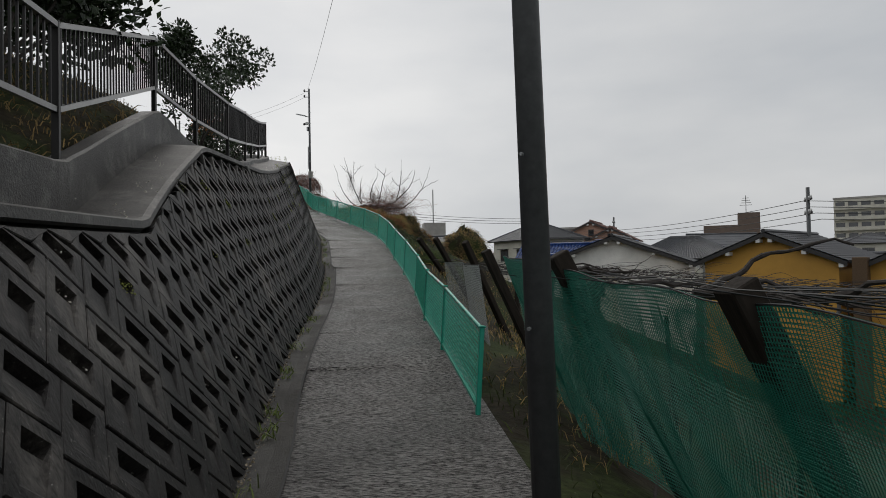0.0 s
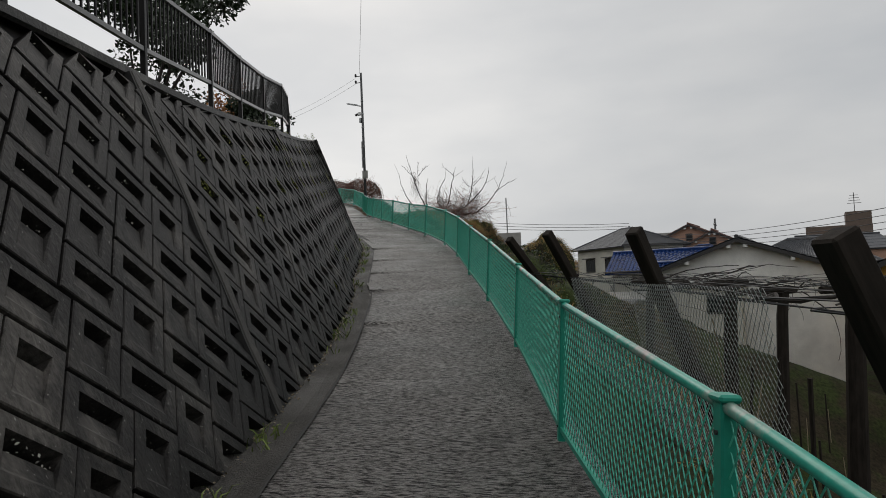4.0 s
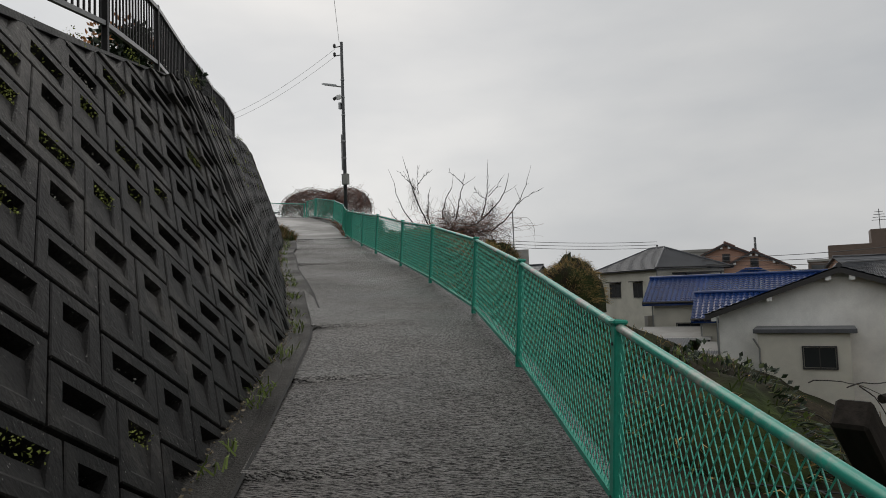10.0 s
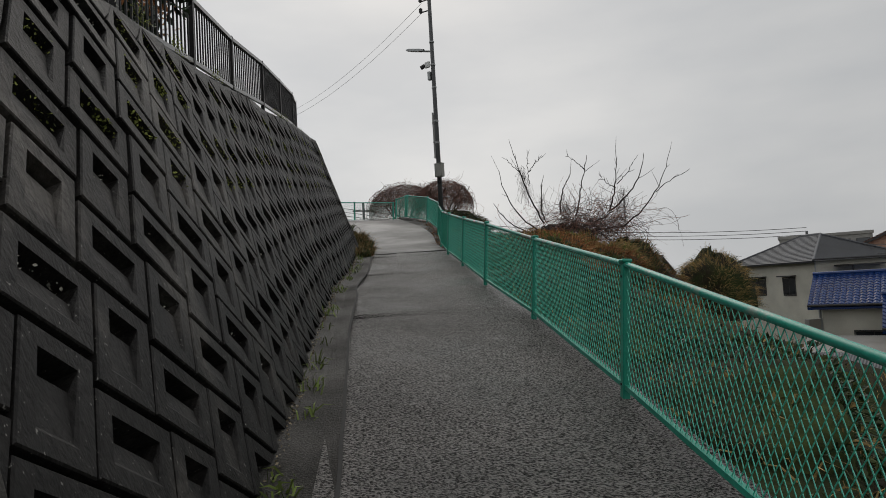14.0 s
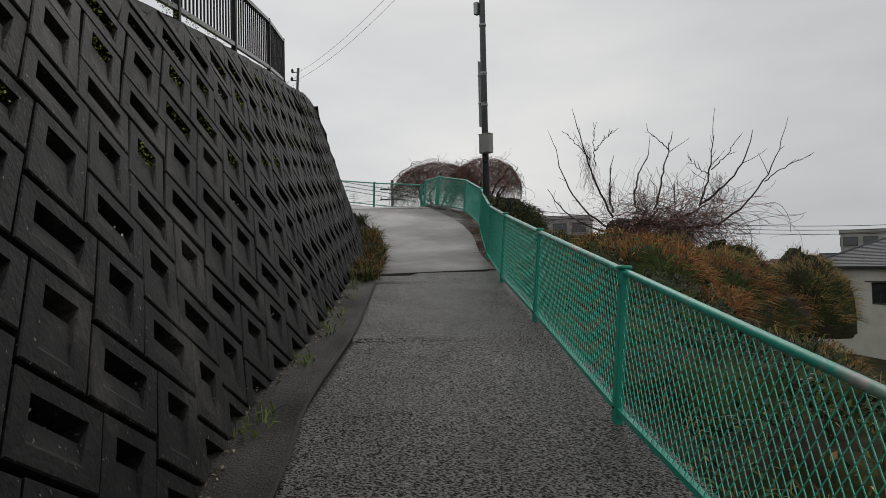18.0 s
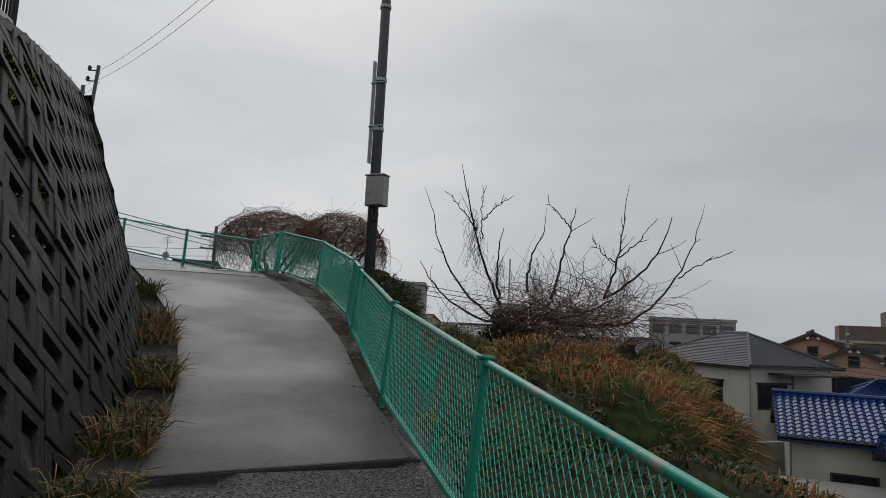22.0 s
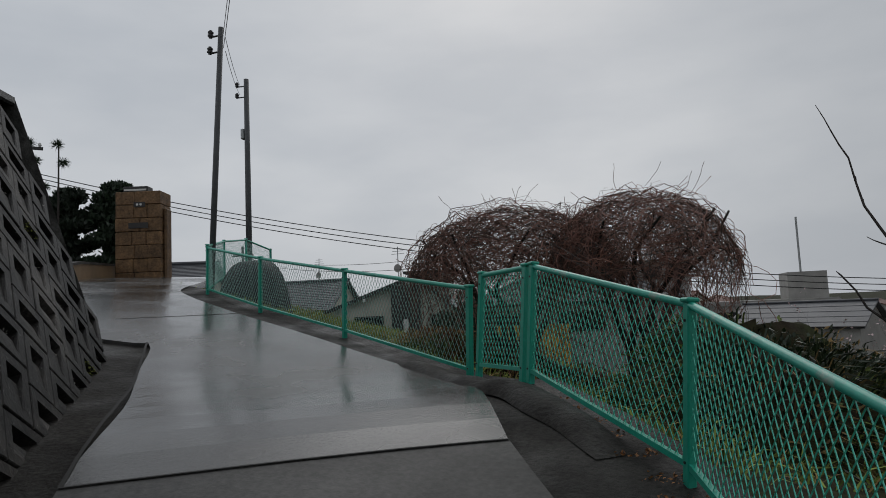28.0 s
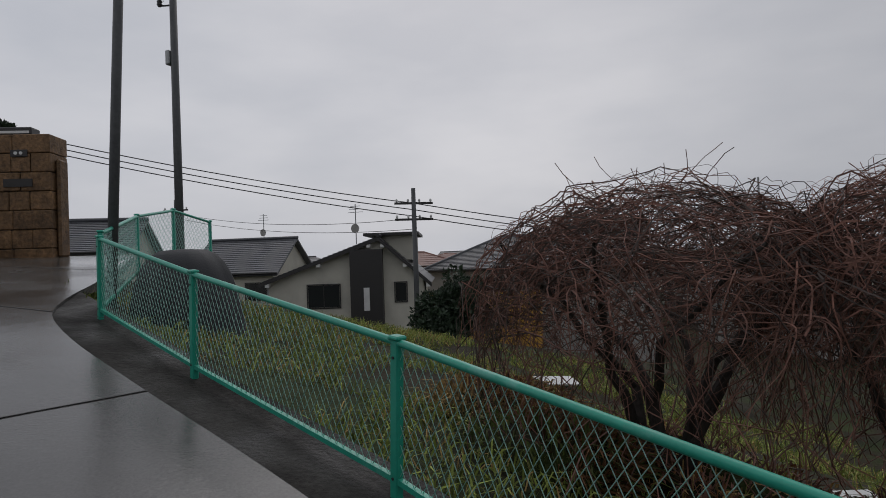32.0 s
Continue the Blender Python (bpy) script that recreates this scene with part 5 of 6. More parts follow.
part("lamp", Geo().bevel_box((-0.5, -0.18, PH + 0.02), (0.2, 0.18, PH + 0.18), 0.02), M_DARKTRIM, gw, "flat dark lamp on the pillar top")
part("lamp_diffuser", Geo().box((-0.46, -0.19, PH + 0.05), (0.16, -0.18, PH + 0.1)), M_WHITE, gw)
part("side_stone", Geo().bevel_box((PW / 2, -0.2, 0.2), (PW / 2 + 0.09, 0.2, 2.2), 0.04), M_STONE, gw, "rough split stone side")
copy_thing(gw, pose(-25.1, 43.3, 7.0, 0, 0, 30))
low = thing("garden_wall", "tan rendered low garden wall with a coping", "wall", kind="structure")
pts = [(-25.2, 46.2, 7.15), (-23.4, 44.0, 7.0), (-21.8, 42.3, 6.7), (-20.6, 40.6, 6.5)]
g, g2 = Geo(), Geo()
ln_ = [Vector(p) for p in pts]
rows, rows2 = [], []
for i, p in enumerate(ln_):
    d = (ln_[min(i + 1, 3)] - ln_[max(i - 1, 0)])
    n = Vector((-d.y, d.x, 0)).normalized() * 0.1
    hgt = 0.55
    rows.append([p - n - up * 0.4, p - n + up * hgt, p + n + up * hgt, p + n - up * 0.4])
    rows2.append([p - n * 1.3 + up * hgt, p - n * 1.3 + up * (hgt + 0.06), p + n * 1.3 + up * (hgt + 0.06), p + n * 1.3 + up * hgt])
g.loft(rows, closed=True)
g2.loft(rows2, closed=True)
part("wall_body", g, M_BROWNWALL, low)
part("coping", g2, M_COPING, low)


# ---- plants ----
def blade(g, p, d, length_, width, bend, rnd):
    """One bent blade of grass or leaf strip, from p toward d."""
    d = d.normalized()
    s = d.cross(Vector((rnd.uniform(-1, 1), rnd.uniform(-1, 1), 0.3)))
    s = s.normalized() * width if s.length > 1e-4 else Vector((width, 0, 0))
    out = Vector((d.x, d.y, 0))
    q = p + d * length_ * 0.55
    e = p + d * length_ * 0.85 + out * length_ * bend - up * length_ * bend * 0.6
    g.add([p - s, p + s, q + s * 0.8, q - s * 0.8, e], [(0, 1, 2, 3), (3, 2, 4)])


def leaf(g, p, d, size, rnd):
    d = d.normalized()
    s = d.cross(Vector((rnd.uniform(-1, 1), rnd.uniform(-1, 1), rnd.uniform(-1, 1))))
    if s.length < 1e-3:
        return
    s = s.normalized() * size * 0.3
    n = d.cross(s).normalized() * size * 0.08
    g.add([p, p + d * size * 0.5 + s + n, p + d * size, p + d * size * 0.5 - s + n], [(0, 1, 2, 3)])


def ball(rnd):
    while True:
        v = Vector((rnd.uniform(-1, 1), rnd.uniform(-1, 1), rnd.uniform(-1, 1)))
        if 0.05 < v.length < 1:
            return v


def branch(g, p, d, length_, r, depth, rnd, tips, spread_=0.5, up_pull=0.15):
    pts, rad = [p.copy()], [r]
    n = 5
    d = d.normalized()
    for i in range(n):
        d = (d + ball(rnd) * 0.16 + up * up_pull * 0.3).normalized()
        p = p + d * length_ / n
        pts.append(p.copy())
        rad.append(r * (1 - 0.6 * (i + 1) / n))
    g.tube(pts, rad, 6 if r > 0.02 else 4, cap=False)
    tips.append((pts[-1], d))
    if depth:
        for k in range(rnd.choice((2, 3))):
            i = rnd.randrange(2, n + 1)
            nd = (d + ball(rnd) * spread_ * 1.6).normalized()
            branch(g, pts[i], nd, length_ * rnd.uniform(0.5, 0.75), rad[i] * 0.7, depth - 1, rnd, tips, spread_, up_pull)


def evergreen(x, y, z, height, crown, seed, label, leaf_mat=None, count=2600, size=0.14):
    """A broadleaf tree: trunk, limbs and a crown of many separate leaves in clumps with gaps."""
    rnd = random.Random(seed)
    ob = thing("tree", label, "tree", pose(x, y, z))
    g, tips = Geo(), []
    for k in range(4):
        a = rnd.uniform(0, 6.28)
        branch(g, Vector((0.05 * math.cos(a), 0.05 * math.sin(a), 0)), Vector((0.35 * math.cos(a), 0.35 * math.sin(a), 1)), height * 0.55, 0.045, 2, rnd, tips, 0.55)
    part("trunk", g, M_BARK, ob)
    g = Geo()
    clumps = [t[0] for t in tips]
    for k in range(26):
        v = ball(rnd)
        clumps.append(Vector((v.x * crown, v.y * crown, height - crown + v.z * crown * 0.95)))
    for k in range(int(count * 2.2)):
        c = clumps[rnd.randrange(len(clumps))]
        v = ball(rnd) * crown * 0.36
        leaf(g, c + v, v + up * 0.1 + ball(rnd) * 0.4, size * rnd.uniform(0.6, 1.2), rnd)
    part("crown", g, leaf_mat or M_LEAF, ob)
    return ob


evergreen(-2.6, 2.6, 2.0, 4.6, 1.5, 1, "dark evergreen tree behind the railing", count=5200)
evergreen(-4.4, 4.6, 2.8, 4.4, 1.5, 2, "dark evergreen tree behind the railing", count=4200)
evergreen(-5.25, 13.5, 3.2, 4.2, 0.85, 3, "rounded evergreen tree behind the railing", count=3600, size=0.12)
evergreen(-4.85, 14.2, 3.2, 1.5, 0.35, 4, "slender evergreen bush behind the railing", count=260, size=0.1)
evergreen(-6.2, 19.0, 3.9, 1.5, 0.35, 6, "small glossy evergreen behind the railing", count=260, size=0.1)
evergreen(-7.3, 21.9, 4.6, 2.5, 0.5, 8, "small evergreen with reddish young leaves", count=1600)
evergreen(-8.4, 23.6, 5.7, 2.0, 0.7, 9, "small evergreen with reddish young leaves", M_RUST, count=900)
evergreen(-19.3, 56.0, 3.0, 3.0, 1.0, 12, "dense dark rounded conifer beside the pale house", M_PINE, count=6500, size=0.14)

# pines and clipped trees behind the gate pillar
rnd = random.Random(21)
for i, (x, y, z, h, w) in enumerate(((-26.9, 47.6, 7.1, 3.2, 0.9), (-27.9, 46.6, 7.1, 2.9, 0.9), (-28.6, 45.4, 7.0, 3.3, 1.0))):
    ob = thing("pine_tree", "dark layered garden pine behind the gate pillar", "tree", pose(x, y, z))
    g = Geo().tube([(0, 0, -0.2), (0.1, 0.05, h * 0.5), (-0.05, 0, h)], [0.09, 0.07, 0.03], 8)
    f = Geo()
    for k in range(9):
        a = rnd.uniform(0, 6.28)
        zz = h * (0.15 + 0.85 * k / 8)
        rr = w * (0.9 - 0.4 * k / 8)
        c = Vector((math.cos(a) * rr * 0.5, math.sin(a) * rr * 0.5, zz))
        g.tube([(0, 0, zz - 0.2), c], 0.02, 5)
        for j in range(800):
            v = ball(rnd)
            leaf(f, c + Vector((v.x * rr, v.y * rr, v.z * 0.22)), ball(rnd) + up * 0.8, 0.18, rnd)
    part("trunk", g, M_BARK, ob)
    part("crown", f, M_PINE, ob)
for i, (x, y, top, tufts) in enumerate(((-29.3, 44.4, 13.3, 1), (-28.1, 45.6, 11.6, 2), (-27.4, 46.0, 11.5, 3), (-29.0, 45.9, 10.9, 2))):
    ob = thing("tall_tree", "tall thin tree with a tuft of needles at its top", "tree", pose(x, y, 7.0))
    h = top - 7.0
    part("trunk", Geo().tube([(0, 0, -0.2), (0.08, 0, h * 0.5), (0, 0.05, h)], [0.05, 0.035, 0.02], 6), M_BARK, ob)
    f = Geo()
    for k in range(tufts):
        c = Vector((0.3 * k * (1 if k % 2 else -1), 0, h - 0.6 * k))
        for j in range(170):
            v = ball(rnd)
            blade(f, c + v * 0.04, v + up * 0.25, 0.24 * rnd.uniform(0.6, 1), 0.006, 0.1, rnd)
    part("crown", f, M_PINE, ob)

# the bare tree below the fence, grown over by vines
rnd = random.Random(31)
bare = thing("bare_tree", "leafless pollarded tree with upright shoots and hanging vines", "tree", Matrix.Translation((-5.6, 42.6, 3.2)))
g = Geo().tube([(0.1, 0, -1.2), (0, 0, 0.6), (-0.1, 0, 1.4), (0.1, 0.05, 1.75), (0.15, 0, 1.98)], [0.26, 0.2, 0.27, 0.36, 0.2], 12)
for bx, bz, br in ((-0.25, 1.75, 0.2), (0.45, 1.8, 0.22), (0.2, 1.55, 0.24), (0.7, 1.65, 0.16)):
    g.tube([(bx, 0, bz - br), (bx, 0.02, bz - br * 0.5), (bx + 0.03, 0, bz + br * 0.4), (bx, 0, bz + br)], [br * 0.5, br, br * 0.9, br * 0.3], 9)
part("trunk", g, M_BARK, bare, "dark knobbly pollarded trunk")
# each: start and end beside and above the head, and how far it bows to its left; thick limbs first
SHOOTS = [(0.0, 0.0, 2.9, 0.5, -0.3), (0.3, -0.1, 1.3, 0.5, -0.15), (1.2, -0.15, 3.4, -0.1, -0.1),
          (-0.3, -0.2, -2.35, 2.8, 0.4), (-0.25, 0.2, -1.32, 3.5, 0.1), (-0.25, 0.4, -0.23, 2.3, 0.1), (0.55, 0.6, 1.02, 2.35, 0.15),
          (1.2, 0.4, 1.87, 2.9, 0.0), (2.7, 0.5, 3.16, 2.7, -0.1), (2.7, 0.55, 4.3, 2.5, -0.3), (3.2, -0.2, 5.3, 2.4, -0.3), (-0.35, -0.25, -2.6, 1.3, 0.3),
          (-0.95, 2.2, -1.87, 3.2, 0.0), (-0.8, 2.5, -0.15, 3.05, 0.05), (-0.8, 2.0, -0.84, 3.4, 0.05), (1.75, 2.35, 1.05, 3.0, 0.0), (3.05, 1.45, 2.4, 2.0, 0.05), (3.1, 1.6, 3.9, 2.45, -0.05), (4.7, 1.1, 6.0, 1.8, 0.05)]
for k, (x0, z0, x1, z1, bow) in enumerate(SHOOTS):
    g = Geo()
    near, far_ = (0.0, 0.35) if k < 3 else (0.15, 0.9)
    start = Vector((x0 * 0.87, rnd.uniform(-near, near), 1.85 + z0 * 0.93))
    end = Vector((x1 * 0.87, rnd.uniform(-far_, far_) * (1 if k < 12 else 0.3), 1.85 + z1 * 0.93))
    way = end - start
    mid = start.lerp(end, 0.5) + Vector((-way.z, 0, way.x)).normalized() * bow * 2
    thick = 0.075 if k < 3 else 0.034 if k < 12 else 0.016
    pts = []
    for i in range(13):
        t = i / 12
        p = start * (1 - t) ** 2 + mid * 2 * t * (1 - t) + end * t * t
        pts.append(p + ball(rnd) * 0.035)
    g.tube(pts, [thick * (1 - 0.78 * i / 12) + 0.003 for i in range(13)], 6, cap=False)
    if k > 2:
        for i in (5, 7, 8, 9, 10, 11, 12):
            if rnd.random() < 0.3 and i < 12:
                continue
            d = (pts[i] - pts[i - 1]).normalized()
            nd = (d + ball(rnd) * (0.9 if i < 12 else 0.4) + up * 0.1).normalized()
            L = rnd.choice((0.07, 0.1, 0.16, 0.3, 0.75)) if k < 12 else rnd.uniform(0.06, 0.3)
            tw = [pts[i]]
            for _k in range(4):
                nd = (nd + ball(rnd) * 0.12 + up * 0.04).normalized()
                tw.append(tw[-1] + nd * L / 4)
            g.tube(tw, [0.011, 0.009, 0.008, 0.006, 0.004], 4, cap=False)
    part("limb", g, M_BARK, bare)
for mat_, n_, name_ in ((M_VINE, 620, "vine_tangle"), (M_TWIG, 560, "dry_tangle")):
    g = Geo()
    for k in range(n_):
        c = Vector((rnd.gauss(1.4, 0.85), rnd.gauss(-0.2, 0.5), 1.72 + rnd.gauss(0, 0.36)))
        a = rnd.uniform(-0.5, 1.1)
        d = Vector((rnd.choice((-1, 1, 1)) * math.cos(a), rnd.uniform(-0.5, 0.5), math.sin(a))).normalized()
        L = rnd.uniform(0.6, 2.2)
        curl = ball(rnd) * 0.25
        pts = [c]
        for i in range(12):
            d = (d - up * 0.1 + curl + ball(rnd) * 0.3).normalized()
            pts.append(pts[-1] + d * L / 12)
        g.tube(pts, rnd.choice((0.003, 0.004, 0.005, 0.008)), 3, cap=False)
    part(name_, g, mat_, bare, "brown dead vine tangle")
g = Geo()
for bx, by, bz in ((-0.95, 0, 4.2), (-0.85, 0, 3.7), (-0.3, 0, 3.0), (0.65, -0.2, 3.0), (0.7, -0.2, 2.6), (2.9, 0, 3.0), (2.7, 0, 2.6), (0.6, 0, 2.3)):
    for k in range(40):
        pts = [Vector((bx + rnd.gauss(0, 0.08), by + rnd.gauss(0, 0.08), bz + rnd.uniform(-0.5, 0.3)))]
        for i in range(5):
            pts.append(pts[-1] + Vector((rnd.gauss(0, 0.05), rnd.gauss(0, 0.05), -rnd.uniform(0.04, 0.16))))
        g.tube(pts, 0.004, 3, cap=False)
part("hanging_vine", g, M_TWIG, bare, "hanging dry vine strands")
ivy = Geo()
for k in range(5200):
    v = ball(rnd)
    p = Vector((0.1 + v.x * 1.2, -0.5 + v.y * 1.0, 0.3 + v.z * 1.3))
    leaf(ivy, p, v + Vector((0, -0.3, 0.3)), 0.11, rnd)
part("ivy", ivy, M_LEAF, bare, "dark ivy round the trunk")

# two weeping wisteria domes
rnd = random.Random(41)
for x, y, base, top, R, count, lab in ((-12.0, 43.3, 4.3, 7.6, 1.6, 1250, "weeping vine tree with a dome of bare reddish shoots"), (-10.15, 43.2, 4.2, 7.6, 1.28, 1050, "larger weeping vine tree with tangled drooping shoots")):
    ob = thing("weeping_tree", lab, "tree", pose(x, y, base))
    h = top - base
    mid_z = h - 1.25
    g = Geo()
    for k in range(8):
        a = k * 0.8 + rnd.uniform(-0.3, 0.3)
        pts = [Vector((0.1 * math.cos(a), 0.1 * math.sin(a), -0.6))]
        for i in range(1, 9):
            t = i / 8
            rr = 0.1 + R * 0.8 * t ** 1.6
            pts.append(Vector((rr * math.cos(a + t * 1.1), rr * math.sin(a + t * 1.1), h * (0.05 + 0.8 * t ** 0.7))) + ball(rnd) * 0.1)
        g.tube(pts, [0.06 * (1 - 0.75 * i / 8) for i in range(9)], 7, cap=False)
    part("trunk", g, M_BARK, ob)

    def dome(a, e):
        """A place on the lumpy dome: a round it, e from the rim (0) to the crown (1.57)."""
        k = 1 + 0.1 * noise.noise((math.cos(a) * 1.7 + x, math.sin(a) * 1.7, e * 1.6))
        return Vector((R * k * math.cos(e) * math.cos(a), R * k * math.cos(e) * math.sin(a), mid_z + 1.22 * k * math.sin(e)))

    for layer, mat_, n in (("shoots", M_VINE, count), ("fine_shoots", M_TWIG, count // 2)):
        g = Geo()
        for k in range(n):
            a = rnd.uniform(0, 2 * math.pi)
            e = math.asin(rnd.random() ** 0.9)
            depth = 1 - abs(rnd.gauss(0, 0.13)) if rnd.random() < 0.7 else rnd.uniform(0.45, 0.95)
            p = dome(a, e)
            p = Vector((p.x * depth, p.y * depth, mid_z + (p.z - mid_z) * depth))
            out = Vector((math.cos(a), math.sin(a), 0))
            round_ = Vector((-math.sin(a), math.cos(a), 0)) * rnd.choice((-1, 1))
            d = (out * rnd.uniform(-0.2, 0.9) + round_ * rnd.uniform(0.1, 1.2) + up * rnd.uniform(-0.2, 0.7)).normalized()
            curl = ball(rnd)
            low_ = mid_z - abs(rnd.gauss(0.1, 0.6))
            n_seg = rnd.randrange(10, 24)
            step_ = rnd.uniform(0.055, 0.1)
            pts = [p]
            for i in range(n_seg):
                d = (d + curl * 0.2 + ball(rnd) * 0.27 - up * 0.035).normalized()
                q = pts[-1] + d * step_
                far = math.sqrt((math.hypot(q.x, q.y) / R) ** 2 + max(0, (q.z - mid_z) / 1.22) ** 2)
                if far > 1.0 + 0.1 * (k % 5 == 0):
                    d = (d - Vector((q.x, q.y, max(0, q.z - mid_z))).normalized() * 0.55 - up * 0.3).normalized()
                    q = pts[-1] + d * step_
                if q.z < low_:
                    break
                pts.append(q)
            if len(pts) < 3:
                continue
            r = rnd.choice((0.0025, 0.003, 0.004, 0.005, 0.008))
            g.tube(pts, [r * (1 - 0.6 * i / len(pts)) for i in range(len(pts))], 3, cap=False)
        if layer == "shoots":
            for k in range(20):
                a, e = rnd.uniform(0, 6.28), rnd.uniform(0.2, 1.5)
                p = dome(a, e) * 1.0
                d = Vector((math.cos(a) * 0.8, math.sin(a) * 0.8, 0.5)).normalized()
                pts = [p]
                for i in range(rnd.randrange(3, 7)):
                    d = (d + ball(rnd) * 0.4 + up * 0.12).normalized()
                    pts.append(pts[-1] + d * rnd.uniform(0.05, 0.11))
                g.tube(pts, 0.0035, 3, cap=False)
            for k in range(110):
                a, rr = rnd.uniform(0, 6.28), R * math.sqrt(rnd.random())
                p = Vector((rr * math.cos(a), rr * math.sin(a), mid_z - rnd.uniform(-0.4, 0.4)))
                pts = [p]
                for i in range(7):
                    pts.append(pts[-1] + Vector((rnd.gauss(0, 0.1), rnd.gauss(0, 0.1), -rnd.uniform(0.05, 0.22))))
                g.tube(pts, 0.005, 3, cap=False)
        part("shoot_tangle" if layer == "shoots" else "fine_tangle", g, mat_, ob)

# brown overgrown mounds below the fence
def mound(x, y, z, rx, ry, rz, seed, label, mats, count=2600, size=0.34):
    rnd = random.Random(seed)
    ob = thing("shrub", label, "shrub", pose(x, y, z))
    g = Geo()
    rows = []
    for i in range(11):
        t = i / 10 * math.pi / 2
        row = []
        for j in range(24):
            a = 2 * math.pi * j / 24
            k = 1 + 0.22 * noise.noise((math.cos(a) * 1.6 + seed, math.sin(a) * 1.6, t * 2))
            row.append((rx * k * math.cos(t) * math.cos(a), ry * k * math.cos(t) * math.sin(a), rz * k * math.sin(t) - 0.5 * (i == 0)))
        rows.append(row)
    g.loft(rows, closed=True)
    part("thicket", g, M_GROUND, ob, smooth=True)
    for mi, (mat_, share) in enumerate(mats):
        g = Geo()
        for c in range(int(count * share)):
            a = rnd.uniform(0, 6.28)
            t = math.asin(rnd.uniform(0.02, 1))
            k = 1 + 0.22 * noise.noise((math.cos(a) * 1.6 + seed, math.sin(a) * 1.6, t * 2))
            n = Vector((math.cos(t) * math.cos(a) / rx, math.cos(t) * math.sin(a) / ry, math.sin(t) / rz)).normalized()
            p = Vector((rx * k * math.cos(t) * math.cos(a), ry * k * math.cos(t) * math.sin(a), rz * k * math.sin(t)))
            if noise.noise((p.x * 0.9 + 9 * mi, p.y * 0.9, p.z * 0.9)) < -0.12:
                continue
            blade(g, p - n * 0.04, n + ball(rnd) * 0.8 + up * 0.2, size * rnd.uniform(0.4, 1.3), 0.009 if size > 0.2 else 0.006, rnd.uniform(0.2, 0.7), rnd)
            if c % 3 == 0:
                leaf(g, p + n * 0.1, n + ball(rnd) * 0.8, 0.055, rnd)
        part("foliage", g, mat_, ob)
    return ob


DRY = ((M_DEAD, 0.45), (M_RUST, 0.5), (M_WEED, 0.3))
mound(-2.6, 42.0, 0.6, 2.0, 3.2, 3.3, 51, "mound of rusty dead vines and yellowed grass", DRY, 6500)
mound(-1.9, 49.5, -0.8, 2.2, 4.2, 4.0, 52, "broad mound of brown dried vines below the fence", DRY, 7500, 0.42)
mound(-3.6, 38.6, 2.0, 1.8, 2.8, 2.25, 53, "thicket of drooping dry grass with yellow green tips", ((M_DEAD, 0.6), (M_WEED, 0.3), (M_RUST, 0.5)), 6500, 0.42)
mound(-1.9, 36.4, 0.6, 1.7, 3.2, 1.5, 54, "low tangle of rust brown dead weeds", DRY, 5000)
mound(-0.6, 43.0, -0.4, 1.6, 2.8, 1.6, 55, "dark brown shrub on the slope above the houses", DRY, 4200)
mound(1.2, 57.0, 0.8, 2.2, 3.0, 3.2, 56, "tall tan bamboo grass clump", ((M_DEAD, 0.8), (M_WEED, 0.3)), 4500, 0.5)
mound(-8.7, 40.4, 3.8, 1.35, 1.6, 1.9, 57, "dark green shrub behind the fence", ((M_LEAF, 0.7), (M_WEED, 0.5), (M_DEAD, 0.2)), 6500, 0.28)
mound(-6.4, 37.2, 3.3, 1.5, 2.0, 1.15, 58, "green and brown weeds behind the fence", ((M_LEAF, 0.5), (M_WEED, 0.4), (M_DEAD, 0.3)), 5200)
mound(-13.9, 44.1, ground_z(-13.9, 44.1) - 0.1, 0.9, 0.7, 0.45, 59, "reddish dead grass tussock in the field", ((M_RUST, 0.6), (M_DEAD, 0.5)), 2600)
mound(-13.0, 42.9, ground_z(-13.0, 42.9) - 0.1, 0.8, 0.6, 0.4, 60, "low orange brown shrub under the weeping trees", ((M_RUST, 0.7), (M_WEED, 0.3)), 2400)

mound(-12.1, 43.6, 4.0, 1.5, 1.3, 1.25, 62, "brown undergrowth of dead stems under the weeping vines", ((M_RUST, 0.5), (M_DEAD, 0.3), (M_VINE, 0.5)), 3600, 0.3)
mound(-10.0, 43.4, 3.7, 1.3, 1.2, 1.2, 63, "brown undergrowth of dead stems under the weeping vines", ((M_RUST, 0.4), (M_WEED, 0.25), (M_VINE, 0.6)), 3600, 0.3)
rm = random.Random(67)
for k in range(21):
    p, d = along(LINE, 20.5 + 0.95 * k)
    e = rm.uniform(0.75, 1.2) if k % 2 else rm.uniform(1.7, 2.6)
    x, y = p.x + d.y * e, p.y - d.x * e
    mound(x, y, ground_z(x, y) - 0.15, rm.uniform(0.55, 0.85), rm.uniform(0.9, 1.3), rm.uniform(0.35, 0.6), 200 + k, "low scrub of dark green leaves and dead stems behind the fence", ((M_LEAF, 0.75), (M_WEED, 0.3), (M_DEAD, 0.2)), 1500, 0.18)
for k, (x, y, h) in enumerate(((-4.35, 34.7, 0.75), (-3.2, 36.4, 0.8), (-3.75, 32.3, 0.3), (-4.9, 36.2, 0.7))):
    mound(x, y, ground_z(x, y) - 0.2, 1.2, 1.5, h, 240 + k, "tangle of rusty dead grass and bramble on the slope", DRY, 3200, 0.34)

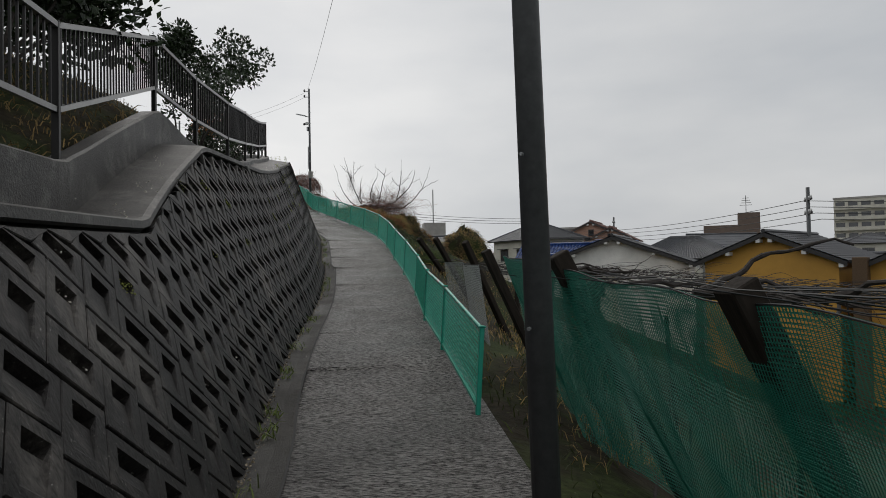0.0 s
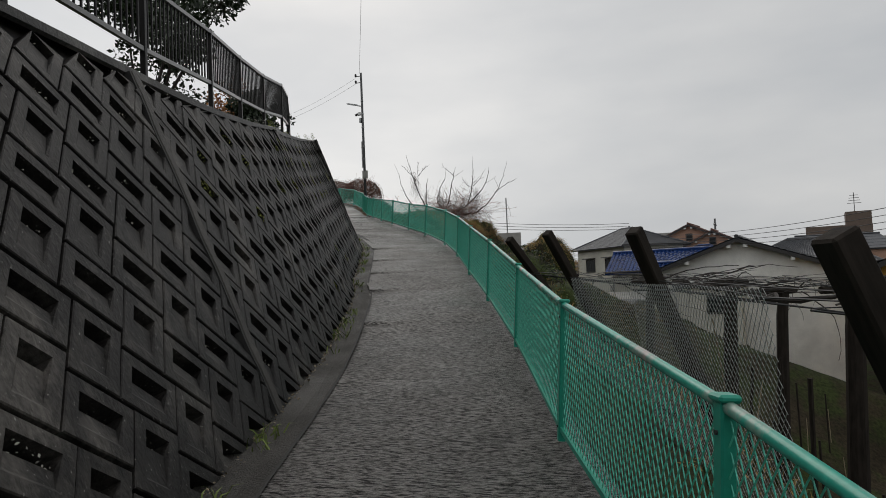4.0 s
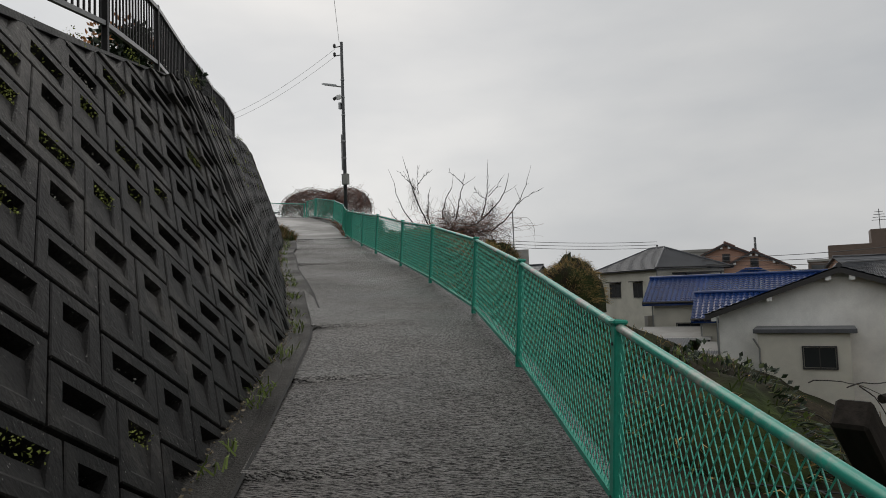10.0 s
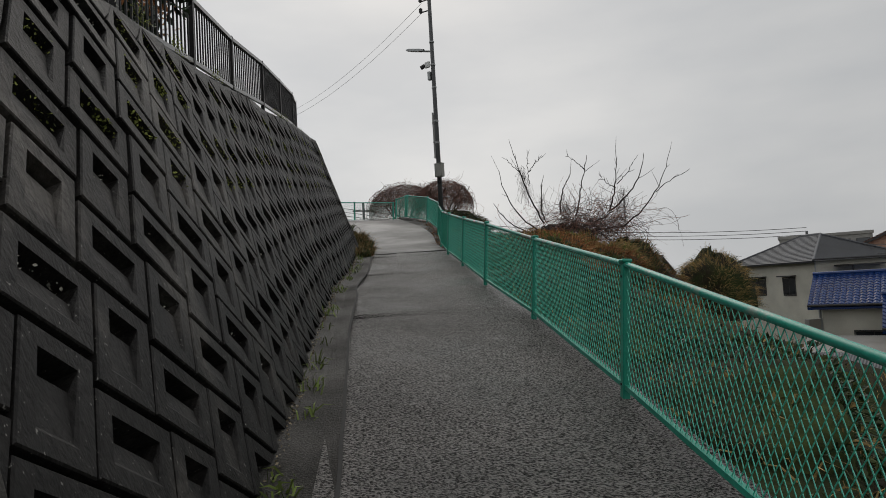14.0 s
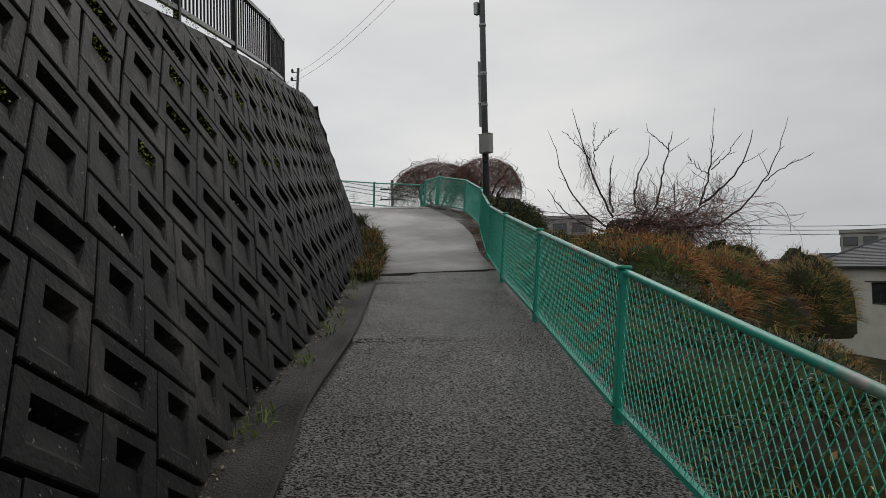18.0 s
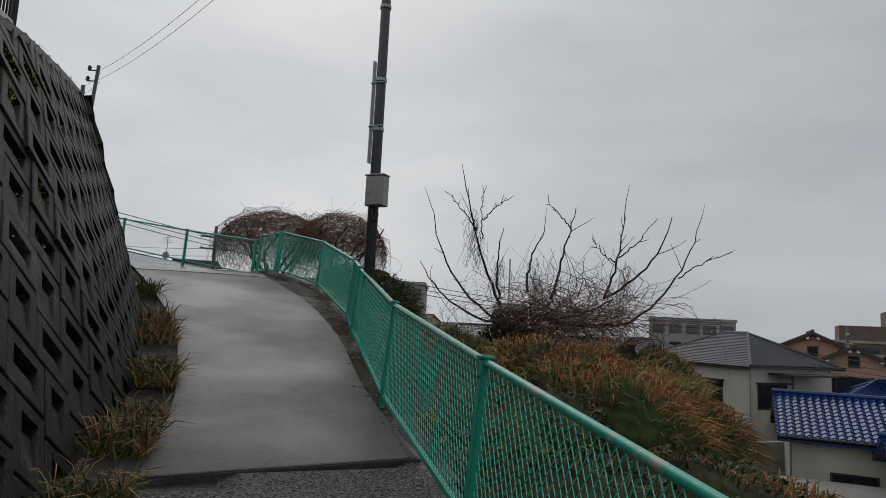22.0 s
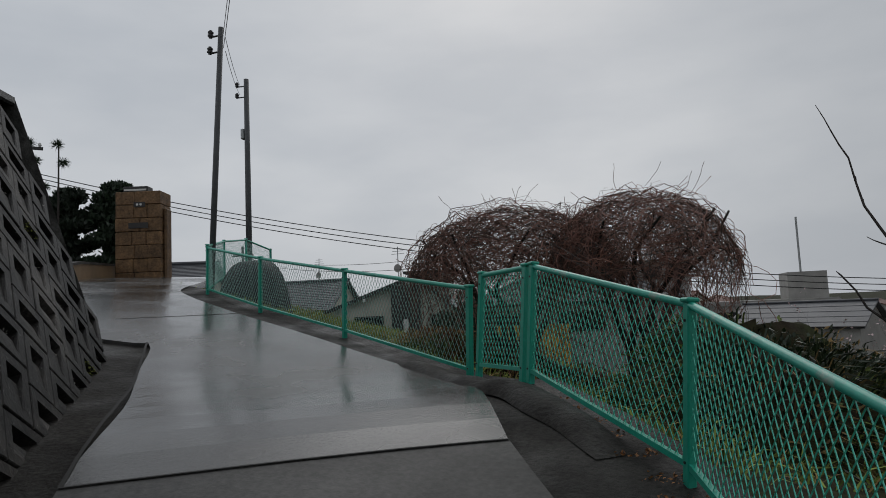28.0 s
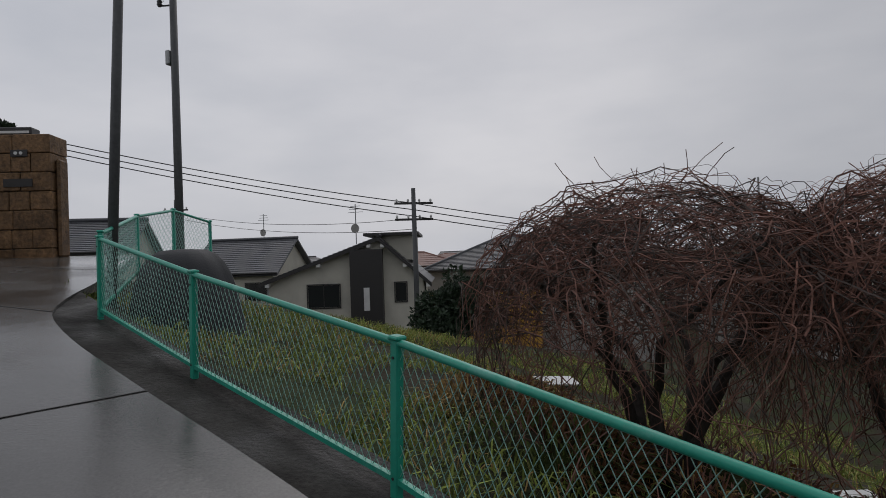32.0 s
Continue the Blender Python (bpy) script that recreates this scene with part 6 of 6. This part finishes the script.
# twiggy shrubs with pale blossom
rnd = random.Random(61)
for x, y, z, h in ((-5.9, 40.8, 3.3, 2.2), (-7.0, 45.2, 2.8, 2.8), (-8.4, 47.5, 3.2, 2.0)):
    ob = thing("plum_shrub", "twiggy shrub with a few pale blossoms", "shrub", pose(x, y, z))
    g, tips = Geo(), []
    for k in range(5):
        branch(g, Vector((0, 0, 0)), Vector((rnd.uniform(-0.5, 0.5), rnd.uniform(-0.5, 0.5), 1)), h * 0.6, 0.02, 3, rnd, tips, 0.6)
    part("twig_crown", g, M_TWIG, ob)
    f = Geo()
    for p, d in tips:
        for k in range(2):
            leaf(f, p + ball(rnd) * 0.06, ball(rnd), 0.045, rnd)
    part("blossom", f, M_BLOSSOM, ob)


# weeds and litter: too many to count
def scatter(name, label, mat_, spots_, height, width, count, seed, lean_out=0.5):
    rnd = random.Random(seed)
    g = Geo()
    for k in range(count):
        p = spots_(rnd)
        if p is None:
            continue
        blade(g, p, Vector((rnd.gauss(0, lean_out), rnd.gauss(0, lean_out), 1)), height * rnd.uniform(0.4, 1.3), width, rnd.uniform(0.1, 0.6), rnd)
    tagged(part(name, g, mat_), label, "grass", kind="stuff")


def slope_spot(x0, x1, y0, y1, gap=0.5):
    def pick(rnd):
        x, y = rnd.uniform(x0, x1), rnd.uniform(y0, y1)
        i, d, left = nearest(right_xy, x, y)
        if left or d < gap or noise.noise((x * 0.7, y * 0.7, 5)) < -0.1:
            return None
        return Vector((x, y, ground_z(x, y) - 0.02))
    return pick


scatter("field_grass", "mixed green and withered grass in the field below the lane", M_MEADOW, slope_spot(-20, -8, 38, 56, 0.2), 0.3, 0.008, 30000, 71)
scatter("field_straw", "withered straw coloured grass in the field", M_DEAD, slope_spot(-20, -8, 38, 56, 0.2), 0.26, 0.006, 8000, 72)
scatter("bank_grass", "dead grass on the bank beside the path fence", M_DEAD, slope_spot(-8, 7, 2, 40), 0.24, 0.006, 24000, 73)
scatter("bank_weeds", "green weeds on the bank beside the path fence", M_WEED, slope_spot(-8, 7, 0, 40, 0.3), 0.2, 0.008, 24000, 74)


def foot_spot(s0, s1, lo, hi):
    def pick(rnd):
        s = rnd.uniform(s0, s1)
        p, t, n = foot_at(s)
        if noise.noise((s * 1.9, 3, 0)) + 0.25 * noise.noise((s * 7.0, 5, 0)) < 0.08:
            return None
        q = p - n * rnd.uniform(lo, hi)
        return Vector((q.x, q.y, p.z + 0.01))
    return pick


scatter("wall_foot_weeds", "tufts of weed rooted along the wall foot", M_WEED, foot_spot(2, 36, -0.02, 0.14), 0.13, 0.006, 2600, 75)
scatter("verge_straw", "tall withered grass between the wall and the slab", M_DEAD, foot_spot(35.0, 40.6, 0.0, 0.34), 0.34, 0.0035, 1700, 76, 0.6)
scatter("verge_weeds", "tall green weeds between the wall and the slab", M_WEED, foot_spot(34.8, 42.2, 0.0, 0.32), 0.3, 0.006, 2900, 77, 0.6)
scatter("verge_stems", "rusty dead stems among the weeds beside the slab", M_RUST, foot_spot(35.0, 41.0, 0.0, 0.36), 0.26, 0.004, 1700, 87, 0.7)
scatter("terrace_grass", "grass on the bank behind the railing", M_DEAD, lambda r: (lambda s, e: (lambda p, n: Vector((*(p + n * e).xy, ground_z(*(p + n * e).xy) - 0.02)))(*(foot_at(s)[0], foot_at(s)[2])))(r.uniform(1, 16), r.uniform(1.9, 5)), 0.18, 0.007, 6000, 78)
g = Geo()
rnd = random.Random(79)
for k in range(1700):
    s = rnd.uniform(1, 37)
    p, t, n = foot_at(s)
    q = p - n * (abs(rnd.gauss(0.01, 0.022)) - 0.01)
    leaf(g, Vector((q.x, q.y, p.z + 0.035)), Vector((rnd.uniform(-1, 1), rnd.uniform(-1, 1), rnd.uniform(0, 0.4))), rnd.uniform(0.012, 0.036), rnd)
tagged(part("leaf_litter", g, M_BAMBOO), "pale dry leaf litter along the wall foot", "litter", kind="stuff")
g = Geo()
for k in range(2200):
    y = rnd.uniform(30.5, 38.5)
    i = int(np.argmin((right_xy[:, 1] - y) ** 2))
    p = RIGHT[i]
    q = p + Vector((-abs(rnd.gauss(0.1, 0.2)), -rnd.uniform(-0.1, 0.1), 0.0))
    leaf(g, q, Vector((rnd.uniform(-1, 1), rnd.uniform(-1, 1), 0.2)), rnd.uniform(0.012, 0.035), rnd)
tagged(part("shoulder_litter", g, M_RUST), "wet brown leaves on the dark shoulder", "litter", kind="stuff")
# ---- vine trellis and net beside the start ----
rnd = random.Random(81)
TOPS = [(4.35, 0.2, 0.72, 0.2), (3.65, 3.25, 0.95, 0.2), (2.9, 5.75, 1.05, 0.13), (2.52, 8.7, 1.28, 0.12), (1.78, 11.1, 1.45, 0.11), (1.12, 13.95, 1.56, 0.12)]
for x, y, z, w in TOPS:
    gz = ground_z(x + 1.1, y + 0.3)
    top_, foot_ = Vector((x, y, z)), Vector((x + (1.0 if y > 5 else 1.45), y + (1.2 if y > 8 else 0.35), gz - 0.2))
    d = (top_ - foot_)
    m = Matrix.Translation(foot_) @ d.to_track_quat("Z", "X").to_matrix().to_4x4()
    g = Geo().box((-w / 2, -w / 2, 0), (w / 2, w / 2, d.length), bevel=0.012)
    tagged(part("leaning_post", g, M_WOOD, m=m), "dark weathered timber post leaning over the bank", "post", group="leaning trellis posts")
for x, y, z in ((4.12, 19.75, 0.66), (4.8, 15.0, 0.66), (5.6, 12.2, 0.6), (6.4, 17.5, 0.4)):
    ob = thing("prop_post", "short timber prop with a crosspiece under the trellis wires", "post", pose(x, y, z, 0, 4, 20), group="trellis props")
    part("upright", Geo().tube([(0.04, 0, ground_z(x, y) - z - 0.2), (0, 0.02, -0.5), (0.02, 0, -0.05)], [0.13, 0.11, 0.1], 8), M_WOOD, ob)
    part("crosspiece", Geo().tube([(-0.5, 0, -0.04), (-0.2, 0.02, 0.0), (0.0, 0.01, 0.01), (0.3, 0, 0.02)], [0.05, 0.075, 0.09, 0.06], 8), M_WOOD, ob)
tr = thing("vine_trellis", "sagging wire trellis with bare grape canes", "trellis")
for k in range(20):
    x, y = rnd.uniform(4, 10), rnd.uniform(-1, 26)
    gz = ground_z(x, y)
    part("stake", Geo().tube([(x, y, gz - 0.2), (x + rnd.gauss(0, 0.08), y, gz + rnd.uniform(1.7, 2.4))], rnd.uniform(0.02, 0.04), 6), M_WOOD, tr)


def trellis_z(x, y):
    return 0.72 + 0.03 * max(0, y - 5)


for k in range(20):
    y = -3 + 1.0 * k
    i = int(np.argmin((right_xy[:, 1] - y) ** 2))
    x0 = right_xy[i, 0] + 0.8
    pts = [Vector((x0 + 7.5 * t, y + 1.5 * t, trellis_z(x0, y) - 0.5 * t - 0.12 * math.sin(t * math.pi * 3) ** 2)) for t in np.linspace(0, 1, 14)]
    part("trellis_wire", Geo().tube(pts, 0.005, 4), M_CABLE, tr)
for k in range(9):
    pts = []
    for j in range(20):
        y = -3 + 1.0 * j
        i = int(np.argmin((right_xy[:, 1] - y) ** 2))
        x = right_xy[i, 0] + 1.1 + 0.8 * k
        pts.append(Vector((x, y, trellis_z(right_xy[i, 0] + 0.8, y) - 0.055 * k + rnd.uniform(-0.03, 0.03))))
    part("trellis_wire", Geo().tube(pts, 0.005, 4), M_CABLE, tr)
for k in range(95):
    y = rnd.uniform(-2, 15)
    i = int(np.argmin((right_xy[:, 1] - y) ** 2))
    x = right_xy[i, 0] + rnd.uniform(1.6, 7)
    p = Vector((x, y, trellis_z(right_xy[i, 0] + 0.8, y) - 0.07 * (x - right_xy[i, 0]) - 0.02))
    d = Vector((1, rnd.uniform(-0.6, 0.6), 0)).normalized()
    thick = rnd.choice((0.007, 0.008, 0.01, 0.012, 0.03, 0.04)) if y < 6 else rnd.choice((0.006, 0.008, 0.011))
    pts = [p]
    for j in range(10):
        d = (d + Vector((rnd.gauss(0.05, 0.25), rnd.gauss(0, 0.25), rnd.gauss(-0.01, 0.12) - d.z * 0.4))).normalized()
        pts.append(pts[-1] + d * rnd.uniform(0.1, 0.22))
    part("cane", Geo().tube(pts, [thick * (1 - 0.06 * j) for j in range(11)], 6), M_BARK, tr)
for k in range(14):
    y = rnd.uniform(0.5, 9) if k < 9 else rnd.uniform(9, 16)
    i = int(np.argmin((right_xy[:, 1] - y) ** 2))
    x = right_xy[i, 0] + rnd.uniform(1.6, 4.5)
    p = Vector((x, y, trellis_z(right_xy[i, 0] + 0.8, y) - 0.07 * (x - right_xy[i, 0]) - 0.03))
    d = Vector((1, rnd.uniform(-0.5, 0.9), 0)).normalized()
    pts, rad = [p], [0.03]
    for j in range(18):
        d = (d + Vector((rnd.gauss(0.06, 0.3), rnd.gauss(0, 0.3), rnd.gauss(0, 0.25) - d.z * 0.5))).normalized()
        pts.append(pts[-1] + d * rnd.uniform(0.09, 0.16))
        rad.append(max(0.012, (0.045 if k < 9 else 0.025) * (1 - 0.035 * j) * rnd.uniform(0.75, 1.3)))
    part("gnarled_arm", Geo().tube(pts, rad, 7), M_BARK, tr, "thick gnarled old vine arm")
for k in range(150):
    y = rnd.uniform(-1, 20)
    i = int(np.argmin((right_xy[:, 1] - y) ** 2))
    x = right_xy[i, 0] + rnd.uniform(1.3, 7.5)
    p = Vector((x, y, trellis_z(right_xy[i, 0] + 0.8, y) - 0.07 * (x - right_xy[i, 0])))
    d = Vector((rnd.uniform(0.3, 1), rnd.uniform(-1, 1), rnd.uniform(-0.5, 0.5))).normalized()
    pts = [p]
    for j in range(9):
        d = (d + ball(rnd) * 0.35 - up * (0.12 + d.z * 0.1)).normalized()
        pts.append(pts[-1] + d * rnd.uniform(0.06, 0.15))
    part("shoot", Geo().tube(pts, [0.007 * (1 - 0.07 * j) for j in range(10)], 4), M_BARK, tr)
for k in range(28):
    x, y = rnd.uniform(4, 10.5), rnd.uniform(6, 30)
    gz = ground_z(x, y)
    part("cane_stick", Geo().tube([(x, y, gz - 0.1), (x + rnd.gauss(0, 0.12), y + rnd.gauss(0, 0.12), gz + rnd.uniform(1.0, 1.9))], 0.011, 5), M_BAMBOO, tr)

# green net hung along the start of the bank
NET = smooth_line([(5.3, -5.2, 0.45), (4.75, -1.5, 0.56), (4.2, 1.2, 0.66), (3.55, 3.8, 0.83), (3.15, 5.6, 1.0)], 0.03)
net = thing("garden_net", "torn green garden net draped along the bank in slanting folds", "net")


def net_point(i, v, layer):
    p = NET[i]
    s = i * 0.03
    drop = (p.z - ground_z(p.x + 0.3, p.y)) + 0.02
    fold = math.sin(s * 2.3 + v * 3.2 + layer) * 0.09 * v + math.sin(s * 6.1 + v * 7 + layer * 2) * 0.035 * v
    shear = 0.55 * v
    j = min(len(NET) - 1, max(0, int(i - shear * 17)))
    q = NET[j]
    sag = 0.05 * math.sin(s * 1.9) ** 2 * (1 - v)
    return Vector((q.x + 0.35 * v + fold + 0.03 * layer, q.y + fold * 0.4, p.z - sag - drop * v))


for layer in (0, 1, 2):
    g = Geo()
    nv = 64
    for i in range(0, len(NET), 1):
        if layer and noise.noise((i * 0.03, 7, layer)) < 0.06:
            continue
        g.tube([net_point(i, k / 11, layer) for k in range(12)], 0.0034, 3, cap=False)
    tagged(part("net_warp", g, M_NET, net), kind="stuff")
    g = Geo()
    for k in range(nv + 1):
        g.tube([net_point(i, k / nv, layer) for i in range(0, len(NET), 4)], 0.0027, 3, cap=False)
    tagged(part("net_weft", g, M_NET, net), kind="stuff")
part("top_wire", Geo().tube([net_point(i, 0, 0) + up * 0.01 for i in range(0, len(NET), 6)], 0.007, 5), M_CABLE, net)

# wire netting past the green net, and poles lying on the bank
M_ZINC = material("dull_zinc_wire", (0.42, 0.43, 0.42), 0.4, metal=0.3, grain=0.2, scale=30)
wn_ = thing("wire_netting", "slack grey wire netting hung from the leaning posts", "net")
for a, b, hi in (((2.95, 6.3, 0), (2.62, 8.8, 0), 1.1), ((2.62, 8.8, 0), (2.15, 10.4, 0), 1.15)):
    a, b = Vector(a), Vector(b)
    z0 = ground_z(a.x, a.y) + 0.05
    a.z = b.z = z0
    part("wire_mesh", wire_panel(a, b, Vector((-0.12, -0.05, 1)).normalized(), 0.0, hi - z0 - 0.25, 0.05, 0.06, 0.0019), M_ZINC, wn_)
for x, y, ln, ang, r in ((4.0, 4.2, 2.6, 62, 0.035), (4.4, 2.4, 3.0, 75, 0.03), (3.6, 9.4, 2.2, 30, 0.04), (4.2, 16.0, 2.4, 100, 0.035)):
    d = Vector((math.cos(radians(ang)), math.sin(radians(ang)), 0)) * ln / 2
    a, b = Vector((x, y, 0)) - d, Vector((x, y, 0)) + d
    a.z, b.z = ground_z(a.x, a.y) + r + 0.02, ground_z(b.x, b.y) + r + 0.02
    tagged(part("lying_pole", Geo().tube([a, a.lerp(b, 0.5) + up * 0.03, b], [r, r * 0.95, r * 0.8], 8), M_WOOD), "grey weathered pole lying on the weedy bank", "pole")

# black shade cloth over a heap behind the lane fence
g = Geo()
rows = []
for i in range(12):
    t = i / 11 * math.pi / 2
    rows.append([((1.35 + 0.06 * math.sin(5 * a) + 0.03 * math.sin(11 * a + 3 * t)) * math.cos(t) ** 0.5 * math.cos(a), (0.75 + 0.05 * math.sin(4 * a) + 0.03 * math.sin(9 * a)) * math.cos(t) ** 0.5 * math.sin(a), 2.2 * math.sin(t)) for a in np.linspace(0, 2 * math.pi, 40, endpoint=False)])
g.loft(rows, closed=True)
tagged(part("shade_cloth_cover", g, M_BLACKNET, m=pose(-18.25, 44.45, 5.05, 0, 0, 152), smooth=True), "tall rounded pile draped in black shade cloth behind the fence", "cover")
# small litter
for x, y, sx in ((-9.2, 38.6, 0.12), (-10.3, 46.0, 0.35), (-14.5, 49.5, 0.5)):
    tagged(part("litter_scrap", Geo().bevel_box((-sx, -sx * 0.6, 0), (sx, sx * 0.6, 0.03), 0.008), M_SCRAP, m=pose(x, y, ground_z(x, y) + 0.01, 4, 3, 30)), "white plastic scrap lying in the grass", "litter")


# ---- the blocks of the retaining wall ----
LONG, SHORT = 0.431, 0.332
STEP_S, STEP_H = SHORT * math.sqrt(2), LONG / math.sqrt(2)


def block_geo(along_len, up_len, rnd):
    """A block face with a sloping pocket: flush at its lower edge, deep and dark under its upper edge.
    x runs down the diagonal, y up it, z out of the wall."""
    a, b = along_len / 2 - 0.003, up_len / 2 - 0.011
    k = 0.006
    ia, ib = a - 0.074, b - 0.07
    fl = -0.013
    slot_y = ib - 0.072
    deep = -DEPTH + 0.004
    v = [(-a, -b, -DEPTH), (a, -b, -DEPTH), (a, b, -DEPTH), (-a, b, -DEPTH),
         (-a, -b, -k), (a, -b, -k), (a, b, -k), (-a, b, -k),
         (-a + k, -b + k, 0), (a - k, -b + k, 0), (a - k, b - k, 0), (-a + k, b - k, 0),
         (-ia, -ib, -0.002), (ia, -ib, -0.002), (ia, ib, -0.002), (-ia, ib, -0.002),
         (-ia + 0.014, -ib + 0.018, fl), (ia - 0.014, -ib + 0.018, fl), (ia - 0.014, slot_y, fl - 0.016), (-ia + 0.014, slot_y, fl - 0.016),
         (ia - 0.01, slot_y + 0.004, deep), (-ia + 0.01, slot_y + 0.004, deep), (ia - 0.004, ib - 0.002, deep), (-ia + 0.004, ib - 0.002, deep)]
    f = [(0, 1, 5, 4), (1, 2, 6, 5), (2, 3, 7, 6), (3, 0, 4, 7), (4, 5, 9, 8), (5, 6, 10, 9), (6, 7, 11, 10), (7, 4, 8, 11),
         (8, 9, 13, 12), (9, 10, 14, 13), (10, 11, 15, 14), (11, 8, 12, 15),
         (12, 13, 17, 16), (13, 14, 22, 20, 18, 17), (15, 12, 16, 19, 21, 23), (16, 17, 18, 19), (19, 18, 20, 21), (21, 20, 22, 23), (23, 22, 14, 15)]
    return v, f


# the frame turned so that its x runs down the diagonal of the wall face
QUARTER = Matrix.Rotation(radians(-45), 4, "Z")


def wall_frame(s, h):
    s = min(max(s, 0.05), FOOT_S[-1] - 0.05)
    p, t, n = foot_at(s)
    p2, _, _ = foot_at(min(s + 1.5, FOOT_S[-1]))
    p1, _, _ = foot_at(max(s - 1.5, 0))
    run = math.hypot(p2.x - p1.x, p2.y - p1.y)
    ex = (t + up * ((p2.z - p1.z) / run)).normalized()
    slope = (n * batter(s) + up).normalized()
    ey = (slope - ex * slope.dot(ex)).normalized()
    ez = ex.cross(ey)
    o = p + ey * h
    return Matrix(((ex.x, ey.x, ez.x, o.x), (ex.y, ey.y, ez.y, o.y), (ex.z, ey.z, ez.z, o.z), (0, 0, 0, 1)))


# upright expansion joints: a proud rib with a dark open seam beside it
M_RIB = material("pale_rib_concrete", (0.04, 0.036, 0.032), 0.6, spec=0.28, grain=0.4, scale=40, blotch=0.5, blotch_scale=1.5, bump=0.008, bump_scale=45)
for s_ in (12.45, 22.85):
    top = wall_top(s_) * SLOPE + 0.01
    rib, seam = [], []
    climb = (foot_at(s_ + 1.5)[0].z - foot_at(s_ - 1.5)[0].z) / 3.0
    for i in range(25):
        h_ = top * i / 24
        m = wall_frame(s_ + h_ * (climb + (0.09 if s_ < 20 else 0.03)) + 0.012 * math.sin(i * 0.9), h_)
        w = 0.055 + 0.006 * math.sin(i * 1.7)
        rib.append([m @ Vector(q) for q in ((-w, 0, -0.1), (-w, 0, 0.008), (-w + 0.01, 0, 0.013), (w - 0.01, 0, 0.013), (w, 0, 0.008), (w, 0, -0.1))])
        seam.append([m @ Vector(q) for q in ((-w - 0.03, 0, -0.05), (-w - 0.028, 0, 0.007), (-w - 0.001, 0, 0.007))])
    part("expansion_rib", Geo().loft(rib), M_RIB, retaining_wall, "proud concrete rib of an expansion joint")
    part("expansion_seam", Geo().loft(seam), M_JOINT, retaining_wall, "dark open seam of an expansion joint")

kinds = {}
for key, (la, lb) in (("down", (LONG, SHORT)), ("rise", (SHORT, LONG))):
    vs_, fs_ = block_geo(la, lb, 0)
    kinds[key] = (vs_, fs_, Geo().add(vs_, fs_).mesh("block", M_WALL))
rest, moss, grit = Geo(), Geo(), Geo()
M_MOSS = material("wall_moss", (0.24, 0.27, 0.06), 0.9, per_piece=0.5)
M_GRIT = material("pale_grit", (0.4, 0.38, 0.33), 0.8, per_piece=0.6)
rb = random.Random(11)
named = 0
for m_ in range(-1, 10):
    h0 = 1.24 + (m_ - 4) * STEP_H
    down = (m_ - 4) % 2 == 0
    k = -2
    while True:
        s0 = 17.12 + (k - 36) * STEP_S + (0 if down else STEP_S / 2)
        k += 1
        if s0 > FOOT_S[-1] - 0.15:
            break
        if s0 < 0.1:
            continue
        top = min(wall_top(s0 - 0.25), wall_top(s0 + 0.25)) * SLOPE - 0.02
        high = max(wall_top(s0 - 0.25), wall_top(s0 + 0.25)) * SLOPE - 0.02
        if h0 - 0.27 > high or h0 < -0.25:
            continue
        vs_, fs_, mesh_ = kinds["down" if down else "rise"]
        m = wall_frame(s0, h0) @ Matrix.Translation((0, 0, rb.uniform(-0.004, 0.004))) @ QUARTER @ Matrix.Rotation(radians(rb.uniform(-0.5, 0.5)), 4, "Z")
        if 16.0 < s0 < 27.5 and h0 + 0.27 < top and named < 300:
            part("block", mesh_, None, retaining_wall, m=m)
            named += 1
        else:
            base = wall_frame(s0, h0)
            inv = base.inverted()
            out = []
            for q in vs_:
                w = m @ Vector(q)
                loc = inv @ w
                edge = wall_top(s0 + loc.x) * SLOPE - 0.02
                if h0 + loc.y > edge:
                    loc.y = edge - h0
                    w = base @ loc
                out.append(w)
            rest.add(out, fs_)
        la, lb = (LONG, SHORT) if down else (SHORT, LONG)
        full = 1.0 if s0 > 9 else 0.4
        if rb.random() < (0.75 if h0 > 1.3 else 0.3) * full:
            mossy = rb.random() < (0.5 if h0 > 1.3 and 17 < s0 < 36 else 0.15 if h0 > 1.3 else 0.06)
            target = moss if mossy else grit
            for j in range(rb.randrange(35, 120) if mossy else rb.randrange(5, 26)):
                q = Vector((rb.uniform(-1, 1) * (la / 2 - 0.085), rb.uniform(0.018, lb / 2 - 0.075), rb.uniform(-0.075, 0.004 if mossy else -0.03)))
                leaf(target, m @ q, m.to_3x3() @ Vector((rb.uniform(-1, 1), rb.uniform(-1, 1), rb.uniform(0, 1))), rb.uniform(0.01, 0.022) if mossy else rb.uniform(0.006, 0.022), rb)
tagged(part("pocket_moss", moss, M_MOSS), "yellow green moss growing in the wall pockets", "moss", kind="stuff")
tagged(part("pocket_litter", grit, M_GRIT), "pale grit and dry litter caught in the wall pockets", "litter", kind="stuff")
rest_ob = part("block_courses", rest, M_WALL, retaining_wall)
tagged(rest_ob, kind="stuff")
